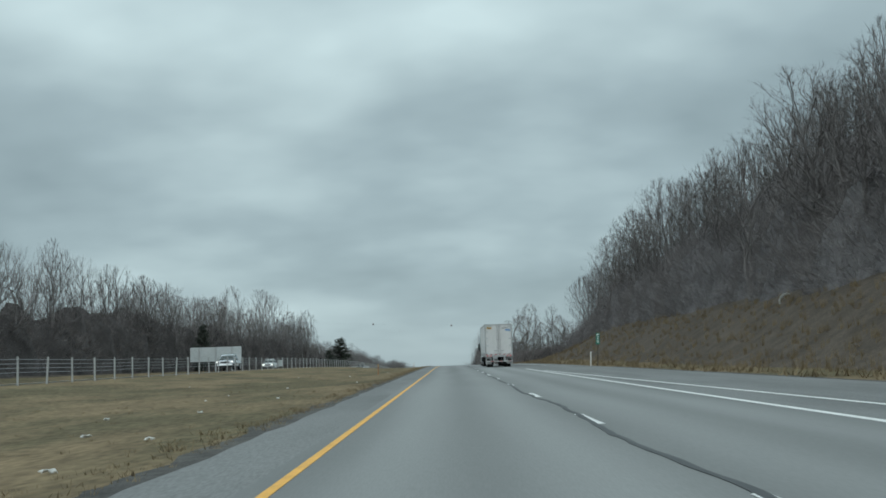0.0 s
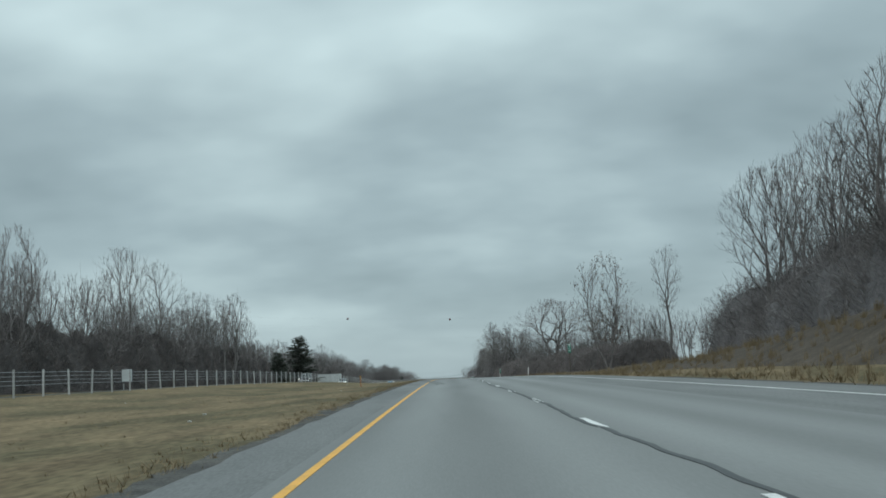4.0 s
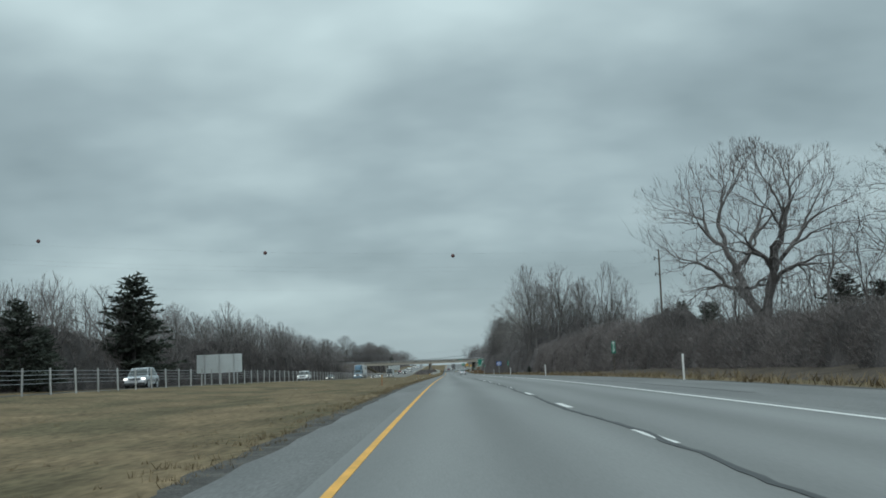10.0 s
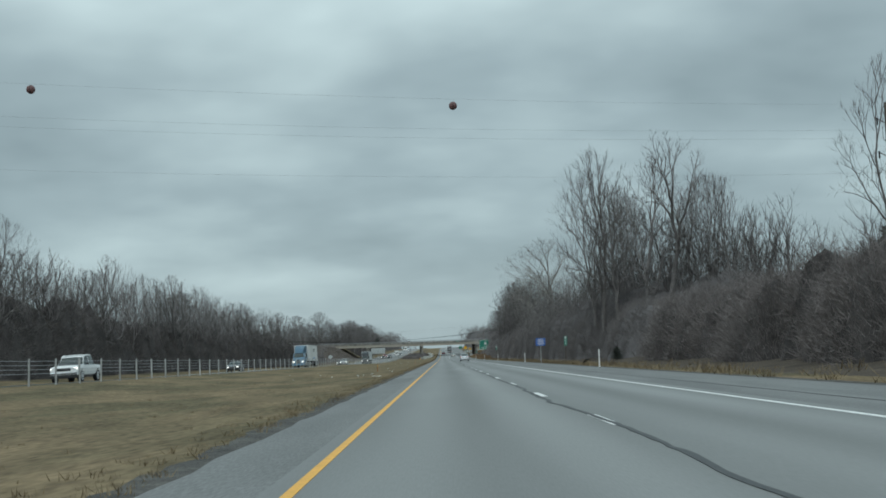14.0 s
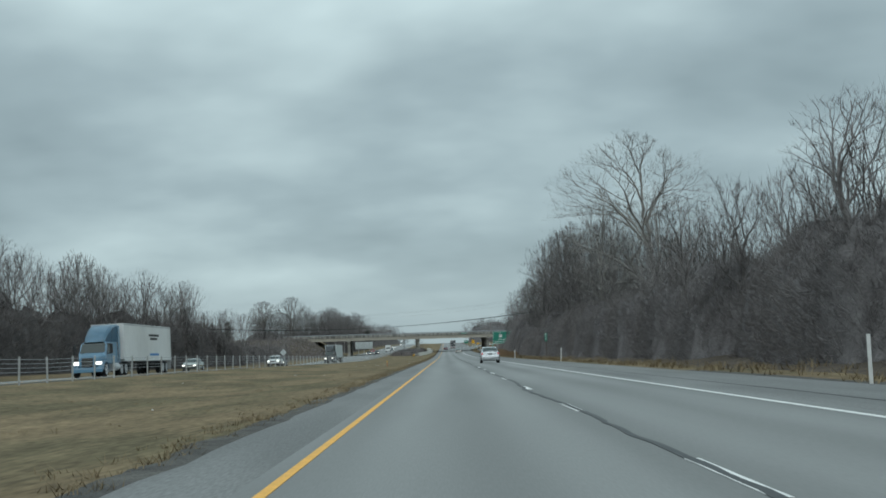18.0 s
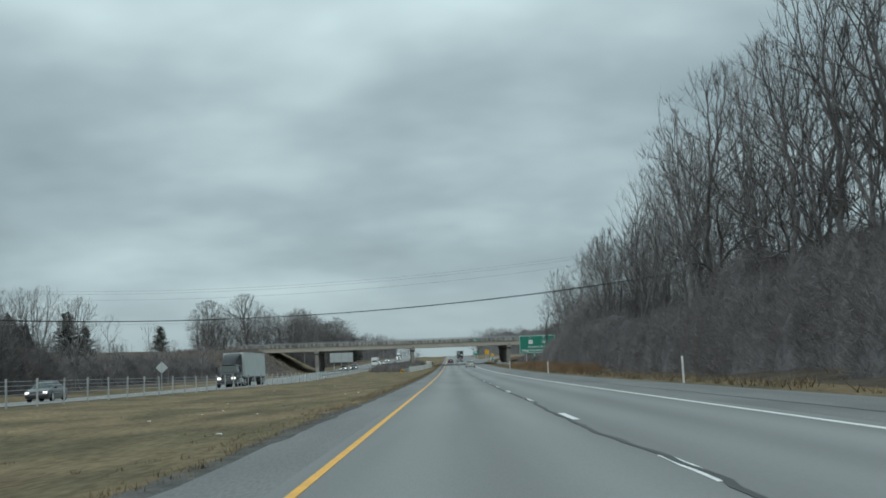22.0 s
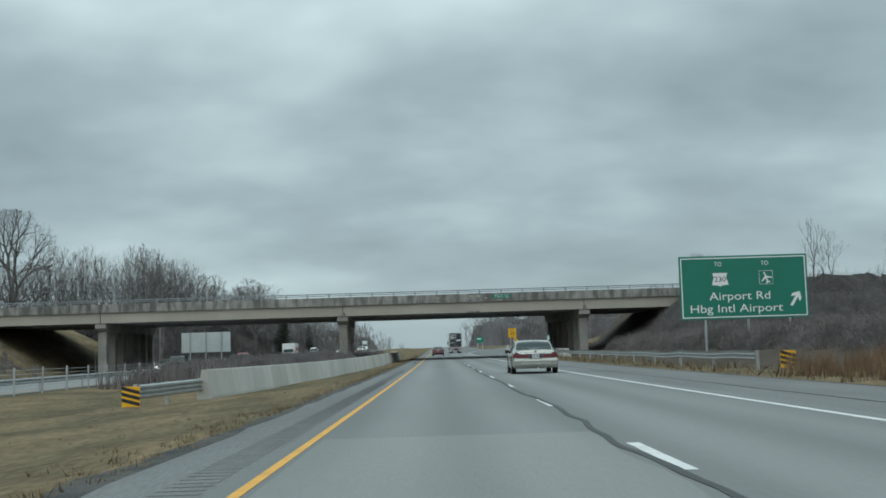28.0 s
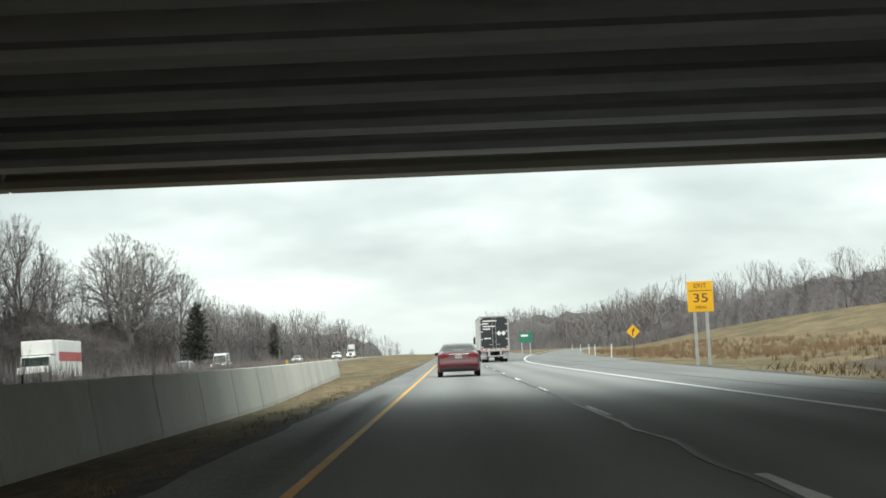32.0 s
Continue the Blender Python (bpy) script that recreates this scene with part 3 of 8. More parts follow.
# ---------------------------------------------------------------- bridge
def build_bridge():
    y0, y1 = 1051.0, 1081.0
    zb = lambda y: 6.85 + (y - y0) * 0.013
    br = thing("overpass_bridge", "grey concrete girder overpass with steel rail crossing the motorway", "bridge")
    xl, xr = -62.0, 30.0
    piers = (-36.2, -9.0, 18.2)
    lean = lambda px, y: px - 0.042 * (y - y0)  # the rows of columns stand slightly askew
    ends = (-58.0,) + piers + (31.0,)
    # girders run along x, eleven side by side, one per span
    ng = 11
    for k in range(ng):
        y = y0 + 0.45 + (y1 - y0 - 0.9) * k / (ng - 1)
        outer = k in (0, ng - 1)
        for a, b in zip(ends, ends[1:]):
            bm = bmesh.new()
            z = zb(y)
            prof = [(-0.34, 0), (0.34, 0), (0.34, 0.17), (0.12, 0.34), (0.12, 0.98), (0.42, 1.10), (0.42, 1.22), (-0.42, 1.22), (-0.42, 1.10), (-0.12, 0.98), (-0.12, 0.34), (-0.34, 0.17)]
            if k == 0:
                prof = [(-0.43, 0), (0.34, 0), (0.34, 0.17), (0.12, 0.34), (0.12, 0.98), (0.42, 1.10), (0.42, 1.22), (-0.40, 1.22)]
            r0 = [bm.verts.new((a + 0.04, y + p, z + q)) for p, q in prof]
            r1 = [bm.verts.new((b - 0.04, y + p, z + q)) for p, q in prof]
            n = len(prof)
            for i in range(n):
                bm.faces.new((r0[i], r0[(i + 1) % n], r1[(i + 1) % n], r1[i]))
            bm.faces.new(r0)
            bm.faces.new(r1)
            g = part("girder", bm, M["girder"] if outer else M["soffit"], br, "tan concrete girder" if outer else "pale grey inner concrete girder")
            # thin sheet in the paled soffit colour under the outer girder
            if k == 0:
                part("girder_soffit", B((a + 0.05, b - 0.05, y - 0.41, y + 0.33, z - 0.004, z - 0.001)), M["soffit"], g, "pale grey underside")
    # deck slab
    bm = bmesh.new()
    v = [bm.verts.new((x, y, zb(y) + 1.225 + dz)) for x in (xl, 31.5) for y in (y0 - 0.12, y1 + 0.12) for dz in (0, 0.26)]
    for f in ((0, 1, 3, 2), (4, 6, 7, 5), (0, 4, 5, 1), (2, 3, 7, 6), (1, 5, 7, 3), (0, 2, 6, 4)):
        bm.faces.new([v[i] for i in f])
    part("deck_slab", bm, M["soffit"], br, "pale grey concrete deck slab")
    # parapets in cast lengths
    for y, sgn in ((y0 - 0.05, 1), (y1 + 0.05, -1)):
        x = xl
        while x < 31:
            x2 = min(x + 5.6, 31.5)
            z = zb(y) + 1.16
            ya, yb = (y - 0.16, y + 0.22) if sgn > 0 else (y - 0.22, y + 0.16)
            part("parapet_panel", B((x + 0.012, x2 - 0.012, ya, yb, z, z + 0.30, 0.012), (x + 0.012, x2 - 0.012, ya + 0.02 * sgn, yb, z + 0.303, z + 0.95, 0.015)), M["parapet"], br, "streaked grey concrete parapet")
            x = x2
        z = zb(y) + 2.12
        part("top_rail", T(((xl, y, z + 0.40), (95, y, z + 0.40), 0.055, None, 8)), M["bridge_rail"], br, "galvanised bridge rail")
        part("lower_rail", T(((xl, y, z + 0.20), (95, y, z + 0.20), 0.04, None, 8)), M["bridge_rail"], br, "galvanised bridge rail")
        x = xl + 0.7
        while x < 31:
            part("rail_post", B((x - 0.06, x + 0.06, y - 0.07, y + 0.07, z - 0.02, z + 0.43, 0.012)), M["bridge_rail"], br)
            x += 2.42
    # piers: a row of columns under a cap beam
    for px in piers:
        zc = zb(1066)
        bm = bmesh.new()
        vs = []
        for xx in (-0.62, 0.62):
            for yy, zz in ((y0 + 0.1, zb(y0) - 0.55), (y0 + 0.1, zb(y0) - 0.02), (y1 - 0.1, zb(y1) - 0.02), (y1 - 0.1, zb(y1) - 0.55), (y1 - 1.3, zb(y1) - 1.0), (y0 + 1.3, zb(y0) - 1.0)):
                vs.append(bm.verts.new((lean(px, yy) + xx, yy, zz)))
        for i in range(6):
            bm.faces.new((vs[i], vs[(i + 1) % 6], vs[6 + (i + 1) % 6], vs[6 + i]))
        bm.faces.new(vs[:6])
        bm.faces.new(vs[6:])
        bmesh.ops.bevel(bm, geom=list(bm.edges), offset=0.03, segments=1, affect="EDGES")
        part("pier_cap", bm, M["concrete"], br, "stained concrete cap beam")
        for i in range(7):
            yy = y0 + 1.6 + (y1 - y0 - 3.2) * i / 6
            zg = min(zr(yy), zo(yy, -37)) - 0.6
            part("pier_column", B((lean(px, yy) - 0.47, lean(px, yy) + 0.47, yy - 0.6, yy + 0.6, zg, zb(yy) - 0.95, 0.05)), M["concrete"], br, "square concrete column")
    # abutments at both ends
    part("abutment", B((30.6, 32.4, y0 - 0.4, y1 + 0.4, zb(y0) - 1.6, zb(y0) + 1.2, 0.04)), M["concrete"], br, "low concrete abutment")
    part("abutment", B((-59.6, -57.8, y0 - 0.4, y1 + 0.4, zb(y0) - 1.6, zb(y0) + 1.2, 0.04)), M["concrete"], br, "low concrete abutment")
    # patched spot on the outer girder and the street name plate
    bm = bmesh.new()
    pts = [(4.9, 0.02), (6.4, 0.0), (6.42, 0.14), (6.15, 0.19), (5.85, 0.14), (5.5, 0.20), (5.2, 0.13), (5.0, 0.10)]
    vv = [bm.verts.new((px, y0 + 0.013 - 0.0, zb(y0) + q)) for px, q in pts]
    ff = bm.faces.new(vv)
    ext = bmesh.ops.extrude_face_region(bm, geom=[ff])
    bmesh.ops.translate(bm, verts=[e for e in ext["geom"] if isinstance(e, bmesh.types.BMVert)], vec=(0, -0.012, 0))
    part("mortar_patch", bm, M["parapet"], br, "rough grey repair patch")
    # pale repairs and a chipped run on the parapet over the passing lane
    rr = random.Random(8)
    for px, wq, zq, hq in ((4.3, 0.9, 0.42, 0.36), (5.25, 0.7, 0.5, 0.3), (6.1, 0.45, 0.46, 0.34), (4.5, 1.5, 0.33, 0.05), (1.55, 0.35, 0.5, 0.16), (0.75, 0.5, 0.42, 0.10), (2.3, 0.6, 0.38, 0.07), (-0.1, 0.4, 0.45, 0.08), (7.0, 0.3, 0.36, 0.12)):
        bm = bmesh.new()
        top = [(px + wq * i / 6, zq + hq * (1 + rr.uniform(-0.12, 0.05))) for i in range(7)]
        low = [(px + wq * i / 6, zq + hq * rr.uniform(-0.1, 0.15)) for i in range(7)]
        vv = [bm.verts.new((a, y0 - 0.191, zb(y0) + 1.16 + b)) for a, b in low + top[::-1]]
        ext = bmesh.ops.extrude_face_region(bm, geom=[bm.faces.new(vv)])
        bmesh.ops.translate(bm, verts=[e for e in ext["geom"] if isinstance(e, bmesh.types.BMVert)], vec=(0, -0.004, 0))
        part("repair_patch", bm, M["parapet_repair"], br, "pale mortar repair on the parapet")
    # grey mortar cones over the girder joints at the piers
    for jx in piers[1:]:
        bm = bmesh.new()
        vv = [bm.verts.new((jx + px, y0 + 0.013 + 0.03 * q / 1.22, zb(y0) + q)) for px, q in ((-0.27, 0.0), (0.36, 0.02), (0.33, 0.20), (0.20, 0.42), (0.06, 0.56), (-0.05, 0.54), (-0.12, 0.36), (-0.20, 0.16))]
        ext = bmesh.ops.extrude_face_region(bm, geom=[bm.faces.new(vv)])
        bmesh.ops.translate(bm, verts=[e for e in ext["geom"] if isinstance(e, bmesh.types.BMVert)], vec=(0, -0.014, 0))
        part("mortar_patch", bm, M["parapet"], br, "dark grey mortar over the girder joint")
    pl = part("name_plate", B((7.9, 9.9, y0 - 0.27, y0 - 0.235, 8.34, 8.80, 0.01)), M["sign_green"], br, "green street name plate")
    text_part("name_lettering", "Oberlin Rd", 0.27, M["sign_white"], pl, facing(8.9, y0 - 0.275, 8.57), 1.45)
    part("plate_border", B((7.95, 9.85, y0 - 0.274, y0 - 0.27, 8.38, 8.395), (7.95, 9.85, y0 - 0.274, y0 - 0.27, 8.745, 8.76)), M["sign_white"], pl)
    # rail of the road that climbs away beyond the right abutment
    part("approach_rail", B((31.6, 95, y0 + 0.0, y0 + 0.08, zb(y0) + 1.95, zb(y0) + 2.25, 0.02)), M["steel"], br, "guardrail along the bridge approach")
    for i in range(16):
        x = 33 + 4 * i
        part("approach_post", B((x - 0.08, x + 0.08, y0 + 0.09, y0 + 0.2, zb(y0) + 0.6, zb(y0) + 2.2)), M["wood"], br)


build_bridge()


# ---------------------------------------------------------------- concrete median barrier
def barrier_unit(length):
    prof = [(-0.31, -0.55), (-0.29, 0.0), (-0.11, 1.0), (0.11, 1.0), (0.29, 0.0), (0.31, -0.55)]
    bm = bmesh.new()
    a = [bm.verts.new((x, 0.008, z)) for x, z in prof]
    b = [bm.verts.new((x, length - 0.008, z)) for x, z in prof]
    n = len(prof)
    for i in range(n):
        bm.faces.new((a[i], a[(i + 1) % n], b[(i + 1) % n], b[i]))
    bm.faces.new(a)
    bm.faces.new(b)
    bmesh.ops.bevel(bm, geom=[e for e in bm.edges if e.calc_length() > 1], offset=0.015, segments=1, affect="EDGES")
    bmesh.ops.recalc_face_normals(bm, faces=bm.faces)
    me = bpy.data.meshes.new("barrier_unit")
    bm.to_mesh(me)
    bm.free()
    me.materials.append(M["barrier"])
    return me


def build_barriers():
    me = barrier_unit(3.625)
    med = thing("median_barrier", "row of pale concrete safety barriers along the median", "barrier")
    line_x = lambda y: float(np.interp(y, (955, 971, 985, 1000, 1030, 1085, 1140), (-7.4, -6.2, -5.4, -4.8, -3.9, -3.9, -7.0)))
    y = 959.6
    while y < 1136:
        x, x2 = line_x(y), line_x(y + 3.66)
        u = new("barrier_unit", me)
        sink = float(np.interp(y, (955, 985, 1010, 1035), (0.34, 0.32, 0.22, 0.12)))
        u.matrix_basis = Matrix.Translation((x, y, zr(y) - sink)) @ Euler((math.atan((zr(y + 3.66) - zr(y)) / 3.66), 0, -math.atan2(x2 - x, 3.66))).to_matrix().to_4x4()
        u.parent = med
        y += 3.66
    # reflectors on top
    for yy in (1029, 1060, 1095):
        part("reflector", B((line_x(yy) - 0.03, line_x(yy) + 0.03, yy - 0.05, yy + 0.05, zr(yy) + 0.90, zr(yy) + 1.05)), M["label_yellow"], med)
    pier = thing("pier_barrier", "short row of concrete barriers shielding the bridge pier", "barrier")
    for i in range(13):
        yy = 1042 + 3.66 * i
        u = new("barrier_unit", me)
        u.matrix_basis = Matrix.Translation((15.2 - 0.004 * i, yy, zr(yy) - 0.1))
        u.parent = pier

    # W-beam ends with striped object markers
    def guardrail(label, pts, marker, deep=False):
        g = thing("guardrail", label, "guardrail")
        prof = [(0, 0.42), (-0.07, 0.47), (-0.07, 0.53), (0.0, 0.575), (-0.07, 0.62), (-0.07, 0.68), (0, 0.73), (0.02, 0.73), (-0.04, 0.68), (-0.04, 0.62), (0.03, 0.575), (-0.04, 0.53), (-0.04, 0.47), (0.02, 0.42)]
        if deep:  # a third fold below
            prof = [(0, 0.265), (-0.07, 0.315), (-0.07, 0.375)] + prof[:7] + prof[7:] + [(0.03, 0.42), (-0.04, 0.375), (-0.04, 0.315), (0.02, 0.265)]
        bm = bmesh.new()
        rings = []
        for x, y in pts:
            rings.append([bm.verts.new((x - a, y, ground_z(x, y) + 0.05 + z)) for a, z in prof])
        for a, b in zip(rings, rings[1:]):
            for i in range(len(prof)):
                bm.faces.new((a[i], a[(i + 1) % len(prof)], b[(i + 1) % len(prof)], b[i]))
        bm.faces.new(rings[0])
        bm.faces.new(rings[-1])
        part("w_beam", bm, M["steel"], g, "galvanised W-beam")
        for x, y in pts[::2]:
            part("guardrail_post", B((x - 0.16 if x < 0 else x + 0.05, x - 0.04 if x < 0 else x + 0.17, y - 0.06, y + 0.06, ground_z(x, y) - 0.4, ground_z(x, y) + 0.8)), M["steel"], g)
        if marker:
            x, y = marker
            z = ground_z(x, y)
            pl = part("object_marker", B((x - 0.30, x + 0.30, y - 0.02, y + 0.02, z + 0.08, z + 0.74, 0.01)), M["sign_yellow"], g, "yellow and black striped marker")
            for i in range(3):
                bm = bmesh.new()
                zc = z + 0.14 + 0.19 * i
                vs = [bm.verts.new((x + px, y - 0.025, zc + q)) for px, q in ((-0.295, 0.24), (-0.295, 0.125), (0.295, -0.04), (0.295, 0.075))]
                f = bm.faces.new(vs)
                e = bmesh.ops.extrude_face_region(bm, geom=[f])
                bmesh.ops.translate(bm, verts=[k for k in e["geom"] if isinstance(k, bmesh.types.BMVert)], vec=(0, 0.004, 0))
                part("black_stripe", bm, M["sign_black"], pl)

    guardrail("short galvanised guardrail end ahead of the median barrier", [(-8.3, 954.8), (-8.05, 956.0), (-7.8, 957.2), (-7.5, 958.4), (-7.15, 959.8)], (-8.45, 954.4), True)
    guardrail("long galvanised guardrail along the other carriageway before the bridge", [(-19.4 - 0.001 * i, 903 + 3.81 * i) for i in range(38)], None)
    guardrail("galvanised guardrail in front of the bridge pier", [(13.9 + 0.012 * i, 962 + 3.81 * i) for i in range(22)], (14.8, 960.6))


build_barriers()


# ---------------------------------------------------------------- cable barrier and roadside posts
def build_cable_barrier():
    cb = thing("cable_barrier", "long median cable barrier on slim steel posts", "barrier")
    bm = bmesh.new()
    box(bm, -0.045, 0.045, -0.03, 0.03, -0.5, 1.28, 0.008)
    box(bm, -0.052, 0.052, -0.012, 0.012, 1.10, 1.20)
    me = bpy.data.meshes.new("barrier_post")
    bm.to_mesh(me)
    bm.free()
    me.materials.append(M["post"])
    rnd = random.Random(5)
    y, ys = 4.0, []
    while y < 1040:
        ys.append(y)
        p = new("barrier_post", me)
        x = -18.35
        p.matrix_basis = Matrix.Translation((x, y, ground_z(x, y))) @ Euler((rnd.gauss(0, 0.012), rnd.gauss(0, 0.02), 0)).to_matrix().to_4x4()
        p.parent = cb
        y += 4.05
    for h in (0.55, 0.75, 0.95, 1.15):
        v, f = [], []
        for i, y in enumerate(ys):
            z = ground_z(-18.35, y) + h
            v += [(-18.30, y, z + 0.012), (-18.288, y, z - 0.008), (-18.312, y, z - 0.008)]
            if i:
                k = 3 * i
                f += [(k - 3, k - 2, k + 1, k), (k - 2, k - 1, k + 2, k + 1), (k - 1, k - 3, k, k + 2)]
        c = mesh_object("steel_cable", v, f, M["wire"])
        c.parent = cb


build_cable_barrier()


def delineator(x, y, colour="white_plastic", label="slim white plastic delineator post at the shoulder", h=1.25, lean=0.0):
    z = ground_z(x, y)
    d = thing("delineator_post", label, "delineator", pose(x, y, z, 0, lean, 0), "delineators along the road")
    w = 0.05 if colour == "white_plastic" else 0.032
    part("shaft", B((-w, w, -0.012, 0.012, -0.3, h, 0.008)), M[colour], d)
    part("reflector", B((-w * 0.84, w * 0.84, -0.018, -0.011, h - 0.26, h - 0.06)), M["sign_white"] if colour == "white_plastic" else M["label_yellow"], d)


for x, y in ((13.9, 87.6), (13.0, 290.7), (12.4, 372), (12.0, 450), (12.2, 530), (12.1, 606), (12.3, 690), (12.2, 764), (12.0, 839.6), (12.0, 924), (15.6, 1161), (20.0, 1217), (17.6, 1190), (29, 1330), (24.5, 1270)):
    delineator(x, y, lean=random.uniform(-3, 3))
for x, y in ((-5.1, 205.4), (-4.1, 75.6), (-4.2, 409.2)):
    delineator(x, y, "orange", "faded orange marker stake in the grass", 0.85, random.uniform(-2, 2))
delineator(-5.0, 560, "orange", "faded orange marker stake in the grass", 0.7, 2)
delineator(-4.6, 701, "orange", "faded orange marker stake in the grass", 0.7, -2)


def mile_marker(x, y, tens, ones, h=2.4, lean=0.0):
    z = ground_z(x, y)
    m = thing("mile_marker", "narrow green mile marker reading %s%s on a steel post" % (tens, ones), "road sign", pose(x, y, z, 0, lean, 0), "mile markers")
    part("post", B((-0.035, 0.035, 0.0, 0.04, -0.4, h - 0.1)), M["wood"], m)
    pl = part("panel", B((-0.155, 0.155, -0.012, 0.0, h - 0.95, h, 0.006)), M["sign_green"], m)
    part("mile_bar", B((-0.10, 0.10, -0.017, -0.012, h - 0.15, h - 0.07)), M["sign_white"], pl)
    text_part("digit", tens, 0.36, M["sign_white"], pl, facing(0, -0.016, h - 0.36), 0.17)
    text_part("digit", ones, 0.36, M["sign_white"], pl, facing(0, -0.016, h - 0.70), 0.17 if ones != "1" else 0.06)


mile_marker(13.9, 82.5, "2", "5", 2.75, 2)
mile_marker(14.5, 244.8, "2", "4", 3.3)
mile_marker(14.0, 408, "2", "3", 2.7)
mile_marker(13.6, 567, "2", "2", 2.75, 1)
mile_marker(13.4, 719, "2", "1", 3.1, -1)
mile_marker(13.4, 880, "2", "0", 2.8)
mile_marker(12.95, 1039.5, "1", "9", 2.35)


def panel_sign(name, label, x0, x1, y, z0, z1, mat, posts, category="road sign", back=False, gz=None):
    s = thing(name, label, category)
    pl = part("panel", B((x0, x1, y - 0.02, y + 0.02, z0, z1, 0.012)), mat, s)
    for px in posts:
        part("post", B((px - 0.07, px + 0.07, y + 0.03, y + 0.16, ground_z(px, y) - 0.5, z1 - 0.05)), M["steel"] if not back else M["wood"], s)
    return s, pl


# large white sign backs beside the other carriageway
for i, (x0, x1, y, z0, z1) in enumerate(((-38.9, -30.9, 170, -0.65, 1.6), (-42.0, -34.2, 522, 2.25, 5.4), (-37.2, -29.8, 1099, 3.9, 6.9))):
    s = thing("sign_back", "large grey aluminium sign seen from behind on posts", "road sign", group="sign backs")
    n = 8
    for k in range(n):
        a, b = z0 + (z1 - z0) * k / n, z0 + (z1 - z0) * (k + 1) / n
        part("extruded_panel", B((x0, x1, y - 0.02, y + 0.02, a + 0.006, b - 0.006, 0.006)), M["sign_back"], s)
    for fx in (0.18, 0.5, 0.82):
        px = x0 + (x1 - x0) * fx
        part("post", B((px - 0.09, px + 0.09, y - 0.24, y - 0.03, ground_z(px, y) - 0.5, z1 - 0.02)), M["steel"], s)

# green exit sign
gx0, gx1, gy, gz0, gz1 = 17.95, 26.6, 996.0, 3.72, 8.0
s, pl = panel_sign("exit_sign", "large green exit sign to Airport Rd on three steel posts", gx0, gx1, gy, gz0, gz1, M["sign_green"], (19.6, 22.5, 25.3))
t = 0.07
part("border", B((gx0 + 0.12, gx1 - 0.12, gy - 0.028, gy - 0.02, gz0 + 0.12, gz0 + 0.12 + t), (gx0 + 0.12, gx1 - 0.12, gy - 0.028, gy - 0.02, gz1 - 0.12 - t, gz1 - 0.12),
                 (gx0 + 0.12, gx0 + 0.12 + t, gy - 0.0265, gy - 0.02, gz0 + 0.12, gz1 - 0.12), (gx1 - 0.12 - t, gx1 - 0.12, gy - 0.0265, gy - 0.02, gz0 + 0.12, gz1 - 0.12)), M["sign_white"], pl, "white border")
text_part("lettering", "Airport Rd", 0.76, M["sign_white"], pl, facing(22.0, gy - 0.026, 5.25), 4.1)
text_part("lettering", "Hbg Intl Airport", 0.76, M["sign_white"], pl, facing(21.7, gy - 0.026, 4.42), 6.2)
text_part("lettering", "TO", 0.42, M["sign_white"], pl, facing(20.6, gy - 0.026, 7.42), 0.5)
text_part("lettering", "TO", 0.42, M["sign_white"], pl, facing(23.75, gy - 0.026, 7.42), 0.5)
bm = bmesh.new()
vv = [bm.verts.new((20.7 + a, gy - 0.03, 6.42 + b)) for a, b in ((-0.5, 0.42), (0.5, 0.42), (0.42, 0.12), (0.56, -0.38), (0.12, -0.42), (0, -0.52), (-0.12, -0.42), (-0.56, -0.38), (-0.42, 0.12))]
e = bmesh.ops.extrude_face_region(bm, geom=[bm.faces.new(vv)])
bmesh.ops.translate(bm, verts=[k for k in e["geom"] if isinstance(k, bmesh.types.BMVert)], vec=(0, 0.008, 0))
sh = part("route_shield", bm, M["sign_white"], pl, "white keystone route shield")
text_part("route_number", "230", 0.5, M["sign_black"], sh, facing(20.7, gy - 0.034, 6.4), 0.78)
bm = bmesh.new()
box(bm, 23.34, 24.26, gy - 0.03, gy - 0.02, 6.0, 6.92)
sq = part("airport_square", bm, M["sign_white"], pl, "white outlined airport symbol")
part("square_field", B((23.36, 24.24, gy - 0.033, gy - 0.03, 6.02, 6.90)), M["sign_green"], sq)
bm = bmesh.new()
box(bm, -0.05, 0.05, -0.004, 0.004, -0.36, 0.38)
vv = [(-0.38, -0.10), (-0.05, 0.10), (-0.05, 0.2), (0.05, 0.2), (0.05, 0.10), (0.38, -0.10), (0.38, -0.18), (0.05, -0.05), (-0.05, -0.05), (-0.38, -0.18)]
f = bm.faces.new([bm.verts.new((a, -0.006, b)) for a, b in vv])
f2 = bm.faces.new([bm.verts.new((a, -0.006, b)) for a, b in ((-0.16, -0.36), (-0.04, -0.24), (0.04, -0.24), (0.16, -0.36), (0.16, -0.41), (0, -0.36), (-0.16, -0.41))])
bmesh.ops.transform(bm, matrix=Matrix.Translation((23.8, gy - 0.037, 6.46)) @ Euler((0, radians(-20), 0)).to_matrix().to_4x4(), verts=bm.verts)
part("aircraft_symbol", bm, M["sign_white"], sq)
bm = bmesh.new()
f = bm.faces.new([bm.verts.new((a, 0, b)) for a, b in ((-0.09, -0.62), (0.09, -0.62), (0.09, 0.1), (0.34, -0.08), (0.34, 0.16), (0, 0.5), (-0.34, 0.16), (-0.34, -0.08), (-0.09, 0.1))])
e = bmesh.ops.extrude_face_region(bm, geom=[f])
bmesh.ops.translate(bm, verts=[k for k in e["geom"] if isinstance(k, bmesh.types.BMVert)], vec=(0, 0.008, 0))
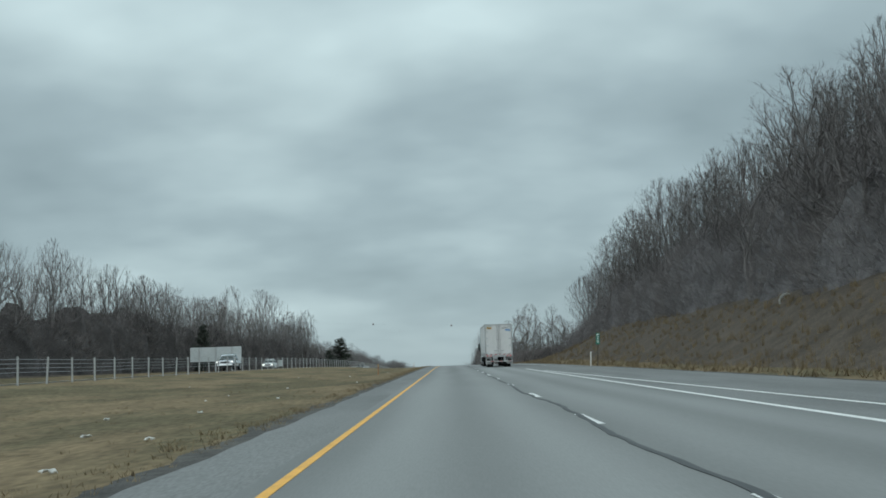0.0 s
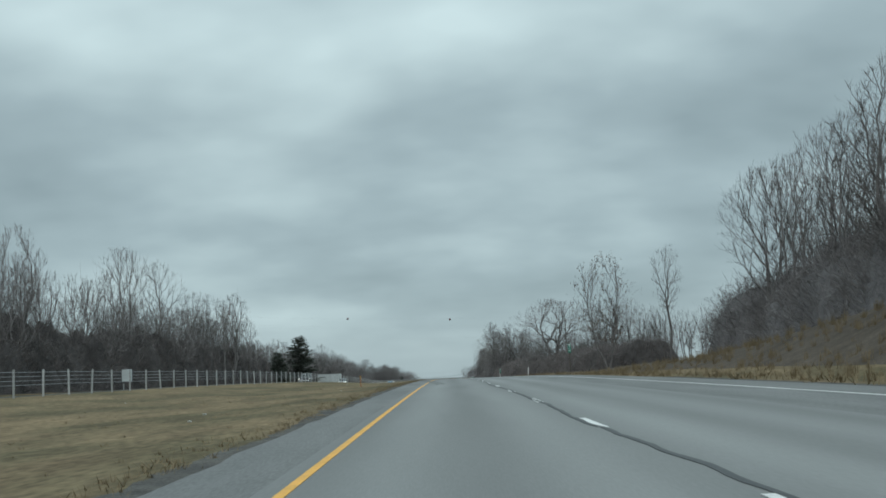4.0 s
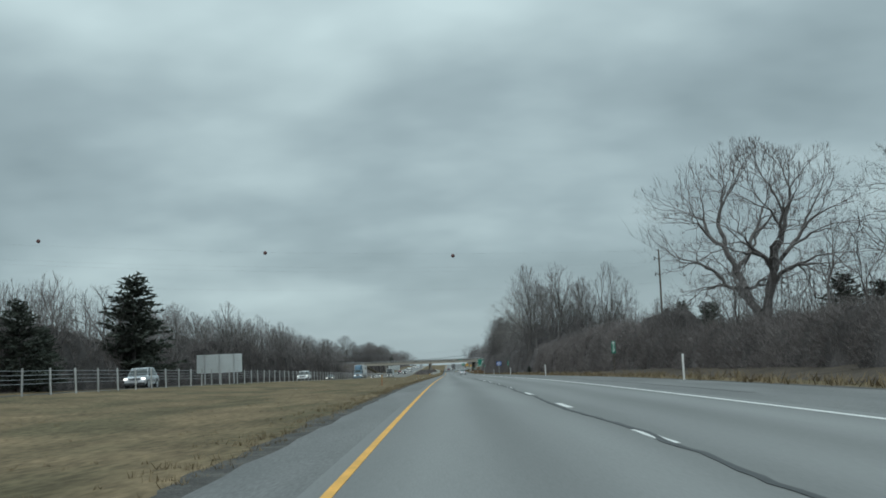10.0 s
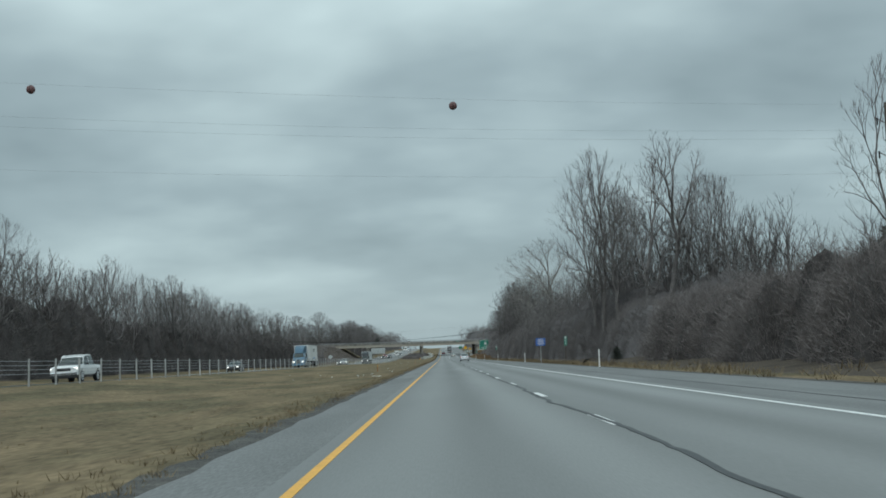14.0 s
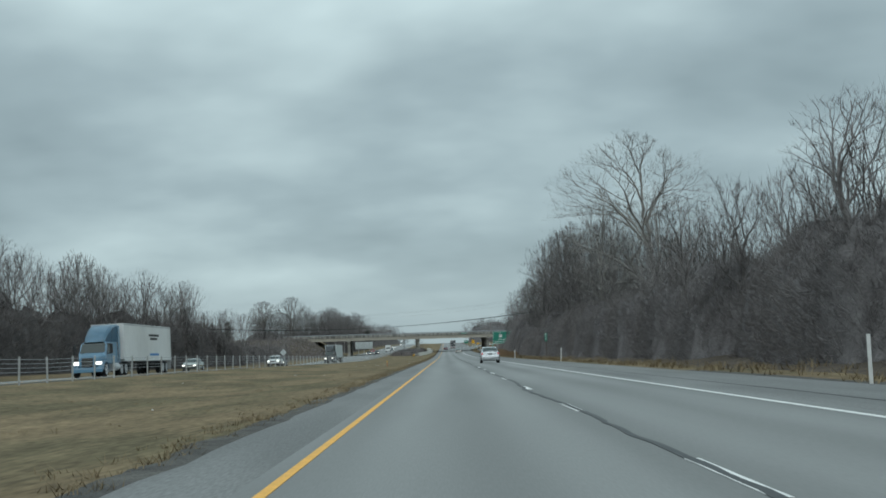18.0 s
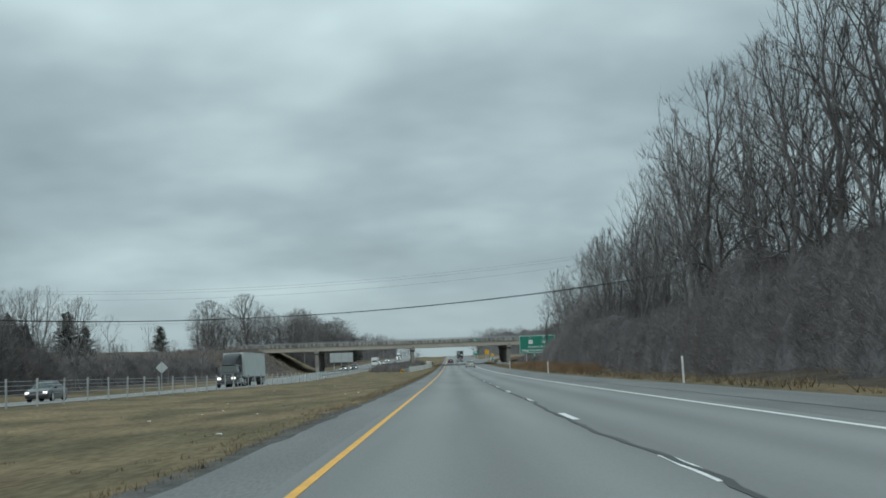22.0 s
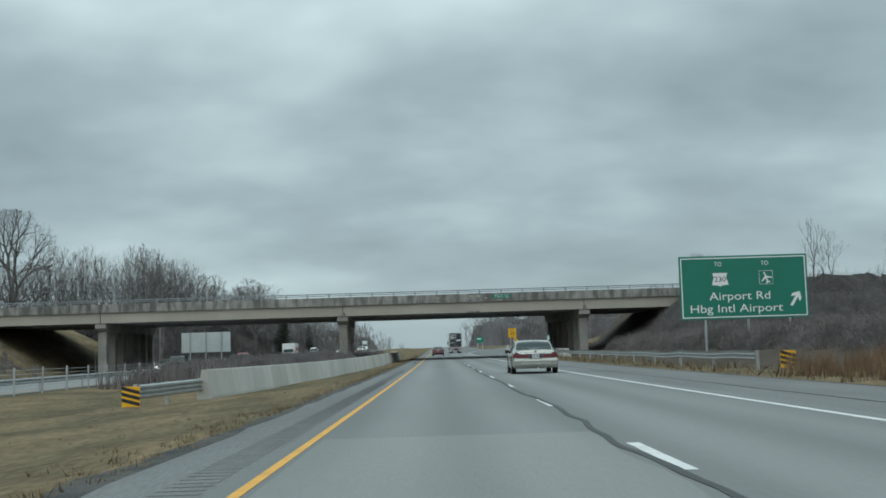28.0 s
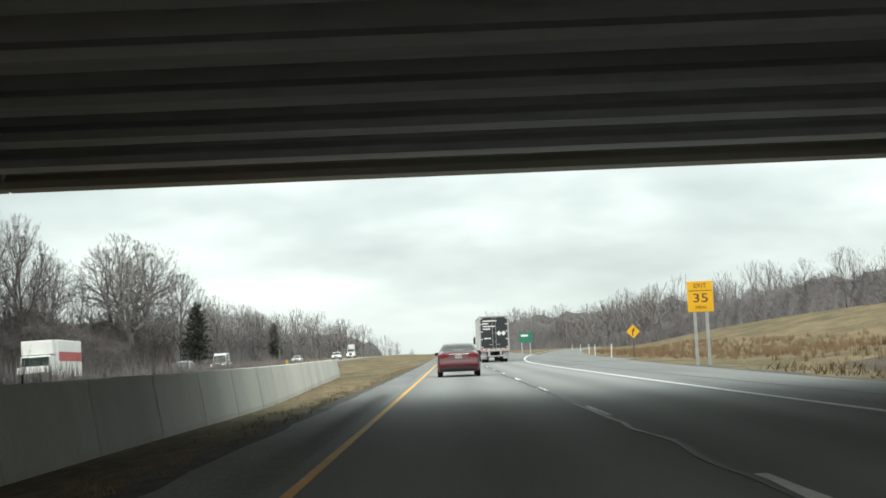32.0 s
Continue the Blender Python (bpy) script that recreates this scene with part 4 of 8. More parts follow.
bmesh.ops.transform(bm, matrix=Matrix.Translation((25.75, gy - 0.03, 5.05)) @ Euler((0, radians(32), 0)).to_matrix().to_4x4(), verts=bm.verts)
part("arrow", bm, M["sign_white"], pl, "white up-right arrow")

# yellow exit speed sign
s, pl = panel_sign("exit_speed_sign", "yellow EXIT 35 MPH advisory sign on two posts", 13.16, 14.44, 1112.7, 4.95, 6.48, M["sign_yellow"], (13.5, 14.1))
text_part("lettering", "EXIT", 0.30, M["sign_black"], pl, facing(13.8, 1112.676, 6.24), 0.62)
part("divider", B((13.22, 14.38, 1112.672, 1112.68, 5.99, 6.02)), M["sign_black"], pl)
text_part("lettering", "35", 0.62, M["sign_black"], pl, facing(13.8, 1112.676, 5.62), 0.72)
text_part("lettering", "MPH", 0.24, M["sign_black"], pl, facing(13.8, 1112.676, 5.16), 0.5)

# blue sign
s, pl = panel_sign("blue_notice_sign", "small blue roadside notice sign with white lines on a slim post", 11.9, 13.0, 583.6, 1.9, 2.78, M["sign_blue"], ())
part("post", B((12.41, 12.49, 583.63, 583.70, ground_z(12.45, 583.6) - 0.5, 2.75)), M["steel"], s)
for i, (a, b) in enumerate(((12.18, 12.72), (12.02, 12.88), (12.10, 12.80), (12.02, 12.88), (12.16, 12.74))):
    part("text_bar", B((a, b, 583.573, 583.58, 2.0 + 0.155 * i, 2.055 + 0.155 * i)), M["sign_white"], pl)

# curve warning and far green exit sign on the ramp
s, pl = panel_sign("curve_warning_sign", "yellow diamond curve warning sign on a post", 0, 0.01, 0, 0, 0.01, M["sign_yellow"], ())
bpy.data.objects.remove(pl)
bm = B((-0.42, 0.42, -0.015, 0.015, -0.42, 0.42, 0.01))
bmesh.ops.transform(bm, matrix=Matrix.Translation((17.2, 1158, zr(1158) + 2.2)) @ Euler((0, radians(45), 0)).to_matrix().to_4x4(), verts=bm.verts)
pl = part("panel", bm, M["sign_yellow"], s)
part("arrow_symbol", B((17.1, 17.2, 1157.975, 1157.982, zr(1158) + 1.85, zr(1158) + 2.35), (17.2, 17.32, 1157.975, 1157.982, zr(1158) + 2.25, zr(1158) + 2.5)), M["sign_black"], pl)
part("post", B((17.15, 17.25, 1158.03, 1158.1, ground_z(17.2, 1158) - 0.4, zr(1158) + 2.6)), M["wood"], s)
s, pl = panel_sign("gore_exit_sign", "small green exit sign in the ramp gore", 11.9, 14.0, 1240, zr(1240) + 1.9, zr(1240) + 3.5, M["sign_green"], (12.3, 13.6))
part("text_bar", B((12.2, 13.3, 1239.972, 1239.98, zr(1240) + 2.8, zr(1240) + 3.1)), M["sign_white"], pl)
# small boxes on the far verge
s = thing("equipment_cabinet", "pale grey roadside equipment cabinet on posts", "cabinet")
part("body", B((-25.1, -24.0, 264.0, 264.6, ground_z(-24.5, 264) + 1.1, ground_z(-24.5, 264) + 2.55, 0.03)), M["sign_back"], s)
bpy.data.objects["body"].location.x = -13.5
part("leg", B((-38.5, -38.4, 264.2, 264.4, ground_z(-38, 264) - 0.3, ground_z(-38, 264) + 1.2)), M["steel"], s)
part("leg", B((-37.7, -37.6, 264.2, 264.4, ground_z(-38, 264) - 0.3, ground_z(-38, 264) + 1.2)), M["steel"], s)
# diamond sign back by the far ramp
s = thing("diamond_sign_back", "grey back of a diamond warning sign on a post", "road sign")
bm = B((-0.6, 0.6, -0.015, 0.015, -0.6, 0.6, 0.01))
bmesh.ops.transform(bm, matrix=Matrix.Translation((-38.6, 876, zo(876) + 2.6)) @ Euler((0, radians(45), 0)).to_matrix().to_4x4(), verts=bm.verts)
part("panel", bm, M["sign_back"], s)
part("post", B((-38.65, -38.55, 875.9, 875.97, ground_z(-38.6, 876) - 0.4, zo(876) + 3.3)), M["steel"], s)


# ---------------------------------------------------------------- power lines
def span(name, label, a, b, mid_z, r, mat, n=24, parent=None):
    """A sagging wire through two ends and the height halfway."""
    v, f = [], []
    a, b = Vector(a), Vector(b)
    for i in range(n + 1):
        t = i / n
        p = a.lerp(b, t)
        p.z -= ((a.z + b.z) / 2 - mid_z) * 4 * t * (1 - t)
        for k in range(4):
            v.append((p.x, p.y + r * math.cos(k * math.pi / 2), p.z + r * math.sin(k * math.pi / 2)))
        if i:
            q = 4 * i
            f += [(q - 4 + k, q - 4 + (k + 1) % 4, q + (k + 1) % 4, q + k) for k in range(4)]
    ob = mesh_object(name, v, f, mat, True)
    ob.parent = parent
    return tagged(ob, label)


def wire_thing(name, label, *spans):
    w = thing(name, label, "cable")
    for s in spans:
        span("wire", "", *s, parent=w)


# transmission line with marker balls
wire_thing("power_line", "high-voltage line of thin wires across the motorway", ((-150, 520, 33.5), (45.3, 561.3, 24.1), 25.9, 0.006, M["wire"]),
           ((-150, 522, 30.2), (45.3, 561.3, 20.8), 22.3, 0.006, M["wire"]), ((-150, 521, 31.0), (45.3, 561.3, 21.6), 23.1, 0.006, M["wire"]), ((-150, 522, 26.2), (45.3, 561.3, 17.4), 18.6, 0.006, M["wire"]))
for p in ((2.95, 554.2, 23.94), (-33.6, 547.8, 25.3), (-73.8, 536, 27.9)):
    b = thing("marker_ball", "weathered dull red aerial marker ball clamped on the power line", "marker ball", pose(*p), "marker balls")
    bm = bmesh.new()
    bmesh.ops.create_uvsphere(bm, u_segments=20, v_segments=12, radius=0.38)
    part("shell", bm, M["ball"], b, smooth=True)
    bm = bmesh.new()
    lathe(bm, [(0.385, -0.02), (0.40, -0.012), (0.40, 0.012), (0.385, 0.02)], 20, Matrix.Identity(4))
    part("seam_band", bm, M["black"], b)
pole = thing("utility_pole", "tall dark wooden utility pole with crossarm braces", "utility pole")
part("shaft", T(((45.3, 561.3, ground_z(45.3, 561) - 1), (45.3, 561.3, 24.3), 0.26, 0.15, 12)), M["wood"], pole)
for dz in (-1.6, -4.9):
    part("bracket", T(((45.3, 561.3, 24.3 + dz - 0.5), (44.4, 561.3, 24.3 + dz), 0.05, None, 6), ((45.3, 561.3, 24.3 + dz - 0.5), (46.2, 561.3, 24.3 + dz + 0.1), 0.05, None, 6)), M["wood"], pole)
    part("insulator", T(((44.4, 561.3, 24.3 + dz - 0.6), (44.4, 561.3, 24.3 + dz + 0.1), 0.09, None, 8)), M["black"], pole)
# service cables before the bridge
wire_thing("phone_cable", "thick black telephone cable sagging across the motorway", ((-48, 828, 7.6), (40, 828, 12.2), 7.05, 0.034, M["cable"]), ((-48, 828.1, 7.5), (40, 828.1, 11.9), 7.03, 0.022, M["cable"]))
wire_thing("service_line", "thin overhead wires across the motorway", ((-48, 822, 10.2), (40, 822, 15.0), 9.7, 0.009, M["wire"]), ((-48, 822, 9.9), (40, 822, 14.7), 9.45, 0.009, M["wire"]),
           ((-48, 822, 9.4), (40, 822, 14.2), 8.85, 0.009, M["wire"]), ((-48, 822, 7.0), (40, 822, 12.2), 6.65, 0.009, M["wire"]))
for x, zt in ((-48, 10.6), (40, 15.6)):
    p = thing("utility_pole", "weathered wooden utility pole beside the motorway", "utility pole")
    part("shaft", T(((x, 825, ground_z(x, 825) - 1), (x, 825, zt), 0.17, 0.12, 10)), M["wood"], p)
    part("crossarm", B((x - 0.07, x + 0.07, 821.6, 828.4, zt - 1.0, zt - 0.85, 0.01)), M["wood"], p)


# ---------------------------------------------------------------- trees
def segs_mesh(segs):
    """Triangles of tapered prisms (sides 3 and more), three-sided tips (sides 2) and single thin blades (sides 1) and flat twigs (sides 0). Rows: p, q, r0, r1, sides."""
    V, F, base = [], [], 0
    for sides in sorted({s[4] for s in segs}):
        g = [s for s in segs if s[4] == sides]
        P = np.array([s[0] for s in g])
        Q = np.array([s[1] for s in g])
        R0 = np.array([s[2] for s in g])[:, None, None]
        R1 = np.array([s[3] for s in g])[:, None, None]
        D = Q - P
        D /= np.maximum(1e-6, np.linalg.norm(D, axis=1))[:, None]
        ref = np.where(np.abs(D[:, 2:3]) > 0.9, np.array([[1.0, 0, 0]]), np.array([[0, 0, 1.0]]))
        A = np.cross(D, ref)
        A /= np.linalg.norm(A, axis=1)[:, None]
        Bv = np.cross(D, A)
        k = np.arange(len(g))[:, None]
        if sides == 1:
            v = np.stack([P - R0[:, 0] * A, P + R0[:, 0] * A, Q], axis=1).reshape(-1, 3)
            f = 3 * k + np.arange(3)[None, :] + base
        elif sides == 0:
            v = np.stack([P - R0[:, 0] * A, P + R0[:, 0] * A, Q + R1[:, 0] * A, Q - R1[:, 0] * A], axis=1).reshape(-1, 3)
            f = np.concatenate([4 * k + np.array([[0, 1, 2]]), 4 * k + np.array([[0, 2, 3]])]) + base
        else:
            n = max(3, sides)
            ang = 2 * np.pi * np.arange(n) / n
            ring = np.cos(ang)[None, :, None] * A[:, None, :] + np.sin(ang)[None, :, None] * Bv[:, None, :]
            i = np.arange(n)[None, :]
            j = (i + 1) % n
            if sides == 2:
                v = np.concatenate([P[:, None, :] + R0 * ring, Q[:, None, :]], axis=1).reshape(-1, 3)
                kk = k * (n + 1) + base
                f = np.stack([kk + i, kk + j, kk + n + 0 * i], axis=-1).reshape(-1, 3)
            else:
                v = np.concatenate([P[:, None, :] + R0 * ring, Q[:, None, :] + R1 * ring], axis=1).reshape(-1, 3)
                kk = k * 2 * n + base
                f = np.concatenate([np.stack([kk + i, kk + j, kk + n + j], axis=-1).reshape(-1, 3), np.stack([kk + i, kk + n + j, kk + n + i], axis=-1).reshape(-1, 3)])
        V.append(v)
        F.append(f)
        base += len(v)
    return np.concatenate(V), np.concatenate(F)


def fast_mesh(name, v, f, mat):
    me = bpy.data.meshes.new(name)
    nv, nf, k = len(v), len(f), f.shape[1]
    me.vertices.add(nv)
    me.vertices.foreach_set("co", np.ascontiguousarray(v, dtype=np.float32).ravel())
    me.loops.add(nf * k)
    me.loops.foreach_set("vertex_index", np.ascontiguousarray(f, dtype=np.int32).ravel())
    me.polygons.add(nf)
    me.polygons.foreach_set("loop_start", np.arange(0, nf * k, k, dtype=np.int32))
    me.materials.append(mat)
    me.update(calc_edges=True)
    return me


def unit(v):
    return v / max(1e-9, float(np.linalg.norm(v)))


def grow(seed, height, kids=(9, 5, 5, 4), clear=0.35, spread=0.55, up=0.35, wander=0.22, limb=0.45, lean=0.05, trunk_r=None, fork=1, tip=0.008, stout=0.015, env=None):
    """Segments of a bare tree. clear: trunk free of limbs; spread: how far limbs leave the axis; up: how they bend skyward; env: middle height, half height and half width of the rounded crown."""
    rnd = np.random.RandomState(seed)
    segs = []
    r_base = trunk_r or height * 0.0115

    def out(q):
        return (q[0] / env[2]) ** 2 + (q[1] / env[2]) ** 2 + ((q[2] - env[0]) / env[1]) ** 2 > 1 and q[2] > env[0] - env[1] * 0.8

    def branch(p, d, length, r, level):
        last = level >= len(kids)
        near_last = level == len(kids) - 1
        n = 1 if last or near_last else (7, 4, 3, 2)[min(level, 3)]
        sides = (6, 4, 3, 3, 3, 3)[min(level, 5)]
        pts, rad = [p], [r]
        for i in range(n):
            w = wander * (0.35 if level == 0 else 1.0)
            d = unit(d + rnd.normal(0, w, 3) + np.array([0, 0, up * (0.1 if level == 0 else 0.28)]))
            q = pts[-1] + d * length / n
            if env and level and i and out(q):
                n = i
                break
            if env and level and out(q):
                q = pts[-1] + d * min(length / n, 0.5)
            pts.append(q)
            t = (i + 1) / n
            rad.append(max(tip, r * (1 - 0.72 * t) if level else r * (1 - 0.80 * t)))
            segs.append((pts[-2], pts[-1], rad[-2], rad[-1], 1 if last else 2 if near_last else sides, level))
        if last or (level >= 2 and env and out(pts[1])):
            return
        c = max(2, int(round(kids[level] * rnd.uniform(0.8, 1.2))))
        for j in range(c):
            t0 = clear if level == 0 else 0.22
            t = t0 + (1 - t0) * ((j + rnd.uniform(0.1, 0.9)) / c)
            k = min(n - 1, int(t * n))
            u = t * n - k
            q = pts[k] * (1 - u) + pts[k + 1] * u
            axis = unit(pts[k + 1] - pts[k])
            side = unit(np.cross(axis, rnd.normal(0, 1, 3)))
            sp = spread * rnd.uniform(0.75, 1.3) * ((1.0, 0.85, 0.8, 0.8)[min(level, 3)] if level else 1.15 - 0.45 * t)
            dd = axis * (1 - sp * 0.55) + side * sp
            dd = unit(np.array([dd[0], dd[1], dd[2] if dd[2] > 0 else dd[2] * 0.3]))
            ln = length * limb * rnd.uniform(0.7, 1.15) * ((0.45 + 0.72 * math.sin(math.pi * (0.16 + 0.72 * (t - t0) / (1 - t0)))) if level == 0 else (1.0 - 0.4 * t))
            rr = min(rad[k] * 0.6, ln * stout + tip) if level < len(kids) - 1 else max(tip * 1.3, ln * 0.009)
            branch(q, dd, ln, rr, level + 1)

    for s in range(fork):
        d0 = unit(np.array([rnd.normal(0, lean) + (0.16 * math.cos(s * 2.4) if fork > 1 else 0), rnd.normal(0, lean) + (0.16 * math.sin(s * 2.4) if fork > 1 else 0), 1.0]))
        branch(np.array([0.12 * s, 0.1 * s, -0.3]), d0, height * (0.80 if fork == 1 else 0.78 - 0.06 * s), r_base * (1 if fork == 1 else 0.72), 0)
    return segs


def bare_tree(label, segs, twig="twig", bark="bark", category="tree"):
    t = thing("bare_tree", label, category)
    low = [s[:5] for s in segs if s[5] <= 1]
    hi = [s[:5] for s in segs if s[5] > 1]
    for nm, sg, mat in (("trunk", low, bark), ("crown", hi, twig)):
        ob = new(nm, fast_mesh(nm, *segs_mesh(sg), M[mat]))
        ob.parent = t
    return t


def crown_tree(seed, h, wide, clear, n, tip=0.011, peak=0.55, lump=0.22, gnarl=0.10, stiff=0.45, twigs=3, stems=1, shell=0.42, fine=True, stout=1.0):
    """Segments of a bare tree whose limbs fork again and again towards points spread through a rounded, lumpy crown."""
    rs = np.random.RandomState(seed)
    z0 = clear * h
    u = rs.uniform(0.02, 1.0, n)
    prof = np.sqrt(np.maximum(0.0, np.where(u < peak, 1 - ((u - peak) / peak) ** 2, 1 - ((u - peak) / (1 - peak)) ** 2)))
    ang = rs.uniform(0, 2 * np.pi, n)
    bumps = np.array([noise.noise((math.cos(a) * 1.9, math.sin(a) * 1.9 + seed * 3.7, q * 3.5)) for a, q in zip(ang, u)])
    rho = prof * wide / 2 * (1 + lump * bumps) * rs.uniform(0, 1, n) ** shell
    top = 1 + 0.35 * lump * np.array([noise.noise((r * math.cos(a) * 5.0 / wide, r * math.sin(a) * 5.0 / wide, seed * 1.3)) for a, r in zip(ang, rho)])
    pts = np.stack([rho * np.cos(ang), rho * np.sin(ang), z0 + (h - z0) * u * top], axis=1)
    segs = []
    rad = lambda m: tip * m ** 0.43

    def limb(p, q, r0, r1):
        ln = float(np.linalg.norm(q - p))
        big = r0 > 0.045
        sides = (6 if r0 > 0.12 else 4 if big else 3 if r0 > tip * 1.6 else 0) if fine else (3 if r0 > tip * 4 else 0)
        pieces = 1 if not fine else 3 if r0 > 0.10 and ln > 1.2 else 2 if ln > 0.7 and r0 > tip * 1.6 else 1
        a, ra = p, r0
        for i in range(pieces):
            t = (i + 1) / pieces
            b = p + (q - p) * t + (rs.normal(0, gnarl * ln * 0.28, 3) if i < pieces - 1 else 0)
            rb = r0 + (r1 - r0) * t
            segs.append((a, b, ra, rb, sides, 0 if big else 2))
            a, ra = b, rb

    todo = []
    share = np.argsort(np.argsort(np.arctan2(pts[:, 1], pts[:, 0]))) * stems // n
    for k in range(stems):
        idx = np.nonzero(share == k)[0]
        base = np.array([0.0, 0.0, -0.3]) + (rs.normal(0, 0.22, 3) * np.array([1, 1, 0]) if stems > 1 else 0)
        c = pts[idx].mean(axis=0)
        fork = np.array([c[0] * 0.3, c[1] * 0.3, z0 * rs.uniform(0.85, 1.0)]) + rs.normal(0, 0.02 * h, 3) * np.array([1, 1, 0])
        r = rad(len(idx)) * stout
        limb(base, base + (fork - base) * 0.12, r * 1.45, r * 1.1)
        limb(base + (fork - base) * 0.12, fork, r * 1.1, r * 0.94)
        todo.append((fork, unit(fork - base), idx))
    while todo:
        p, d, idx = todo.pop()
        T = pts[idx]
        if len(idx) == 1:
            q = T[0].copy()
            q[2] = max(q[2], p[2] + 0.35 * (p[2] - q[2]))
            ln = max(0.3, float(np.linalg.norm(q - p)))
            segs.append((p, q, tip, tip * 0.3, 1, 2))
            for _ in range(twigs):
                f = rs.uniform(0.15, 0.8)
                o = p + (q - p) * f
                e = unit((q - p) / ln + rs.normal(0, 0.55, 3) + np.array([0, 0, 0.25]))
                segs.append((o, o + e * max(0.5, ln * rs.uniform(0.4, 0.8)), tip * 0.9, 0, 1, 2))
            continue
        i, j = rs.randint(len(idx), size=(2, 5))
        w = np.argmax(((T[i] - T[j]) ** 2).sum(axis=1))
        ca, cb = T[i[w]], T[j[w]]
        side = ((T - ca) ** 2).sum(axis=1) < ((T - cb) ** 2).sum(axis=1)
        if side.all() or not side.any():
            side = np.arange(len(idx)) % 2 == 0
        if len(idx) > 4:
            ca, cb = T[side].mean(axis=0), T[~side].mean(axis=0)
            s2 = ((T - ca) ** 2).sum(axis=1) < ((T - cb) ** 2).sum(axis=1)
            side = s2 if s2.any() and not s2.all() else side
        for part_idx in (idx[side], idx[~side]):
            m = len(part_idx)
            if m == 1:
                todo.append((p, d, part_idx))
                continue
            c = pts[part_idx].mean(axis=0)
            dist = float(np.linalg.norm(c - p))
            st = stiff * m / (m + 14.0)
            e = unit(st * d + (1 - st) * (c - p) / max(dist, 1e-6) + rs.normal(0, gnarl, 3))
            q = p + e * dist * (0.27 if m > 24 else 0.30 if m > 4 else 0.38)
            limb(p, q, min(rad(m), rad(len(idx)) * 0.92) * (stout if m > 40 else 1), rad(m) * 0.88 * (stout if m > 40 else 1))
            todo.append((q, e, part_idx))
    return segs


PROTO = []
for i in range(8):
    PROTO.append(bare_tree("leafless grey-brown deciduous tree at the edge of the woods",
                           crown_tree(20 + i, 16.0, (6.4, 7.6, 5.6, 8.2, 6.8, 5.0, 7.2, 6.0)[i], (0.34, 0.26, 0.40, 0.22, 0.30, 0.42, 0.20, 0.36)[i], (560, 600, 480, 680, 580, 440, 620, 500)[i],
                                      tip=0.0105, peak=(0.62, 0.55, 0.66, 0.5, 0.58, 0.7, 0.55, 0.6)[i], stems=(1, 2, 1, 1, 3, 1, 2, 1)[i], stiff=0.32, gnarl=0.10, stout=1.15, twigs=4)))
FAR = []
for i in range(5):
    FAR.append(bare_tree("leafless grey-brown deciduous tree standing well back from the road",
                         crown_tree(60 + i, 16.0, (7.6, 8.6, 6.4, 9.2, 7.0)[i], 0.22, 520, tip=0.0130, peak=0.55, stems=(1, 2, 1, 1, 2)[i], stiff=0.3, gnarl=0.08, stout=1.0, twigs=4)))
OAK = bare_tree("massive spreading leafless oak with thick gnarled limbs", crown_tree(77, 18.0, 20.5, 0.15, 2500, tip=0.0125, peak=0.45, lump=0.34, gnarl=0.16, stiff=0.5, twigs=6, shell=0.5, stout=1.5))
OAK2 = bare_tree("broad round-crowned leafless oak", crown_tree(83, 17.0, 17.5, 0.2, 2300, tip=0.0125, peak=0.5, lump=0.25, gnarl=0.14, stiff=0.5, twigs=6, shell=0.5, stout=1.5))
SYC = bare_tree("tall pale leafless sycamore with whitish twigs", crown_tree(91, 24.0, 15.0, 0.22, 2000, tip=0.011, peak=0.58, lump=0.32, gnarl=0.10, stiff=0.5, twigs=4, stout=1.2), "pale_twig", "pale_twig")
TWIN = bare_tree("round-crowned leafless tree on the embankment", crown_tree(95, 18.5, 14.5, 0.14, 2400, tip=0.018, peak=0.5, lump=0.08, gnarl=0.05, stiff=0.15, twigs=4, shell=0.42, stout=1.0))


def set_tree(proto, x, y, h, own_h, rot, label="", sx=1.0):
    k, p = h / own_h, proto.scale
    m = Matrix.Translation((x, y, ground_z(x, y) - 0.1)) @ Euler((0, 0, rot)).to_matrix().to_4x4() @ Matrix.Diagonal((k * sx / p[0], k * sx / p[1], k / p[2], 1))
    t = copy_thing(proto, m)
    if label:
        tagged(t, label)
    return t


def place_first(proto, x, y, h, own_h, rot, sx=1.0):
    proto.matrix_basis = Matrix.Translation((x, y, ground_z(x, y) - 0.1)) @ Euler((0, 0, rot)).to_matrix().to_4x4() @ Matrix.Diagonal((h / own_h * sx, h / own_h * sx, h / own_h, 1))


place_first(OAK, 28.6, 416.6, 18.6, 18.0, 0.6, 1.12)
place_first(OAK2, 39, 401, 16.6, 17.0, 2.6, 1.1)
place_first(SYC, 25, 723, 25.5, 24, 0.4, 1.5)
place_first(TWIN, -65.5, 1106, 22.3, 18.5, 0.0, 1.05)
set_tree(TWIN, -78.5, 1112, 22.3, 18.5, 2.2, sx=1.05)
for tx, ty, th in ((-16, 1091, 8.5), (-40, 1098, 15), (-43, 1110, 17), (-47.5, 1118, 19)):
    set_tree(PROTO[2], tx, ty, th, 15.4, tx * 0.7)
set_tree(PROTO[0], 22.5, 938, 17, 15.4, 0.7)
set_tree(PROTO[3], 24.5, 946, 14, 15.4, 2.7)
for tx, ty, th, k in ((29.0, 1045.5, 3.6, 6), (30.2, 1046.5, 4.4, 1), (31.4, 1046, 4.0, 3), (30.6, 1044.5, 3.2, 0)):
    set_tree(PROTO[k], tx, ty, th, 15.4, tx, "dense rounded leafless shrub on the bridge embankment", sx=1.9)
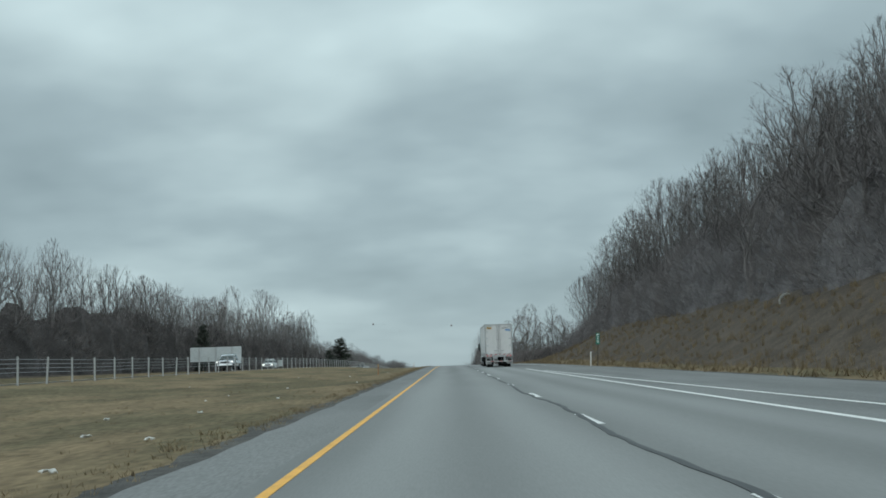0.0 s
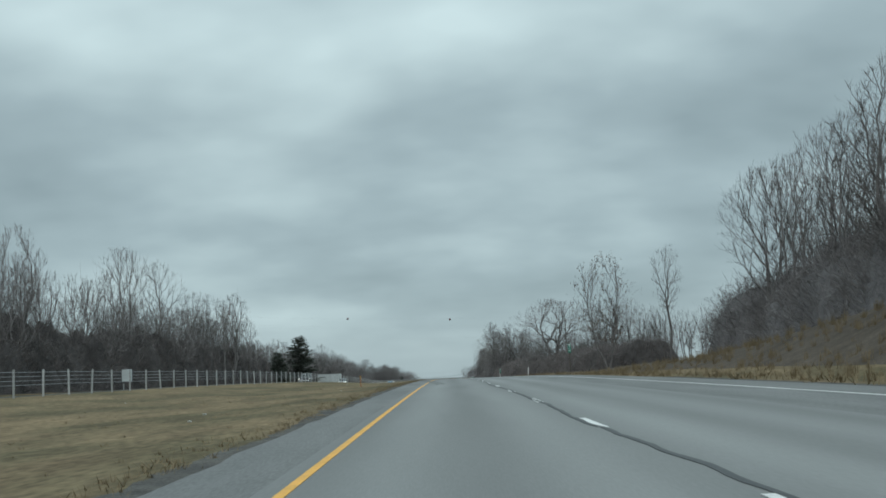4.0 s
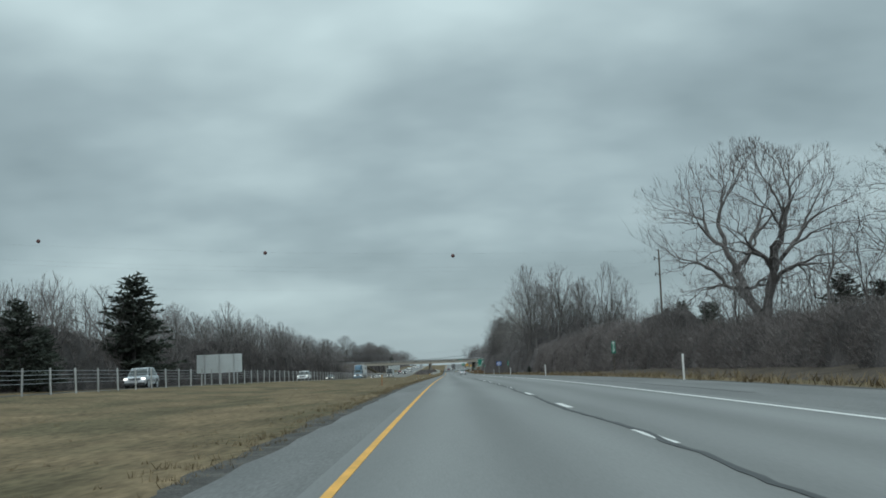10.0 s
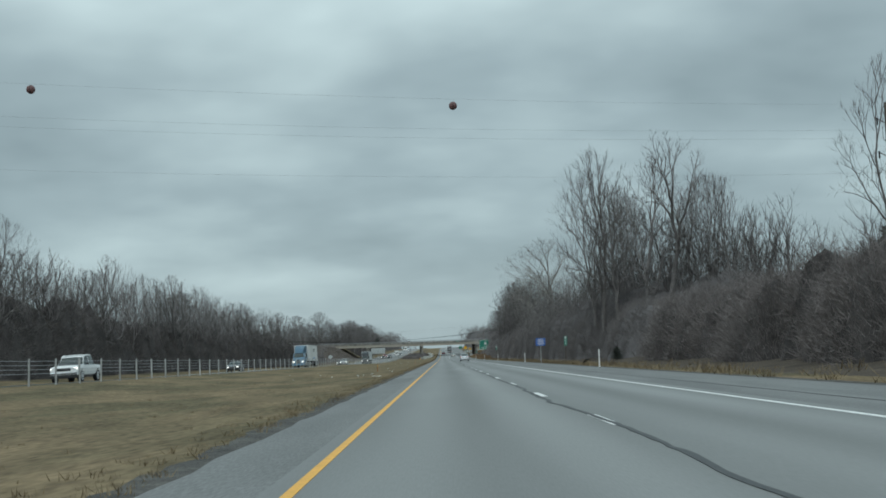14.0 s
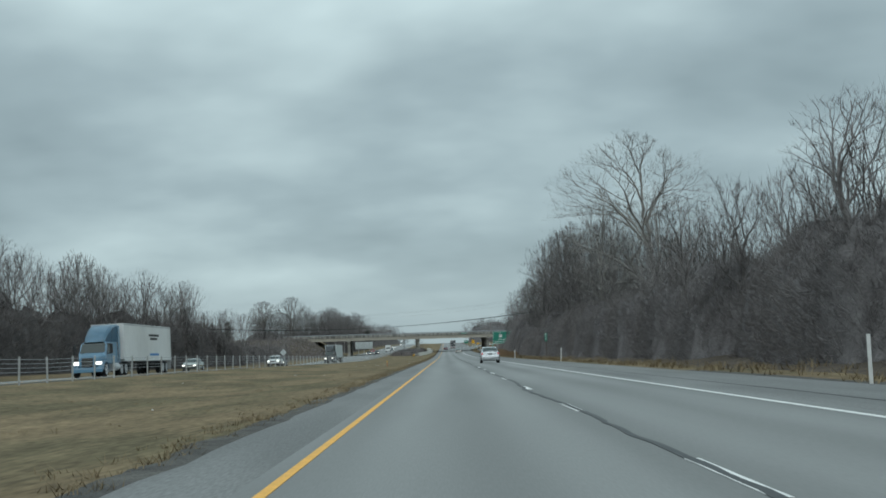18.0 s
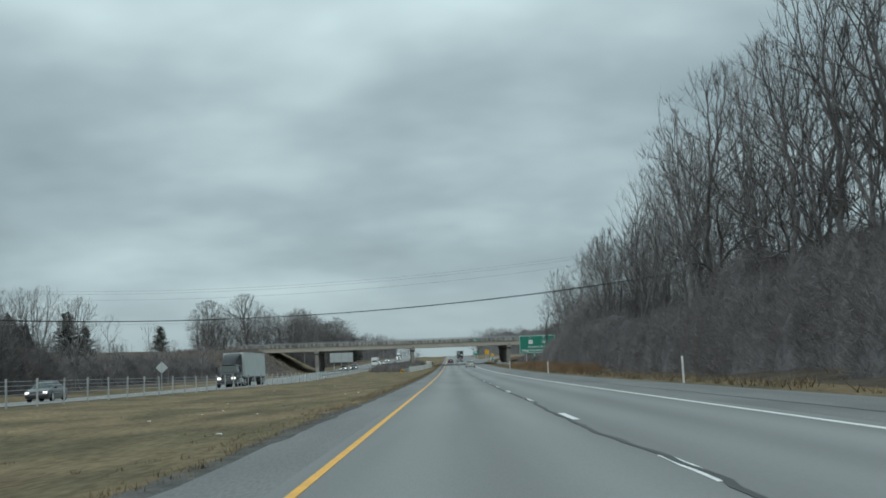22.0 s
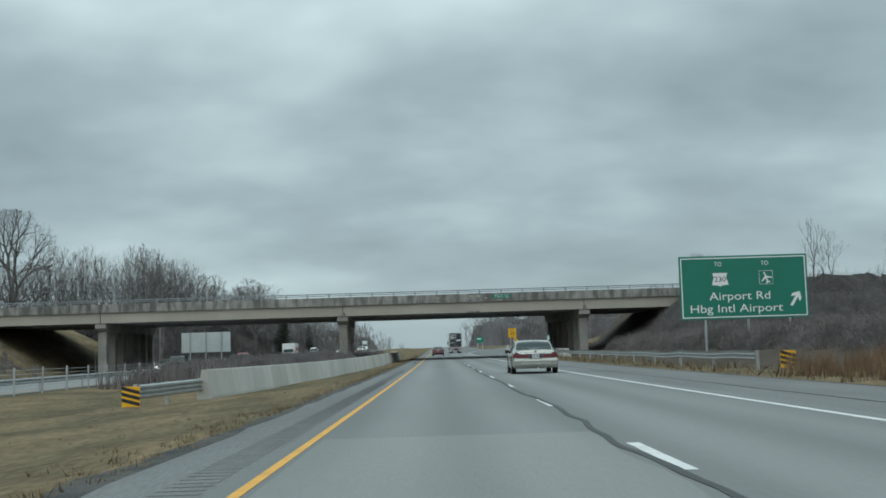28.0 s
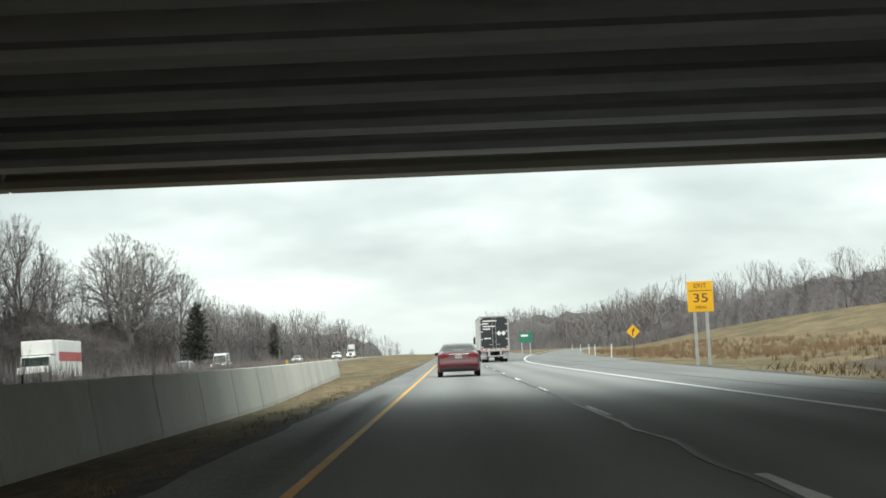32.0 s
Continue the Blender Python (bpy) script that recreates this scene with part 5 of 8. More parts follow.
set_tree(OAK2, -46, 1232, 20, 17, 0.9, "large round-crowned leafless tree by the opposite road")
for tx, ty, th, ta in ((-51, 1200, 17.5, 1.1), (-50.5, 1238, 19, 0.4), (-49, 1254, 19.5, 2.9), (-54, 1262, 18.5, 4.4), (-47.5, 1272, 17, 5.3), (-56, 1226, 17, 3.5)):
    set_tree(TWIN, tx, ty, th, 18.5, ta, "tall round-crowned leafless tree beside the other carriageway")
set_tree(PROTO[5], 23, 232, 11, 15.4, 0.3)
set_tree(PROTO[3], 18.8, 579, 22.5, 15.4, 0.9)
set_tree(PROTO[1], 19.6, 588, 22, 15.4, 2.1)
set_tree(PROTO[6], 28.5, 516, 16.5, 15.4, 2.1)
set_tree(PROTO[2], 32, 521, 14, 15.4, 0.4)
set_tree(PROTO[0], -46.5, 388, 20.5, 15.4, 1.9)
for tx, ty, th, k in ((-48, 322, 21, 3), (-47.5, 299, 21, 1), (-47, 363, 18.5, 4), (-47, 250, 18, 6), (-47.5, 350, 18, 0), (-46, 375, 18, 5), (-47.5, 394, 17.5, 2), (-46.5, 406, 16.5, 7), (-46.5, 577, 17, 3), (-46.5, 684, 16, 1)):
    set_tree(PROTO[k], tx, ty, th, 15.4, ty * 0.9, sx=1.15)
set_tree(PROTO[3], -50, 396, 18.5, 15.4, 0.4)
set_tree(SYC, 24, 700, 17, 24.5, 2.4)
set_tree(SYC, 23, 735, 21, 24.5, 4.4)



def sapling(x, y, h, seed):
    t = thing("sapling", "slender leafless sapling with a few withered leaves beside the concrete barrier", "sapling")
    segs = grow(seed, h, kids=(7, 5, 3), clear=0.3, spread=0.62, up=0.3, wander=0.2, limb=0.5, trunk_r=0.035, tip=0.006, fork=3, stout=0.012)
    for nm, sg, mat in (("trunk", [q[:5] for q in segs if q[5] <= 1], "bark"), ("crown", [q[:5] for q in segs if q[5] > 1], "twig")):
        new(nm, fast_mesh(nm, *segs_mesh(sg), M[mat])).parent = t
    r2 = np.random.RandomState(seed)
    tips = [q[1] for q in segs if q[5] == 3]
    bm = bmesh.new()
    for i in r2.choice(len(tips), min(34, len(tips)), replace=False):
        p, u, w = tips[i], unit(r2.normal(0, 1, 3) + np.array([0, 0, -1.0])), unit(r2.normal(0, 1, 3))
        w = unit(np.cross(u, w))
        bm.faces.new([bm.verts.new(tuple(p + a * u + b * w)) for a, b in ((0, 0), (0.06, 0.03), (0.13, 0.0), (0.06, -0.03))])
    part("withered_leaves", bm, M["dead_leaf"], t)
    t.location = (x, y, ground_z(x, y) - 0.05)


for sx_, sy_, sh, sd in ((-7.2, 1027.7, 5.4, 601), (-7.9, 1029.4, 4.6, 602), (-6.9, 1031.0, 4.2, 603), (-8.8, 1034.0, 5.0, 604)):
    sapling(sx_, sy_, sh, sd)

rnd = random.Random(11)
used = set()
# x from, x to, y from, y to, spacing, lowest, tallest
NEAR_ROWS = [(27, 30, -28, 214, 6.5, 13, 16), (31, 36, -24, 222, 14, 14, 17), (19, 25, 262, 395, 18, 5.5, 7.5), (22, 30, 432, 540, 14, 6, 9),
    (19.5, 25, 566, 602, 6.5, 18.5, 22), (25, 32, 562, 606, 8, 17, 20.5), (20, 25, 605, 655, 6, 10, 13), (18, 24, 655, 715, 7, 8, 12)]
CLUMP_ROWS = [(19.5, 25, 735, 795, 5, 17, 21), (19.5, 25, 798, 824, 5, 18, 21), (20, 25, 827, 858, 6, 14, 17), (20, 25, 860, 878, 6, 15.5, 17.5),
    (20, 25, 880, 894, 6, 15.5, 18), (25, 31, 730, 826, 8, 17, 21), (26, 31, 828, 895, 9, 15, 18), (20, 25, 896, 908, 5, 12, 14),
    (20, 26, 905, 958, 8, 10, 14)]
FAR_ROWS = [(-53, -46, 40, 395, 10, 14, 17.5), (-52, -45.5, 398, 458, 8, 11, 13), (-52, -45.5, 462, 566, 8, 12.5, 15), (-52, -45.5, 570, 722, 8, 14.5, 17),
    (-52, -45.5, 726, 800, 8, 14, 16.5), (-52, -45.5, 802, 868, 8, 11, 13.5), (-95, -66, 850, 1000, 12, 7, 10), (-63, -49, 1116, 1200, 4.2, 19, 22),
    (-56, -44, 1290, 1420, 12, 12, 15), (58, 66, 1180, 1400, 24, 7, 10)]
for x0, x1, ya, yb, dy, ha, hb in NEAR_ROWS + CLUMP_ROWS + FAR_ROWS:
    y = ya
    while y < yb:
        kinds = FAR if x0 < 0 or x0 > 35 or y > 1100 else PROTO
        i = rnd.randrange(len(kinds))
        x, h = rnd.uniform(x0, x1), rnd.uniform(ha, hb)
        yy = y + rnd.uniform(-0.35, 0.35) * dy
        own = 16.0
        if kinds[i].name in used:
            set_tree(kinds[i], x, yy, h, own, rnd.uniform(0, 6.28), sx=rnd.uniform(0.95, 1.3) if h > 16 else rnd.uniform(1.15, 1.6))
        else:
            place_first(kinds[i], x, yy, h, own, 0.0, 0.9 if h > 16 else 1.0)
            used.add(kinds[i].name)
        y += dy


# deep woods behind the front rows: joined, too many to count
def plain(segs):
    return segs_mesh([q[:5] for q in segs])


WOOD = [plain(crown_tree(300 + i, 12.0, 7.6, 0.24, 120, tip=0.019, lump=0.2, stems=1, twigs=2, stiff=0.25, gnarl=0.15, peak=0.62, fine=False, stout=0.9)) for i in range(7)]
WOOD_COARSE = [plain(crown_tree(340 + i, 12.0, 8.6, 0.20, 130, tip=0.034, lump=0.2, twigs=2, stiff=0.2, gnarl=0.12, peak=0.55, fine=False, stout=0.6)) for i in range(5)]
WOOD_ROUND = [plain(crown_tree(360 + i, 12.0, 8.4, 0.20, 240, tip=0.018, lump=0.2, twigs=2, stiff=0.2, gnarl=0.12, peak=0.55, fine=False, stout=0.8)) for i in range(5)]


def woods(name, label, spots, protos, mat, own_h):
    V, F, base = [], [], 0
    r2 = random.Random(name + label)
    for x, y, h in spots:
        v, f = protos[r2.randrange(len(protos))]
        a, k = r2.uniform(0, 6.28), h / own_h
        c, s = math.cos(a) * k * r2.uniform(0.9, 1.2), math.sin(a) * k
        w = np.empty_like(v)
        w[:, 0] = v[:, 0] * c - v[:, 1] * s + x
        w[:, 1] = v[:, 0] * s + v[:, 1] * c + y
        w[:, 2] = v[:, 2] * k + ground_z(x, y)
        V.append(w)
        F.append(f + base)
        base += len(v)
    ob = new(name, fast_mesh(name, np.concatenate(V), np.concatenate(F), mat))
    return tagged(ob, label, "woods", kind="stuff")


def fill(n, x0, x1, y0, y1, ha, hb, seed):
    r2 = random.Random(seed)
    return [(r2.uniform(x0, x1), r2.uniform(y0, y1), r2.uniform(ha, hb)) for _ in range(n)]


woods("hillside_thicket", "grey thicket of slim leafless trees on the hillside", fill(300, 30, 60, -50, 236, 12, 15.5, 41), WOOD, M["twig"], 12)
woods("roadside_thicket", "grey thicket of slim leafless trees behind the road edge", fill(150, 25, 46, 250, 545, 5.5, 9, 42) + fill(70, 24, 40, 564, 620, 10, 16, 43) + fill(100, 22, 40, 616, 728, 8, 14, 52) + fill(50, 23, 42, 728, 785, 9, 16, 44) + fill(50, 25, 44, 785, 866, 7, 11, 55) + fill(55, 22, 40, 842, 900, 7, 12, 53) + fill(50, 25, 46, 900, 960, 8, 12, 45) + fill(50, 40, 80, 960, 1045, 5, 8, 46), WOOD, M["twig"], 12)
woods("opposite_thicket", "grey thicket of slim leafless trees beyond the other carriageway", fill(115, -60, -46, 40, 400, 12, 16.5, 47) + fill(22, -60, -46, 400, 460, 10, 12.5, 48) + fill(40, -60, -46, 460, 566, 11.5, 14.5, 64) + fill(60, -60, -46, 570, 722, 13, 16.5, 61) + fill(32, -60, -46, 722, 800, 13, 16, 62) + fill(24, -60, -46, 800, 868, 10, 12.5, 63) + fill(70, -130, -75, 800, 1050, 8, 12, 49) + fill(40, -80, -44, 868, 985, 5, 8, 51), WOOD_ROUND, M["twig"], 12)
woods("ramp_thicket", "grey leafless woods beyond the bridge", fill(55, -86, -52, 1112, 1200, 16, 20.5, 50) + fill(20, -78, -48, 1200, 1290, 12, 16, 58) + fill(28, -78, -45, 1325, 1410, 12, 16, 59) + fill(60, 62, 96, 1185, 1375, 7, 10, 9) + fill(40, 90, 125, 1150, 1375, 8, 11, 60), WOOD_ROUND, M["twig"], 12)
woods("distant_thicket", "distant leafless woods along the horizon", fill(80, -80, -43, 1400, 1700, 13, 18, 8) + fill(120, 54, 110, 1370, 1750, 13, 19, 54) + fill(70, -190, -45, 1700, 2600, 13, 19, 10) + fill(70, 36, 190, 1750, 2600, 14, 21, 12) + fill(50, 22, 110, 1640, 1800, 18, 24, 13), WOOD_COARSE, M["twig"], 12)


# the rounded shrubs that fill the foot of the woods: tangled cores with shade put into their dark colour, and the fine
# sprigs that stand out of them
def undergrowth(x0, x1, y0, y1, h, seed, cell, per_m2, reach, width, mass="undergrowth", stems="brush"):
    nx, ny = max(4, int((x1 - x0) / cell)), max(4, int((y1 - y0) / cell))
    r2 = np.random.RandomState(int(seed) + 5)
    gx, gy = np.linspace(x0, x1, nx + 1), np.linspace(y0, y1, ny + 1)
    X, Y = np.meshgrid(gx, gy)
    H = np.zeros_like(X)
    size = min(0.55 * h + 0.9, 0.22 * (x1 - x0))
    near, side = (x0, 1) if x0 > 0 else (x1, -1)
    count = int((x1 - x0) * (y1 - y0) / (size * size * 0.9))
    for k in range(count):
        r = size * r2.uniform(0.55, 1.15)
        bx, by = r2.uniform(x0 + r * 0.8, x1 - r * 0.8), r2.uniform(y0 + r * 0.7, y1 - r * 0.7)
        back = step(0, 7.0, abs(bx - near))
        hb = h * r2.uniform(0.55, 1.0) * (0.92 + 0.12 * back) * (1 + 0.25 * noise.noise((bx * 0.05, by * 0.03, seed)))
        i0, i1 = np.searchsorted(gx, (bx - r, bx + r))
        j0, j1 = np.searchsorted(gy, (by - r, by + r))
        q = ((X[j0:j1, i0:i1] - bx) ** 2 + (Y[j0:j1, i0:i1] - by) ** 2) / (r * r)
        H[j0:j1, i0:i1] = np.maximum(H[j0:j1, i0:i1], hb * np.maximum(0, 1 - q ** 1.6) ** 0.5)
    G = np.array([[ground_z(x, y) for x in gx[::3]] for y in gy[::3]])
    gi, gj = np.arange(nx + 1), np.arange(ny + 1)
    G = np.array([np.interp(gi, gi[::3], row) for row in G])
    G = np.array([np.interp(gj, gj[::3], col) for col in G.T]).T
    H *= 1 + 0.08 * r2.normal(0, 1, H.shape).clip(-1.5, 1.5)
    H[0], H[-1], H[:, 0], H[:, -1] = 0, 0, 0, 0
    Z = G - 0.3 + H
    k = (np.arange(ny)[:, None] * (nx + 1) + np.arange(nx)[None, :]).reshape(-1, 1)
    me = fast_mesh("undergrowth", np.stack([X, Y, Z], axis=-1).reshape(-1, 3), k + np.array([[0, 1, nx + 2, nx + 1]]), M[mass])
    tagged(new("undergrowth", me), "dense leafless undergrowth filling the woods, coloured dark as its shaded inside", "undergrowth", kind="stuff")
    # sprigs, thickest on the side that faces the road, standing square to the shrubs
    n = int((y1 - y0) * min(x1 - x0, 18) * per_m2)
    S = np.stack([X, Y, Z], axis=-1)
    area = np.linalg.norm(np.cross(S[:-1, 1:] - S[:-1, :-1], S[1:, :-1] - S[:-1, :-1]), axis=-1)
    area *= np.maximum(np.exp(-((X[:-1, :-1] - near) / (0.36 * (x1 - x0))) ** 2), np.exp(-((Y[:-1, :-1] - y0) / 5.0) ** 2)) * (H[:-1, :-1] + H[1:, 1:] > 0.2 * h)
    pick = r2.choice(area.size, n, p=area.ravel() / area.sum())
    j, i = pick // nx, pick % nx
    fu, fv = r2.uniform(0, 1, (n, 1)), r2.uniform(0, 1, (n, 1))
    P = (S[j, i] * (1 - fu) + S[j, i + 1] * fu) * (1 - fv) + (S[j + 1, i] * (1 - fu) + S[j + 1, i + 1] * fu) * fv
    Nn = np.cross(S[j, i + 1] - S[j, i], S[j + 1, i] - S[j, i])
    Nn /= np.maximum(1e-6, np.linalg.norm(Nn, axis=1))[:, None]
    P = P - 0.12 * Nn
    D = 0.55 * Nn + r2.normal(0, 0.42, (n, 3)) + np.array([0, 0, 0.55])
    D /= np.linalg.norm(D, axis=1)[:, None]
    L = r2.uniform(0.3, 1.0, n) * reach
    segs_p, segs_q, w = [P], [P + D * L[:, None]], [np.full(n, width)]
    for _ in range(2):
        f = r2.uniform(0.15, 0.8, n)[:, None]
        E = D + r2.normal(0, 0.6, (n, 3))
        E /= np.linalg.norm(E, axis=1)[:, None]
        base = P + D * L[:, None] * f
        segs_p.append(base)
        segs_q.append(base + E * (L * r2.uniform(0.3, 0.6, n))[:, None])
        w.append(np.full(n, width * 0.9))
    P, Q, W = np.concatenate(segs_p), np.concatenate(segs_q), np.concatenate(w)
    A = np.cross(Q - P, r2.normal(0, 1, P.shape))
    A *= (W / np.maximum(1e-6, np.linalg.norm(A, axis=1)))[:, None]
    v = np.stack([P - A, P + A, Q], axis=1).reshape(-1, 3)
    f = np.arange(len(v)).reshape(-1, 3)
    tagged(new("brush_sprigs", fast_mesh("brush_sprigs", v, f, M[stems])), "fine tangled leafless sprigs along the edge of the woods", "brush", kind="stuff")


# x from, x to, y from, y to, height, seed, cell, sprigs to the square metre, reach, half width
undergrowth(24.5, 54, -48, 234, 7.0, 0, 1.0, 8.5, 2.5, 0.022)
undergrowth(18.5, 29, 256, 440, 3.0, 10, 0.8, 18.0, 1.4, 0.015, "shaded_russet_mass", "russet_brush")
undergrowth(17.5, 30, 436, 550, 5.0, 20, 0.8, 20.0, 1.7, 0.016, "shaded_russet_mass", "russet_brush")
undergrowth(20, 34, 955, 1050, 1.3, 30, 0.7, 17.0, 1.1, 0.012, "shaded_russet_mass", "russet_brush")
undergrowth(32, 62, 955, 1050, 1.6, 40, 0.8, 12.0, 1.2, 0.013, "shaded_russet_mass", "russet_brush")
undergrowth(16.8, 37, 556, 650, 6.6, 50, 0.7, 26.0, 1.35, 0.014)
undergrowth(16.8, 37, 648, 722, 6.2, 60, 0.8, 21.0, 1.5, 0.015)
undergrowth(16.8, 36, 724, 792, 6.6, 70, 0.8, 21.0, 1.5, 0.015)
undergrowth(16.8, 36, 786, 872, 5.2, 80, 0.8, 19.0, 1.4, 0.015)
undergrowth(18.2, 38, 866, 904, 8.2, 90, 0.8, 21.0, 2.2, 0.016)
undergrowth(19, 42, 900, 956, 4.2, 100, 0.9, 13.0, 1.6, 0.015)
undergrowth(-63, -44.5, 40, 404, 8.8, 110, 1.1, 3.4, 2.2, 0.026, "shaded_russet_mass", "russet_brush")
undergrowth(-63, -44, 400, 572, 7.5, 120, 1.0, 4.4, 1.9, 0.026, "shaded_russet_mass", "russet_brush")
undergrowth(-63, -44, 568, 722, 9.5, 130, 1.0, 4.4, 2.0, 0.026, "shaded_russet_mass", "russet_brush")
undergrowth(-63, -44, 718, 862, 8.8, 140, 1.0, 4.4, 1.9, 0.026, "shaded_russet_mass", "russet_brush")
undergrowth(-84, -50, 848, 990, 4.5, 150, 1.2, 3.0, 1.8, 0.024, "shaded_russet_mass", "russet_brush")
undergrowth(-70, -44, 1118, 1262, 7.5, 160, 1.0, 6.0, 2.0, 0.025, "shaded_russet_mass", "russet_brush")
undergrowth(-17, -6.6, 988, 1048, 1.75, 170, 0.5, 20.0, 0.8, 0.01, "shaded_russet_mass", "brush")
undergrowth(-17, -7.2, 1084, 1128, 1.5, 180, 0.5, 18.0, 0.8, 0.01, "shaded_russet_mass", "brush")
undergrowth(-84, -52, 1258, 1640, 9.0, 190, 1.8, 1.6, 2.4, 0.035)
undergrowth(60, 82, 1172, 1740, 5.5, 200, 1.4, 2.2, 2.2, 0.035)
undergrowth(26, 180, 1650, 1900, 17.0, 210, 5.0, 0.3, 4.0, 0.1)
undergrowth(-190, -50, 1700, 2000, 12.0, 220, 5.0, 0.3, 4.0, 0.1)

# conifers
def conifer(seed, label, h=14.0, r=3.0):
    r2 = np.random.RandomState(seed)
    t = thing("conifer_tree", label, "tree")
    ob = new("trunk", fast_mesh("trunk", *segs_mesh([(np.array([0, 0, -0.3]), np.array([0, 0, h * 0.97]), 0.2, 0.02, 7)]), M["bark"]))
    ob.parent = t
    V, F = [], []
    z = h * 0.06
    while z < h * 0.985:
        rel = 1 - (z / h)
        for k in range(8):
            a = r2.uniform(0, 6.283)
            ln = r * (rel ** 0.6) * r2.uniform(0.45, 1.15) + 0.25
            p0 = np.array([0, 0, z + r2.normal(0, 0.03 * h)])
            d = np.array([math.cos(a), math.sin(a), r2.uniform(0.1, 0.95)])
            m = max(4, int(ln * 5))
            for i in range(m):
                f = 0.12 + 0.88 * (i + r2.uniform(0, 1)) / m
                c = p0 + d * ln * f + np.array([0, 0, -0.16 * ln * f * f])
                for _ in range(3):
                    s = 0.34 + 0.30 * r2.rand()
                    e1 = unit(d * r2.uniform(0.1, 0.9) + r2.normal(0, 0.6, 3) + np.array([0, 0, 0.3])) * s
                    e2 = unit(np.cross(e1, r2.normal(0, 1, 3))) * s * 0.22
                    b = len(V)
                    V.extend([c - e2, c + e2, c + e1])
                    F.append((b, b + 1, b + 2))
        z += h * 0.03
    ob = new("crown", fast_mesh("crown", np.array(V), np.array(F), M["needles"]))
    ob.parent = t
    return t


CON = conifer(1, "dark green conifer with drooping boughs among bare trees")
place_first(CON, -44, 488, 16, 14, 0, 1.9)
for x, y, h, s in ((-44, 441, 9.5, 1.9), (-43.5, 447, 7, 1.9), (-58, 470, 13, 1), (42, 470, 6, 1.4), (54, 585, 12.5, 1.6), (58, 578, 11.5, 1.6), (62, 590, 12, 1.7), (17.4, 557.5, 1.25, 2.6), (34.2, 414, 6.5, 2.2), (35.6, 409, 5.5, 2.4),
                   (-88, 991, 15.5, 1.3), (-82, 985, 12, 1.3), (-93, 1104, 11, 1.5), (-55, 1160, 11, 1.3), (-42.5, 1262, 11, 1.3), (-52, 1420, 11, 1.1), (-47, 180, 6.5, 1.2), (-44, 205, 8.5, 1.2)):
    set_tree(CON, x, y, h, 14, x * 7.1 + y, sx=s)

# the oak-leaf tree that kept its brown leaves
leafy = crown_tree(131, 13.0, 8.0, 0.2, 420, tip=0.012, peak=0.55, lump=0.3, stiff=0.45, stems=2, twigs=3)
LEAFY = bare_tree("slender tree still holding clumps of brown dead leaves", leafy)
place_first(LEAFY, 19.6, 253, 13, 13, 1.0, 1.0)
r2 = np.random.RandomState(8)
V, F = [], []
for q in [q for q in leafy if q[4] == 1][::3]:
    for _ in range(2):
        c = q[1] + r2.normal(0, 0.10, 3)
        e1, e2 = r2.normal(0, 0.05, 3), r2.normal(0, 0.035, 3)
        b = len(V)
        V.extend([c - e1, c + e2, c + e1, c - e2])
        F.append((b, b + 1, b + 2, b + 3))
lv = new("dead_leaves", fast_mesh("dead_leaves", np.array(V), np.array(F), M["dead_leaf"]))
lv.parent = LEAFY


# ---------------------------------------------------------------- grass and weeds
def tuft(seed, n, h, lean=0.5, w=0.012):
    r2 = np.random.RandomState(seed)
    V, F = [], []
    for i in range(n):
        a = r2.uniform(0, 6.28)
        p = np.array([r2.normal(0, 0.10), r2.normal(0, 0.10), -0.02])
        d = np.array([math.cos(a) * lean * r2.rand(), math.sin(a) * lean * r2.rand(), 1.0]) * h * r2.uniform(0.5, 1.1)
        s = np.array([-math.sin(a), math.cos(a), 0]) * w
        V.extend([p - s, p + s, p + d])
        F.append((3 * i, 3 * i + 1, 3 * i + 2))
    return np.array(V), np.array(F)


TUFT = [tuft(700 + i, 12, 0.16, 1.6, 0.010) for i in range(5)]
WEED = [tuft(720 + i, 22, 0.75, 0.35, 0.014) for i in range(5)]
r3 = random.Random(31)
spots = []
for _ in range(11000):
    y = r3.uniform(-14, 1150)
    x = -1.5 - abs(r3.gauss(0, 0.55)) if r3.random() < 0.62 else r3.uniform(-12, -1.9)
    spots.append((x, y, r3.uniform(0.05, 0.12) * (1.1 if x > -2.8 else 0.8)))
woods("median_grass", "tufts of dormant tan grass on the median", spots, TUFT, M["tuft"], 0.16)
spots = []
for _ in range(2600):
    y = r3.uniform(-10, 1100)
    spots.append((edge_right(y) + 0.9 + abs(r3.gauss(0, 1.6)), y, r3.uniform(0.15, 0.5)))
woods("verge_grass", "rough dry grass on the verge", spots, TUFT, M["tuft"], 0.16)
spots = [(edge_right(y) + 2.0 + abs(r3.gauss(0, 3.4)), y, r3.uniform(0.4, 1.1)) for y in [r3.uniform(828, 957) for _ in range(2100)]]
bank = [(edge_right(y) + 2.5 + r3.uniform(0, 9), y, r3.uniform(0.25, 0.7)) for y in [r3.uniform(-15, 235) for _ in range(1700)]]
woods("bank_grass", "clumps of pale dry grass on the roadside bank", bank, WEED, M["tuft"], 0.75)
spots += [(max(edge_right(y), min(ramp_x(y) + 6.5, 40)) + 2 + r3.uniform(0, 16), y, r3.uniform(0.25, 0.7)) for y in [r3.uniform(1088, 1260) for _ in range(1800)]]
rough = [(r3.uniform(-76, -40), r3.uniform(1000, 1049), r3.uniform(0.4, 1.1)) for _ in range(1700)] + [(r3.uniform(24, 60), r3.uniform(1008, 1049), r3.uniform(0.4, 1.0)) for _ in range(700)]
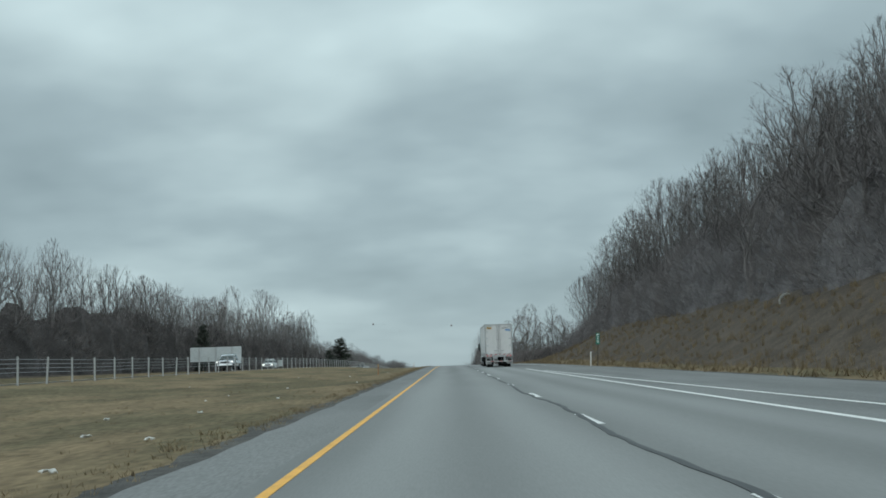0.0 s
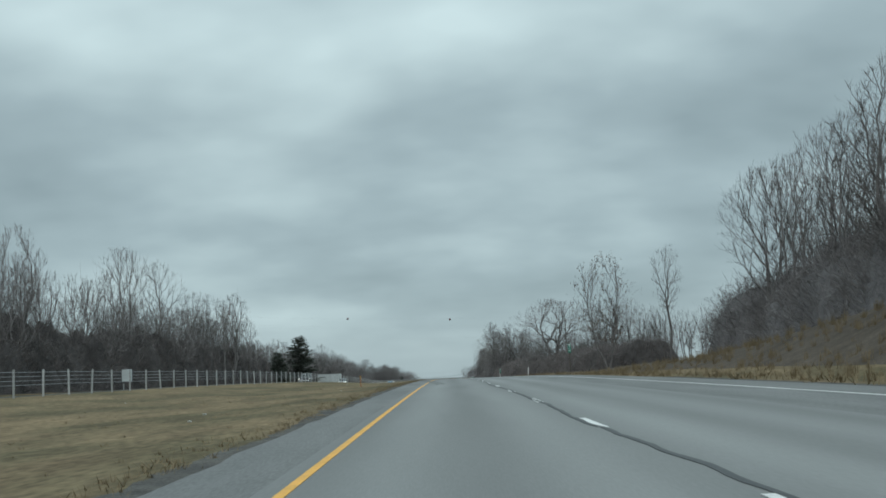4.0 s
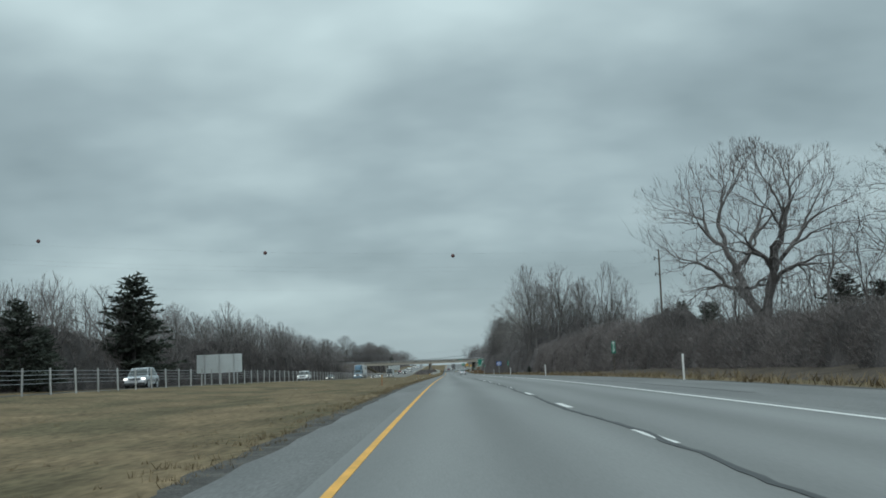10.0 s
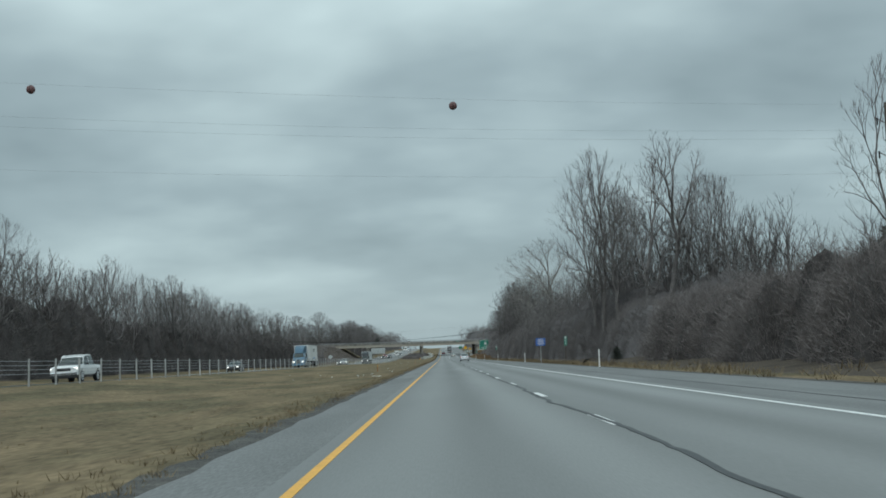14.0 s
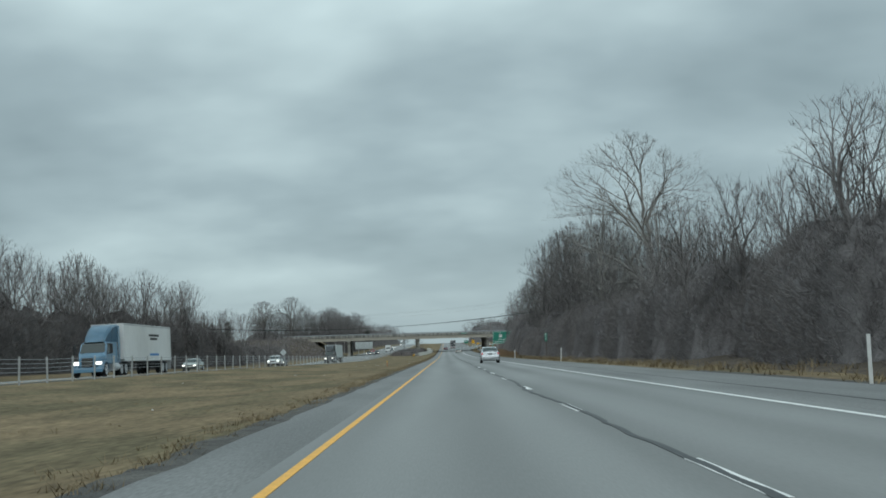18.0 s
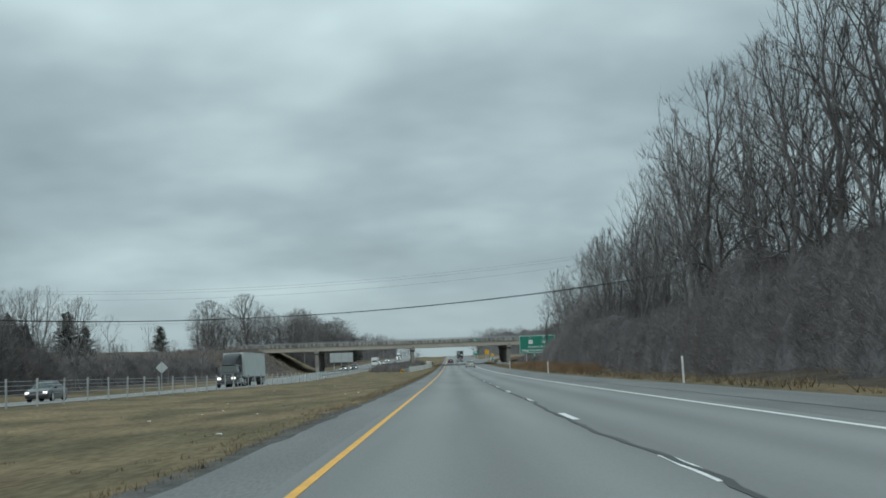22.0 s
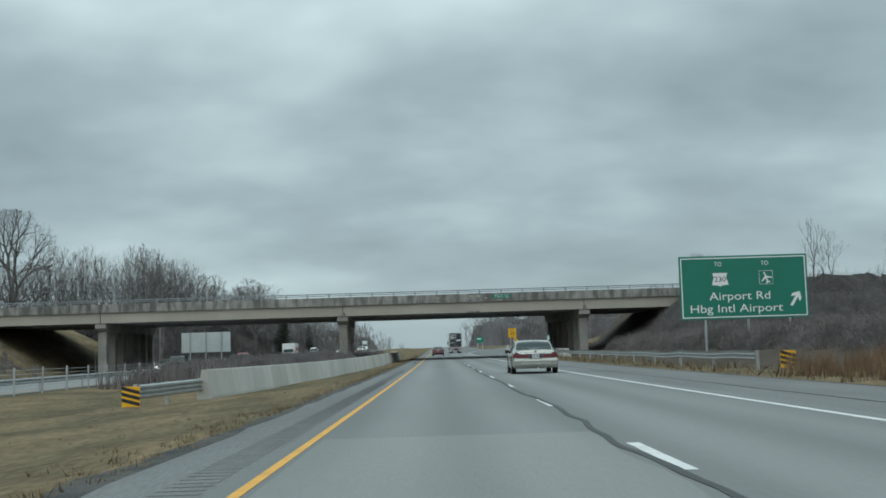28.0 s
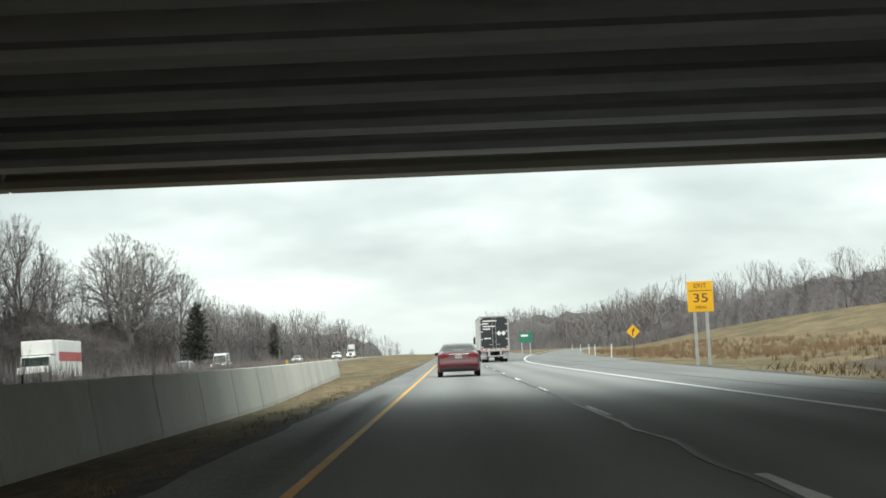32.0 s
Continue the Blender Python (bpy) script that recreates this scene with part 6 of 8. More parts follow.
rough += [(r3.uniform(-17, -6.6) if y < 1110 else r3.uniform(-15, -9), y, r3.uniform(1.0, 2.0)) for y in [r3.uniform(980, 1165) for _ in range(900)]]
woods("embankment_weeds", "rough brown weeds on the bridge embankments", rough, WEED, M["russet_brush"], 0.75)
woods("dry_weeds", "tall reddish dry weeds on the bank", spots, WEED, M["straw"], 0.75)

from mathutils.bvhtree import BVHTree


# ---------------------------------------------------------------- vehicles (rear bumper at y = 0, driving along +y)
def wheel(parent, x, y, r, w, side, rim="alloy", spokes=5, name="wheel"):
    hub = Matrix.Translation((x, y, r))
    bm = bmesh.new()
    lathe(bm, [(r * 0.62, -w * 0.48), (r * 0.92, -w * 0.5), (r, -w * 0.36), (r, w * 0.36), (r * 0.92, w * 0.5), (r * 0.62, w * 0.48)], 26, hub)
    wh = part(name, bm, M["tyre"], parent, "black rubber tyre", True)
    bm = bmesh.new()
    o = side * w * 0.5
    lathe(bm, [(r * 0.66, o * 0.85), (r * 0.70, o * 1.04), (r * 0.63, o * 1.03), (r * 0.58, o * 0.97), (r * 0.22, o * 1.01), (r * 0.17, o * 1.05), (0.001, o * 1.06)], 26, hub)
    rm = part("rim", bm, M[rim], wh, "silver wheel rim", True)
    bm = bmesh.new()
    for i in range(spokes):
        x0, x1 = sorted((o * 0.96, o * 1.0 + side * 0.002))
        box(bm, x0, x1, -r * 0.055, r * 0.055, r * 0.27, r * 0.53, 0.0, hub @ Euler((2 * math.pi * (i + 0.5) / spokes, 0, 0)).to_matrix().to_4x4())
    part("rim_slots", bm, M["underbody"], wh)


SKIN = {}


def wrap(c, outline, mat, name, label="", axis="rear", off=0.008, cuts=3, parent=None):
    """A thin piece laid over the body: its outline is drawn as (x, z) seen from behind, or (y, z) seen from the side given by the sign."""
    bm = bmesh.new()
    f = bm.faces.new([bm.verts.new((a, 0, z)) for a, z in outline])
    bmesh.ops.triangulate(bm, faces=bm.faces[:])
    bmesh.ops.subdivide_edges(bm, edges=bm.edges[:], cuts=cuts, use_grid_fill=True)
    skin = SKIN[c.name]
    for v in bm.verts:
        a, z = v.co.x, v.co.z
        o, d = ((a, -2, z), (0, 1, 0)) if axis == "rear" else ((axis * 3, a, z), (-axis, 0, 0)) if axis in (-1, 1) else ((a, 9, z), (0, -1, 0))
        hit, nrm, _, _ = skin.ray_cast(Vector(o), Vector(d))
        if hit is None:
            hit, nrm, _, _ = skin.find_nearest(Vector((a, 0.12, z)) if axis == "rear" else Vector((axis * 0.8 if axis in (-1, 1) else a, a if axis in (-1, 1) else 5, z)))
        if nrm.dot(Vector(d)) > 0:
            nrm = -nrm
        v.co = hit + nrm * off
    e = bmesh.ops.extrude_face_region(bm, geom=bm.faces[:])
    for k in e["geom"]:
        if isinstance(k, bmesh.types.BMVert):
            k.co -= (Vector((0, -1, 0)) if axis == "rear" else Vector((axis if axis in (-1, 1) else 0, 0 if axis in (-1, 1) else 1, 0))) * (off + 0.004)
    return part(name, bm, mat, parent or c, label, True)


def band(pts, w):
    """A narrow outline along a row of (a, z) points."""
    lo, hi = [], []
    for i, (a, z) in enumerate(pts):
        p, q = pts[max(0, i - 1)], pts[min(len(pts) - 1, i + 1)]
        t = Vector((q[0] - p[0], q[1] - p[1])).normalized()
        hi.append((a - t.y * w / 2, z + t.x * w / 2))
        lo.append((a + t.y * w / 2, z - t.x * w / 2))
    return hi + lo[::-1]


def both(outline):
    return outline, [(-a, z) for a, z in outline]


def seams(c, doors, z0, z1, handles, a):
    """Door gaps and handles on both sides."""
    for sx in (-1, 1):
        for y in doors:
            wrap(c, [(y - 0.006, z0), (y + 0.006, z0), (y + 0.006, z1), (y - 0.006, z1)], M["underbody"], "door_gap", axis=sx, off=0.002, cuts=2)
        for y, z in handles:
            wrap(c, [(y - 0.10, z - 0.016), (y + 0.08, z - 0.016), (y + 0.08, z + 0.018), (y - 0.10, z + 0.018)], M["chrome"], "door_handle", "chrome door handle", axis=sx, off=0.028, cuts=1)
        # near-black strip laid on the body as the shadow along the sill
        wrap(c, band([(doors[0] - 0.9, z0 + 0.02), (doors[-1] + 0.1, z0 + 0.02)], 0.02), M["underbody"], "sill_shadow_gap", axis=sx, off=0.003, cuts=2)


def quad_plate(bm, pts, d):
    """A thin shell from a polygon, pushed out along d."""
    f = bm.faces.new([bm.verts.new(p) for p in pts])
    e = bmesh.ops.extrude_face_region(bm, geom=[f])
    bmesh.ops.translate(bm, verts=[k for k in e["geom"] if isinstance(k, bmesh.types.BMVert)], vec=d)


def glide(xs, ys, x):
    """Smooth curve through rising xs that never overshoots."""
    xs, ys, x = np.array(xs, float), np.array(ys, float), np.asarray(x, float)
    h = np.diff(xs)
    s = np.diff(ys) / h
    d = np.zeros(len(xs))
    for i in range(1, len(xs) - 1):
        if s[i - 1] * s[i] > 0:
            d[i] = 2 * s[i - 1] * s[i] / (s[i - 1] + s[i])
    d[0], d[-1] = s[0], s[-1]
    i = np.clip(np.searchsorted(xs, x, side="right") - 1, 0, len(h) - 1)
    t = (x - xs[i]) / h[i]
    return ys[i] * (1 + 2 * t) * (1 - t) ** 2 + h[i] * d[i] * t * (1 - t) ** 2 + ys[i + 1] * t * t * (3 - 2 * t) + h[i] * d[i + 1] * t * t * (t - 1)


def car(name, label, mat, st, glass_rows, roof_rows, wheels, r, w_tyre=0.2, at=None, rear=None, front_lit=False, rim="alloy", category="car", mirrors=None):
    """A car body lofted through stations (y, half width, sill, belt, top, half width of the top), with panes laid into it."""
    c = thing(name, label, category, at)
    ks = [p[0] for p in st]
    ys = sorted({round(ya + (yb - ya) * k / m, 4) for ya, yb in zip(ks, ks[1:]) for m in (max(2, int((yb - ya) / 0.12)),) for k in range(m + 1)})
    hw_, z0_, zb_, zt_, hr_ = (glide(ks, [p[j] for p in st], ys) for j in range(1, 6))
    rings = []
    for y, hw, z0, zb, zt, hr in zip(ys, hw_, z0_, zb_, zt_, hr_):
        mid = z0 + 0.42 * (zb - z0)
        p = [(hw * 0.86, z0), (hw * 0.965, z0 + 0.05), (hw, mid), (hw * 0.992, mid + 0.55 * (zb - mid)), (hw * 0.955, zb), (hr + 0.03, zt - 0.055), (hr * 0.90, zt - 0.012), (hr * 0.45, zt + 0.008), (0.0, zt + 0.012)]
        half = []
        for i in range(8):
            a, b, d, e = p[max(0, i - 1)], p[i], p[i + 1], p[i + 2] if i < 7 else (-p[7][0], p[7][1])
            for k in range(3):
                t = k / 3
                w = (-0.5 * t + t * t - 0.5 * t ** 3, 1 - 2.5 * t * t + 1.5 * t ** 3, 0.5 * t + 2 * t * t - 1.5 * t ** 3, -0.5 * t * t + 0.5 * t ** 3)
                if i in (3, 4):
                    w = (0, 1 - t, t, 0)
                half.append(tuple(sum(u * q[j] for u, q in zip(w, (a, b, d, e))) for j in (0, 1)))
        rings.append([(-x, y, z) for x, z in half] + [(0.0, y, p[-1][1])] + [(x, y, z) for x, z in reversed(half)])
    n = len(rings[0])
    bm = bmesh.new()
    vs = [[bm.verts.new(q) for q in ring] for ring in rings]
    for i in range(len(vs) - 1):
        for k in range(n):
            k2 = (k + 1) % n
            bm.faces.new((vs[i][k], vs[i][k2], vs[i + 1][k2], vs[i + 1][k]))
    bm.faces.new(vs[0])
    bm.faces.new(vs[-1][::-1])
    bmesh.ops.recalc_face_normals(bm, faces=bm.faces)
    SKIN[c.name] = BVHTree.FromBMesh(bm)
    part("body", bm, mat, c, smooth=True)
    at_y = lambda j, y: float(glide(ks, [p[j] for p in st], [y])[0])
    rows, runs = sorted(glass_rows), []
    for i in rows:
        if runs and runs[-1][1] == i:
            runs[-1][1] = i + 1
        else:
            runs.append([i, i + 1])
    # side panes in a black surround
    for sx in (-1, 1):
        for k, (i, j) in enumerate(runs):
            ya, yb = ks[i] - (0.14 if k == 0 else 0.0) + 0.02, ks[j] - 0.02
            yy = [y for y in np.linspace(ya, yb, 15) if at_y(4, y) - 0.10 > at_y(3, y) + 0.07]
            for grow_by, mt, nm, off in ((0.018, "black", "window_surround", 0.002), (0.0, "glass", "side_window", 0.006)):
                lo = [(y + (0.10 if k == 0 and y == yy[0] else 0) + (grow_by if y == yy[-1] else -grow_by if y == yy[0] else 0), at_y(3, y) + 0.030 - grow_by) for y in yy]
                hi = [(y + (grow_by if y == yy[-1] else -grow_by if y == yy[0] else 0), at_y(4, y) - 0.095 + grow_by) for y in reversed(yy)]
                wrap(c, lo + hi, M[mt], nm, "tinted side window" if mt == "glass" else "", axis=sx, off=off, cuts=1)
            if k == 0:
                yq = ks[i] + 0.16
                wrap(c, [(yq + 0.02, at_y(3, yq) + 0.03), (yq + 0.055, at_y(3, yq) + 0.03), (yq + 0.015, at_y(4, yq) - 0.1), (yq - 0.02, at_y(4, yq) - 0.1)], M["black"], "window_divider", axis=sx, off=0.010, cuts=2)
    for i in sorted(roof_rows):
        back = i == min(roof_rows)
        lo, hi = (i, i + 1) if back else (i + 1, i)
        z0, z1, b, t = st[lo][4] + 0.02, st[hi][4] - 0.012, st[lo][5] * 0.98, st[hi][5] * 0.94
        for g, mt, nm, off in ((0.022, "black", "glass_seal", 0.003), (0.0, "glass", "rear_window" if back else "windscreen", 0.007)):
            o = [(-b - g, z0 - g), (-b * 0.5, z0 - g - 0.012), (0, z0 - g - 0.016), (b * 0.5, z0 - g - 0.012), (b + g, z0 - g), (t + g, z1 - 0.06), (t - 0.07 + g, z1 + g - 0.012), (t * 0.5, z1 + g), (-t * 0.5, z1 + g), (-t + 0.07 - g, z1 + g - 0.012), (-t - g, z1 - 0.06)]
            wrap(c, o, M[mt], nm, "dark greenish tinted glass" if mt == "glass" else "", axis="rear" if back else "front", off=off, cuts=4)
    for y in wheels:
        for sx in (-1, 1):
            hw = np.interp(y, [s[0] for s in st], [s[1] for s in st])
            # dark wheel arch, then the wheel
            bm = bmesh.new()
            lathe(bm, [(0.001, sx * (hw - 0.12)), (r + 0.06, sx * (hw - 0.12)), (r + 0.065, sx * (hw + 0.004)), (r + 0.02, sx * (hw + 0.004)), (r + 0.015, sx * (hw - 0.10))], 26, Matrix.Translation((0, y, r + 0.02)))
            part("wheel_arch", bm, M["underbody"], c, smooth=True)
            wheel(c, sx * (hw + 0.016 - w_tyre * 0.5), y, r, w_tyre, sx, rim, 9)
    if mirrors:
        y, x, z = mirrors
        for sx in (-1, 1):
            bm = bmesh.new()
            box(bm, min(sx * x, sx * (x + 0.2)), max(sx * x, sx * (x + 0.2)), y - 0.06, y + 0.06, z, z + 0.14, 0.035)
            box(bm, min(sx * (x - 0.1), sx * x), max(sx * (x - 0.1), sx * x), y - 0.02, y + 0.02, z + 0.02, z + 0.07)
            part("wing_mirror", bm, M["black"], c, "wing mirror")
    return c


def tail_lamp(c, pts, mat, depth=0.03, label="red tail lamp", name="tail_lamp"):
    for sx in (-1, 1):
        bm = bmesh.new()
        quad_plate(bm, [(sx * x, y, z) for x, y, z in pts], (0, -depth, 0))
        part(name, bm, M[mat], c, label)


def plate(c, z, w=0.31, h=0.155):
    rect = lambda x0, x1, a, b: [(x0, z + a), (x1, z + a), (x1, z + b), (x0, z + b)]
    p = wrap(c, rect(-w / 2, w / 2, -h / 2, h / 2), M["plate"], "number_plate", "number plate", off=0.02, cuts=1)
    wrap(c, rect(-w * 0.46, w * 0.46, h * 0.30, h * 0.46), M["trailer_frame"], "plate_band", off=0.023, cuts=1, parent=p)
    for k in range(7):
        if k != 3:
            x = (k - 3) * w * 0.125
            wrap(c, rect(x - w * 0.04, x + w * 0.04, -h * 0.22, h * 0.18), M["dark_paint"], "plate_bar", off=0.024, cuts=1, parent=p)


def sedan_stations(L, W, H, trunk=1.02, tail=0.0, hood=0.92, top=0.70):
    a = W / 2
    return [(0.00, a * 0.86, 0.34, 0.56, 0.63, a * 0.74), (0.04, a * 0.93, 0.27, 0.64, 0.72, a * 0.78), (0.09, a * 0.96, 0.25, 0.80, trunk - 0.10, a * 0.76),
            (0.15, a * 0.975, 0.24, trunk - 0.14, trunk, a * 0.74), (0.40, a * 0.99, 0.23, trunk - 0.10, trunk + 0.03, a * 0.73), (0.62 + tail, a, 0.22, trunk - 0.09, trunk + 0.04, a * 0.78),
            (1.22 + tail * 0.9, a, 0.21, trunk - 0.07, H - 0.075, a * top), (1.62, a, 0.20, trunk - 0.06, H - 0.015, a * top), (2.12, a, 0.20, trunk - 0.06, H, a * top), (2.20, a, 0.20, trunk - 0.06, H, a * top),
            (2.86, a, 0.20, trunk - 0.07, H - 0.05, a * 0.66), (3.62, a * 0.985, 0.20, trunk - 0.09, hood + 0.07, a * 0.76), (L - 0.45, a * 0.95, 0.21, hood - 0.13, hood - 0.06, a * 0.70),
            (L - 0.12, a * 0.86, 0.24, hood - 0.27, hood - 0.20, a * 0.62), (L, a * 0.72, 0.30, 0.52, 0.56, a * 0.5)]


SEDAN_GLASS, SEDAN_ENDS = {6, 7, 9, 10}, {5, 10}

# silver compact sedan
c = car("sedan", "silver four-door compact sedan driving in the slow lane", M["silver"], sedan_stations(4.45, 1.74, 1.50, 1.07, 0.05, top=0.73), SEDAN_GLASS, SEDAN_ENDS, (0.86, 3.46), 0.315,
        at=pose(5.56, 687.4, zr(687.4)), mirrors=(3.05, 0.80, 0.92))
for o in both([(0.665, 0.79), (0.785, 0.79), (0.80, 0.86), (0.785, 0.95), (0.74, 0.985), (0.70, 0.975), (0.66, 0.915), (0.695, 0.87)]):
    wrap(c, o, M["lamp_red"], "tail_lamp", "red tail lamp", off=0.014)
for sx in (-1, 1):
    wrap(c, [(0.09, 0.80), (0.20, 0.81), (0.36, 0.90), (0.40, 0.955), (0.28, 0.965), (0.10, 0.955)], M["lamp_red"], "tail_lamp", "red tail lamp", axis=sx, off=0.012)
for o in both([(0.43, 0.785), (0.655, 0.79), (0.685, 0.87), (0.65, 0.91), (0.60, 0.90), (0.53, 0.86)]):
    wrap(c, o, M["clear_lens"], "reversing_lamp", "clear reversing lamp", off=0.014)
wrap(c, band([(-0.60, 1.03), (-0.46, 0.80), (-0.36, 0.735), (0.36, 0.735), (0.46, 0.80), (0.60, 1.03)], 0.012), M["underbody"], "boot_gap", off=0.003, cuts=2)
part("boot_spoiler", B((-0.57, 0.57, 0.075, 0.30, 1.052, 1.098, 0.018)), M["silver"], c, "silver boot spoiler")
part("spoiler_end", B((-0.585, -0.52, 0.10, 0.30, 1.02, 1.075, 0.015), (0.52, 0.585, 0.10, 0.30, 1.02, 1.075, 0.015)), M["silver"], c)
part("chrome_strip", B((-0.37, 0.37, 0.012, 0.10, 0.90, 0.955, 0.02)), M["chrome"], c, "chrome boot strip")
part("badge", T(((0, 0.03, 0.928), (0, -0.002, 0.928), 0.042, None, 14)), M["alloy"], c)
wrap(c, [(-0.18, 0.755), (0.18, 0.755), (0.18, 0.885), (-0.18, 0.885)], M["black"], "plate_frame", off=0.004)
plate(c, 0.822)
# flat grey line drawn for the shading along the bumper's fold
wrap(c, band([(-0.80, 0.60), (-0.5, 0.56), (0.5, 0.56), (0.80, 0.60)], 0.012), M["trailer_frame"], "bumper_crease", off=0.002)
# black strip stands for the shade where the silver bumper curves under
wrap(c, [(-0.66, 0.25), (0.66, 0.25), (0.60, 0.30), (-0.60, 0.30)], M["black"], "lower_bumper", "black strip along the foot of the bumper", off=0.012)
part("exhaust", T(((0.42, 0.02, 0.25), (0.42, 0.35, 0.25), 0.03, None, 10)), M["alloy"], c)
part("antenna", T(((0, 1.5, 1.49), (0, 1.30, 1.66), 0.007, 0.004, 6)), M["black"], c)
seams(c, (1.35, 2.17, 3.12), 0.28, 0.98, ((1.95, 0.88), (2.85, 0.87)), 0.85)

# champagne full-size sedan
st = sedan_stations(5.38, 1.98, 1.45, 1.00, 0.30, top=0.75)
st = [(y if y < 1.6 else y + 0.45, hw, z0, zb, zt, hr) for y, hw, z0, zb, zt, hr in st[:-3]] + [(4.9, 0.95, 0.22, 0.80, 0.88, 0.72), (5.25, 0.86, 0.25, 0.66, 0.72, 0.64), (5.38, 0.7, 0.3, 0.52, 0.56, 0.5)]
c = car("sedan", "champagne full-size sedan with wide red tail lamps", M["champagne"], st, SEDAN_GLASS, SEDAN_ENDS, (1.12, 4.02), 0.335, at=pose(5.75, 966.6, zr(966.6), 0.5), mirrors=(3.5, 0.92, 0.90))
for o in both([(0.30, 0.665), (0.945, 0.675), (0.925, 0.84), (0.82, 0.93), (0.74, 0.835), (0.62, 0.82), (0.30, 0.815)]):
    wrap(c, o, M["dark_lens"], "tail_lamp", "wide red tail lamp", off=0.02)
part("chrome_strip", B((-0.62, 0.62, 0.035, 0.12, 0.842, 0.872, 0.01)), M["chrome"], c, "chrome boot strip")
wrap(c, [(-0.29, 0.645), (0.29, 0.645), (0.29, 0.835), (-0.29, 0.835)], M["black"], "plate_recess", off=0.012)
plate(c, 0.742)
wrap(c, band([(-0.74, 1.0), (-0.62, 0.885), (0.62, 0.885), (0.74, 1.0)], 0.010), M["underbody"], "boot_gap", off=0.003, cuts=2)
part("badge", T(((0, 0.12, 0.94), (0, 0.07, 0.94), 0.05, None, 16)), M["chrome"], c)
part("bumper", B((-0.955, 0.955, -0.06, 0.35, 0.34, 0.62, 0.06)), M["champagne"], c, "champagne bumper")
for z in (0.43, 0.475):
    part("bumper_rub_strip", B((-0.62, 0.62, -0.068, -0.05, z, z + 0.02)), M["trailer_frame"], c, "grey rubbing strip")
part("exhaust", T(((0.1, 0.02, 0.24), (0.1, 0.5, 0.26), 0.03, None, 10)), M["alloy"], c)
seams(c, (1.75, 2.62, 3.62), 0.27, 0.93, ((2.35, 0.85), (3.35, 0.84)), 0.99)

# maroon sedan ahead in the same lane
c = car("sedan", "dark maroon four-door sedan driving ahead in the passing lane", M["maroon"], sedan_stations(4.85, 1.84, 1.46, 1.09, 0.12), SEDAN_GLASS, SEDAN_ENDS, (0.98, 3.76), 0.335,
        at=pose(1.62, 1105.0, zr(1105.0), 0.7), mirrors=(3.15, 0.87, 0.94))
for o in both([(0.42, 0.87), (0.90, 0.80), (0.90, 0.96), (0.78, 1.02), (0.45, 0.965)]):
    wrap(c, o, M["red_lens"], "tail_lamp", "red tail lamp", off=0.018)
part("chrome_strip", B((-0.45, 0.45, 0.025, 0.10, 0.965, 0.995, 0.01)), M["chrome"], c, "chrome boot strip")
plate(c, 0.88)
wrap(c, band([(-0.66, 1.04), (-0.46, 0.80), (0.46, 0.80), (0.66, 1.04)], 0.010), M["underbody"], "boot_gap", off=0.003, cuts=2)
wrap(c, [(-0.72, 0.27), (0.72, 0.27), (0.66, 0.40), (-0.66, 0.40)], M["black"], "lower_bumper", "black strip along the foot of the bumper", off=0.012)
for o in both([(0.55, 0.46), (0.78, 0.46), (0.78, 0.50), (0.55, 0.50)]):
    wrap(c, o, M["red_lens"], "bumper_reflector", off=0.01)
seams(c, (1.45, 2.17, 3.15), 0.28, 0.98, ((1.95, 0.88), (2.85, 0.87)), 0.92)


def dual_axle(parent, y, half=1.0, r=0.51):
    for sx in (-1, 1):
        for k, off in enumerate((0.0, -0.32)):
            wheel(parent, sx * (half + off), y, r, 0.27, sx, "alloy" if k == 0 else "underbody", 8)
    part("axle", T(((-half, y, r), (half, y, r), 0.07, None, 8)), M["underbody"], parent)


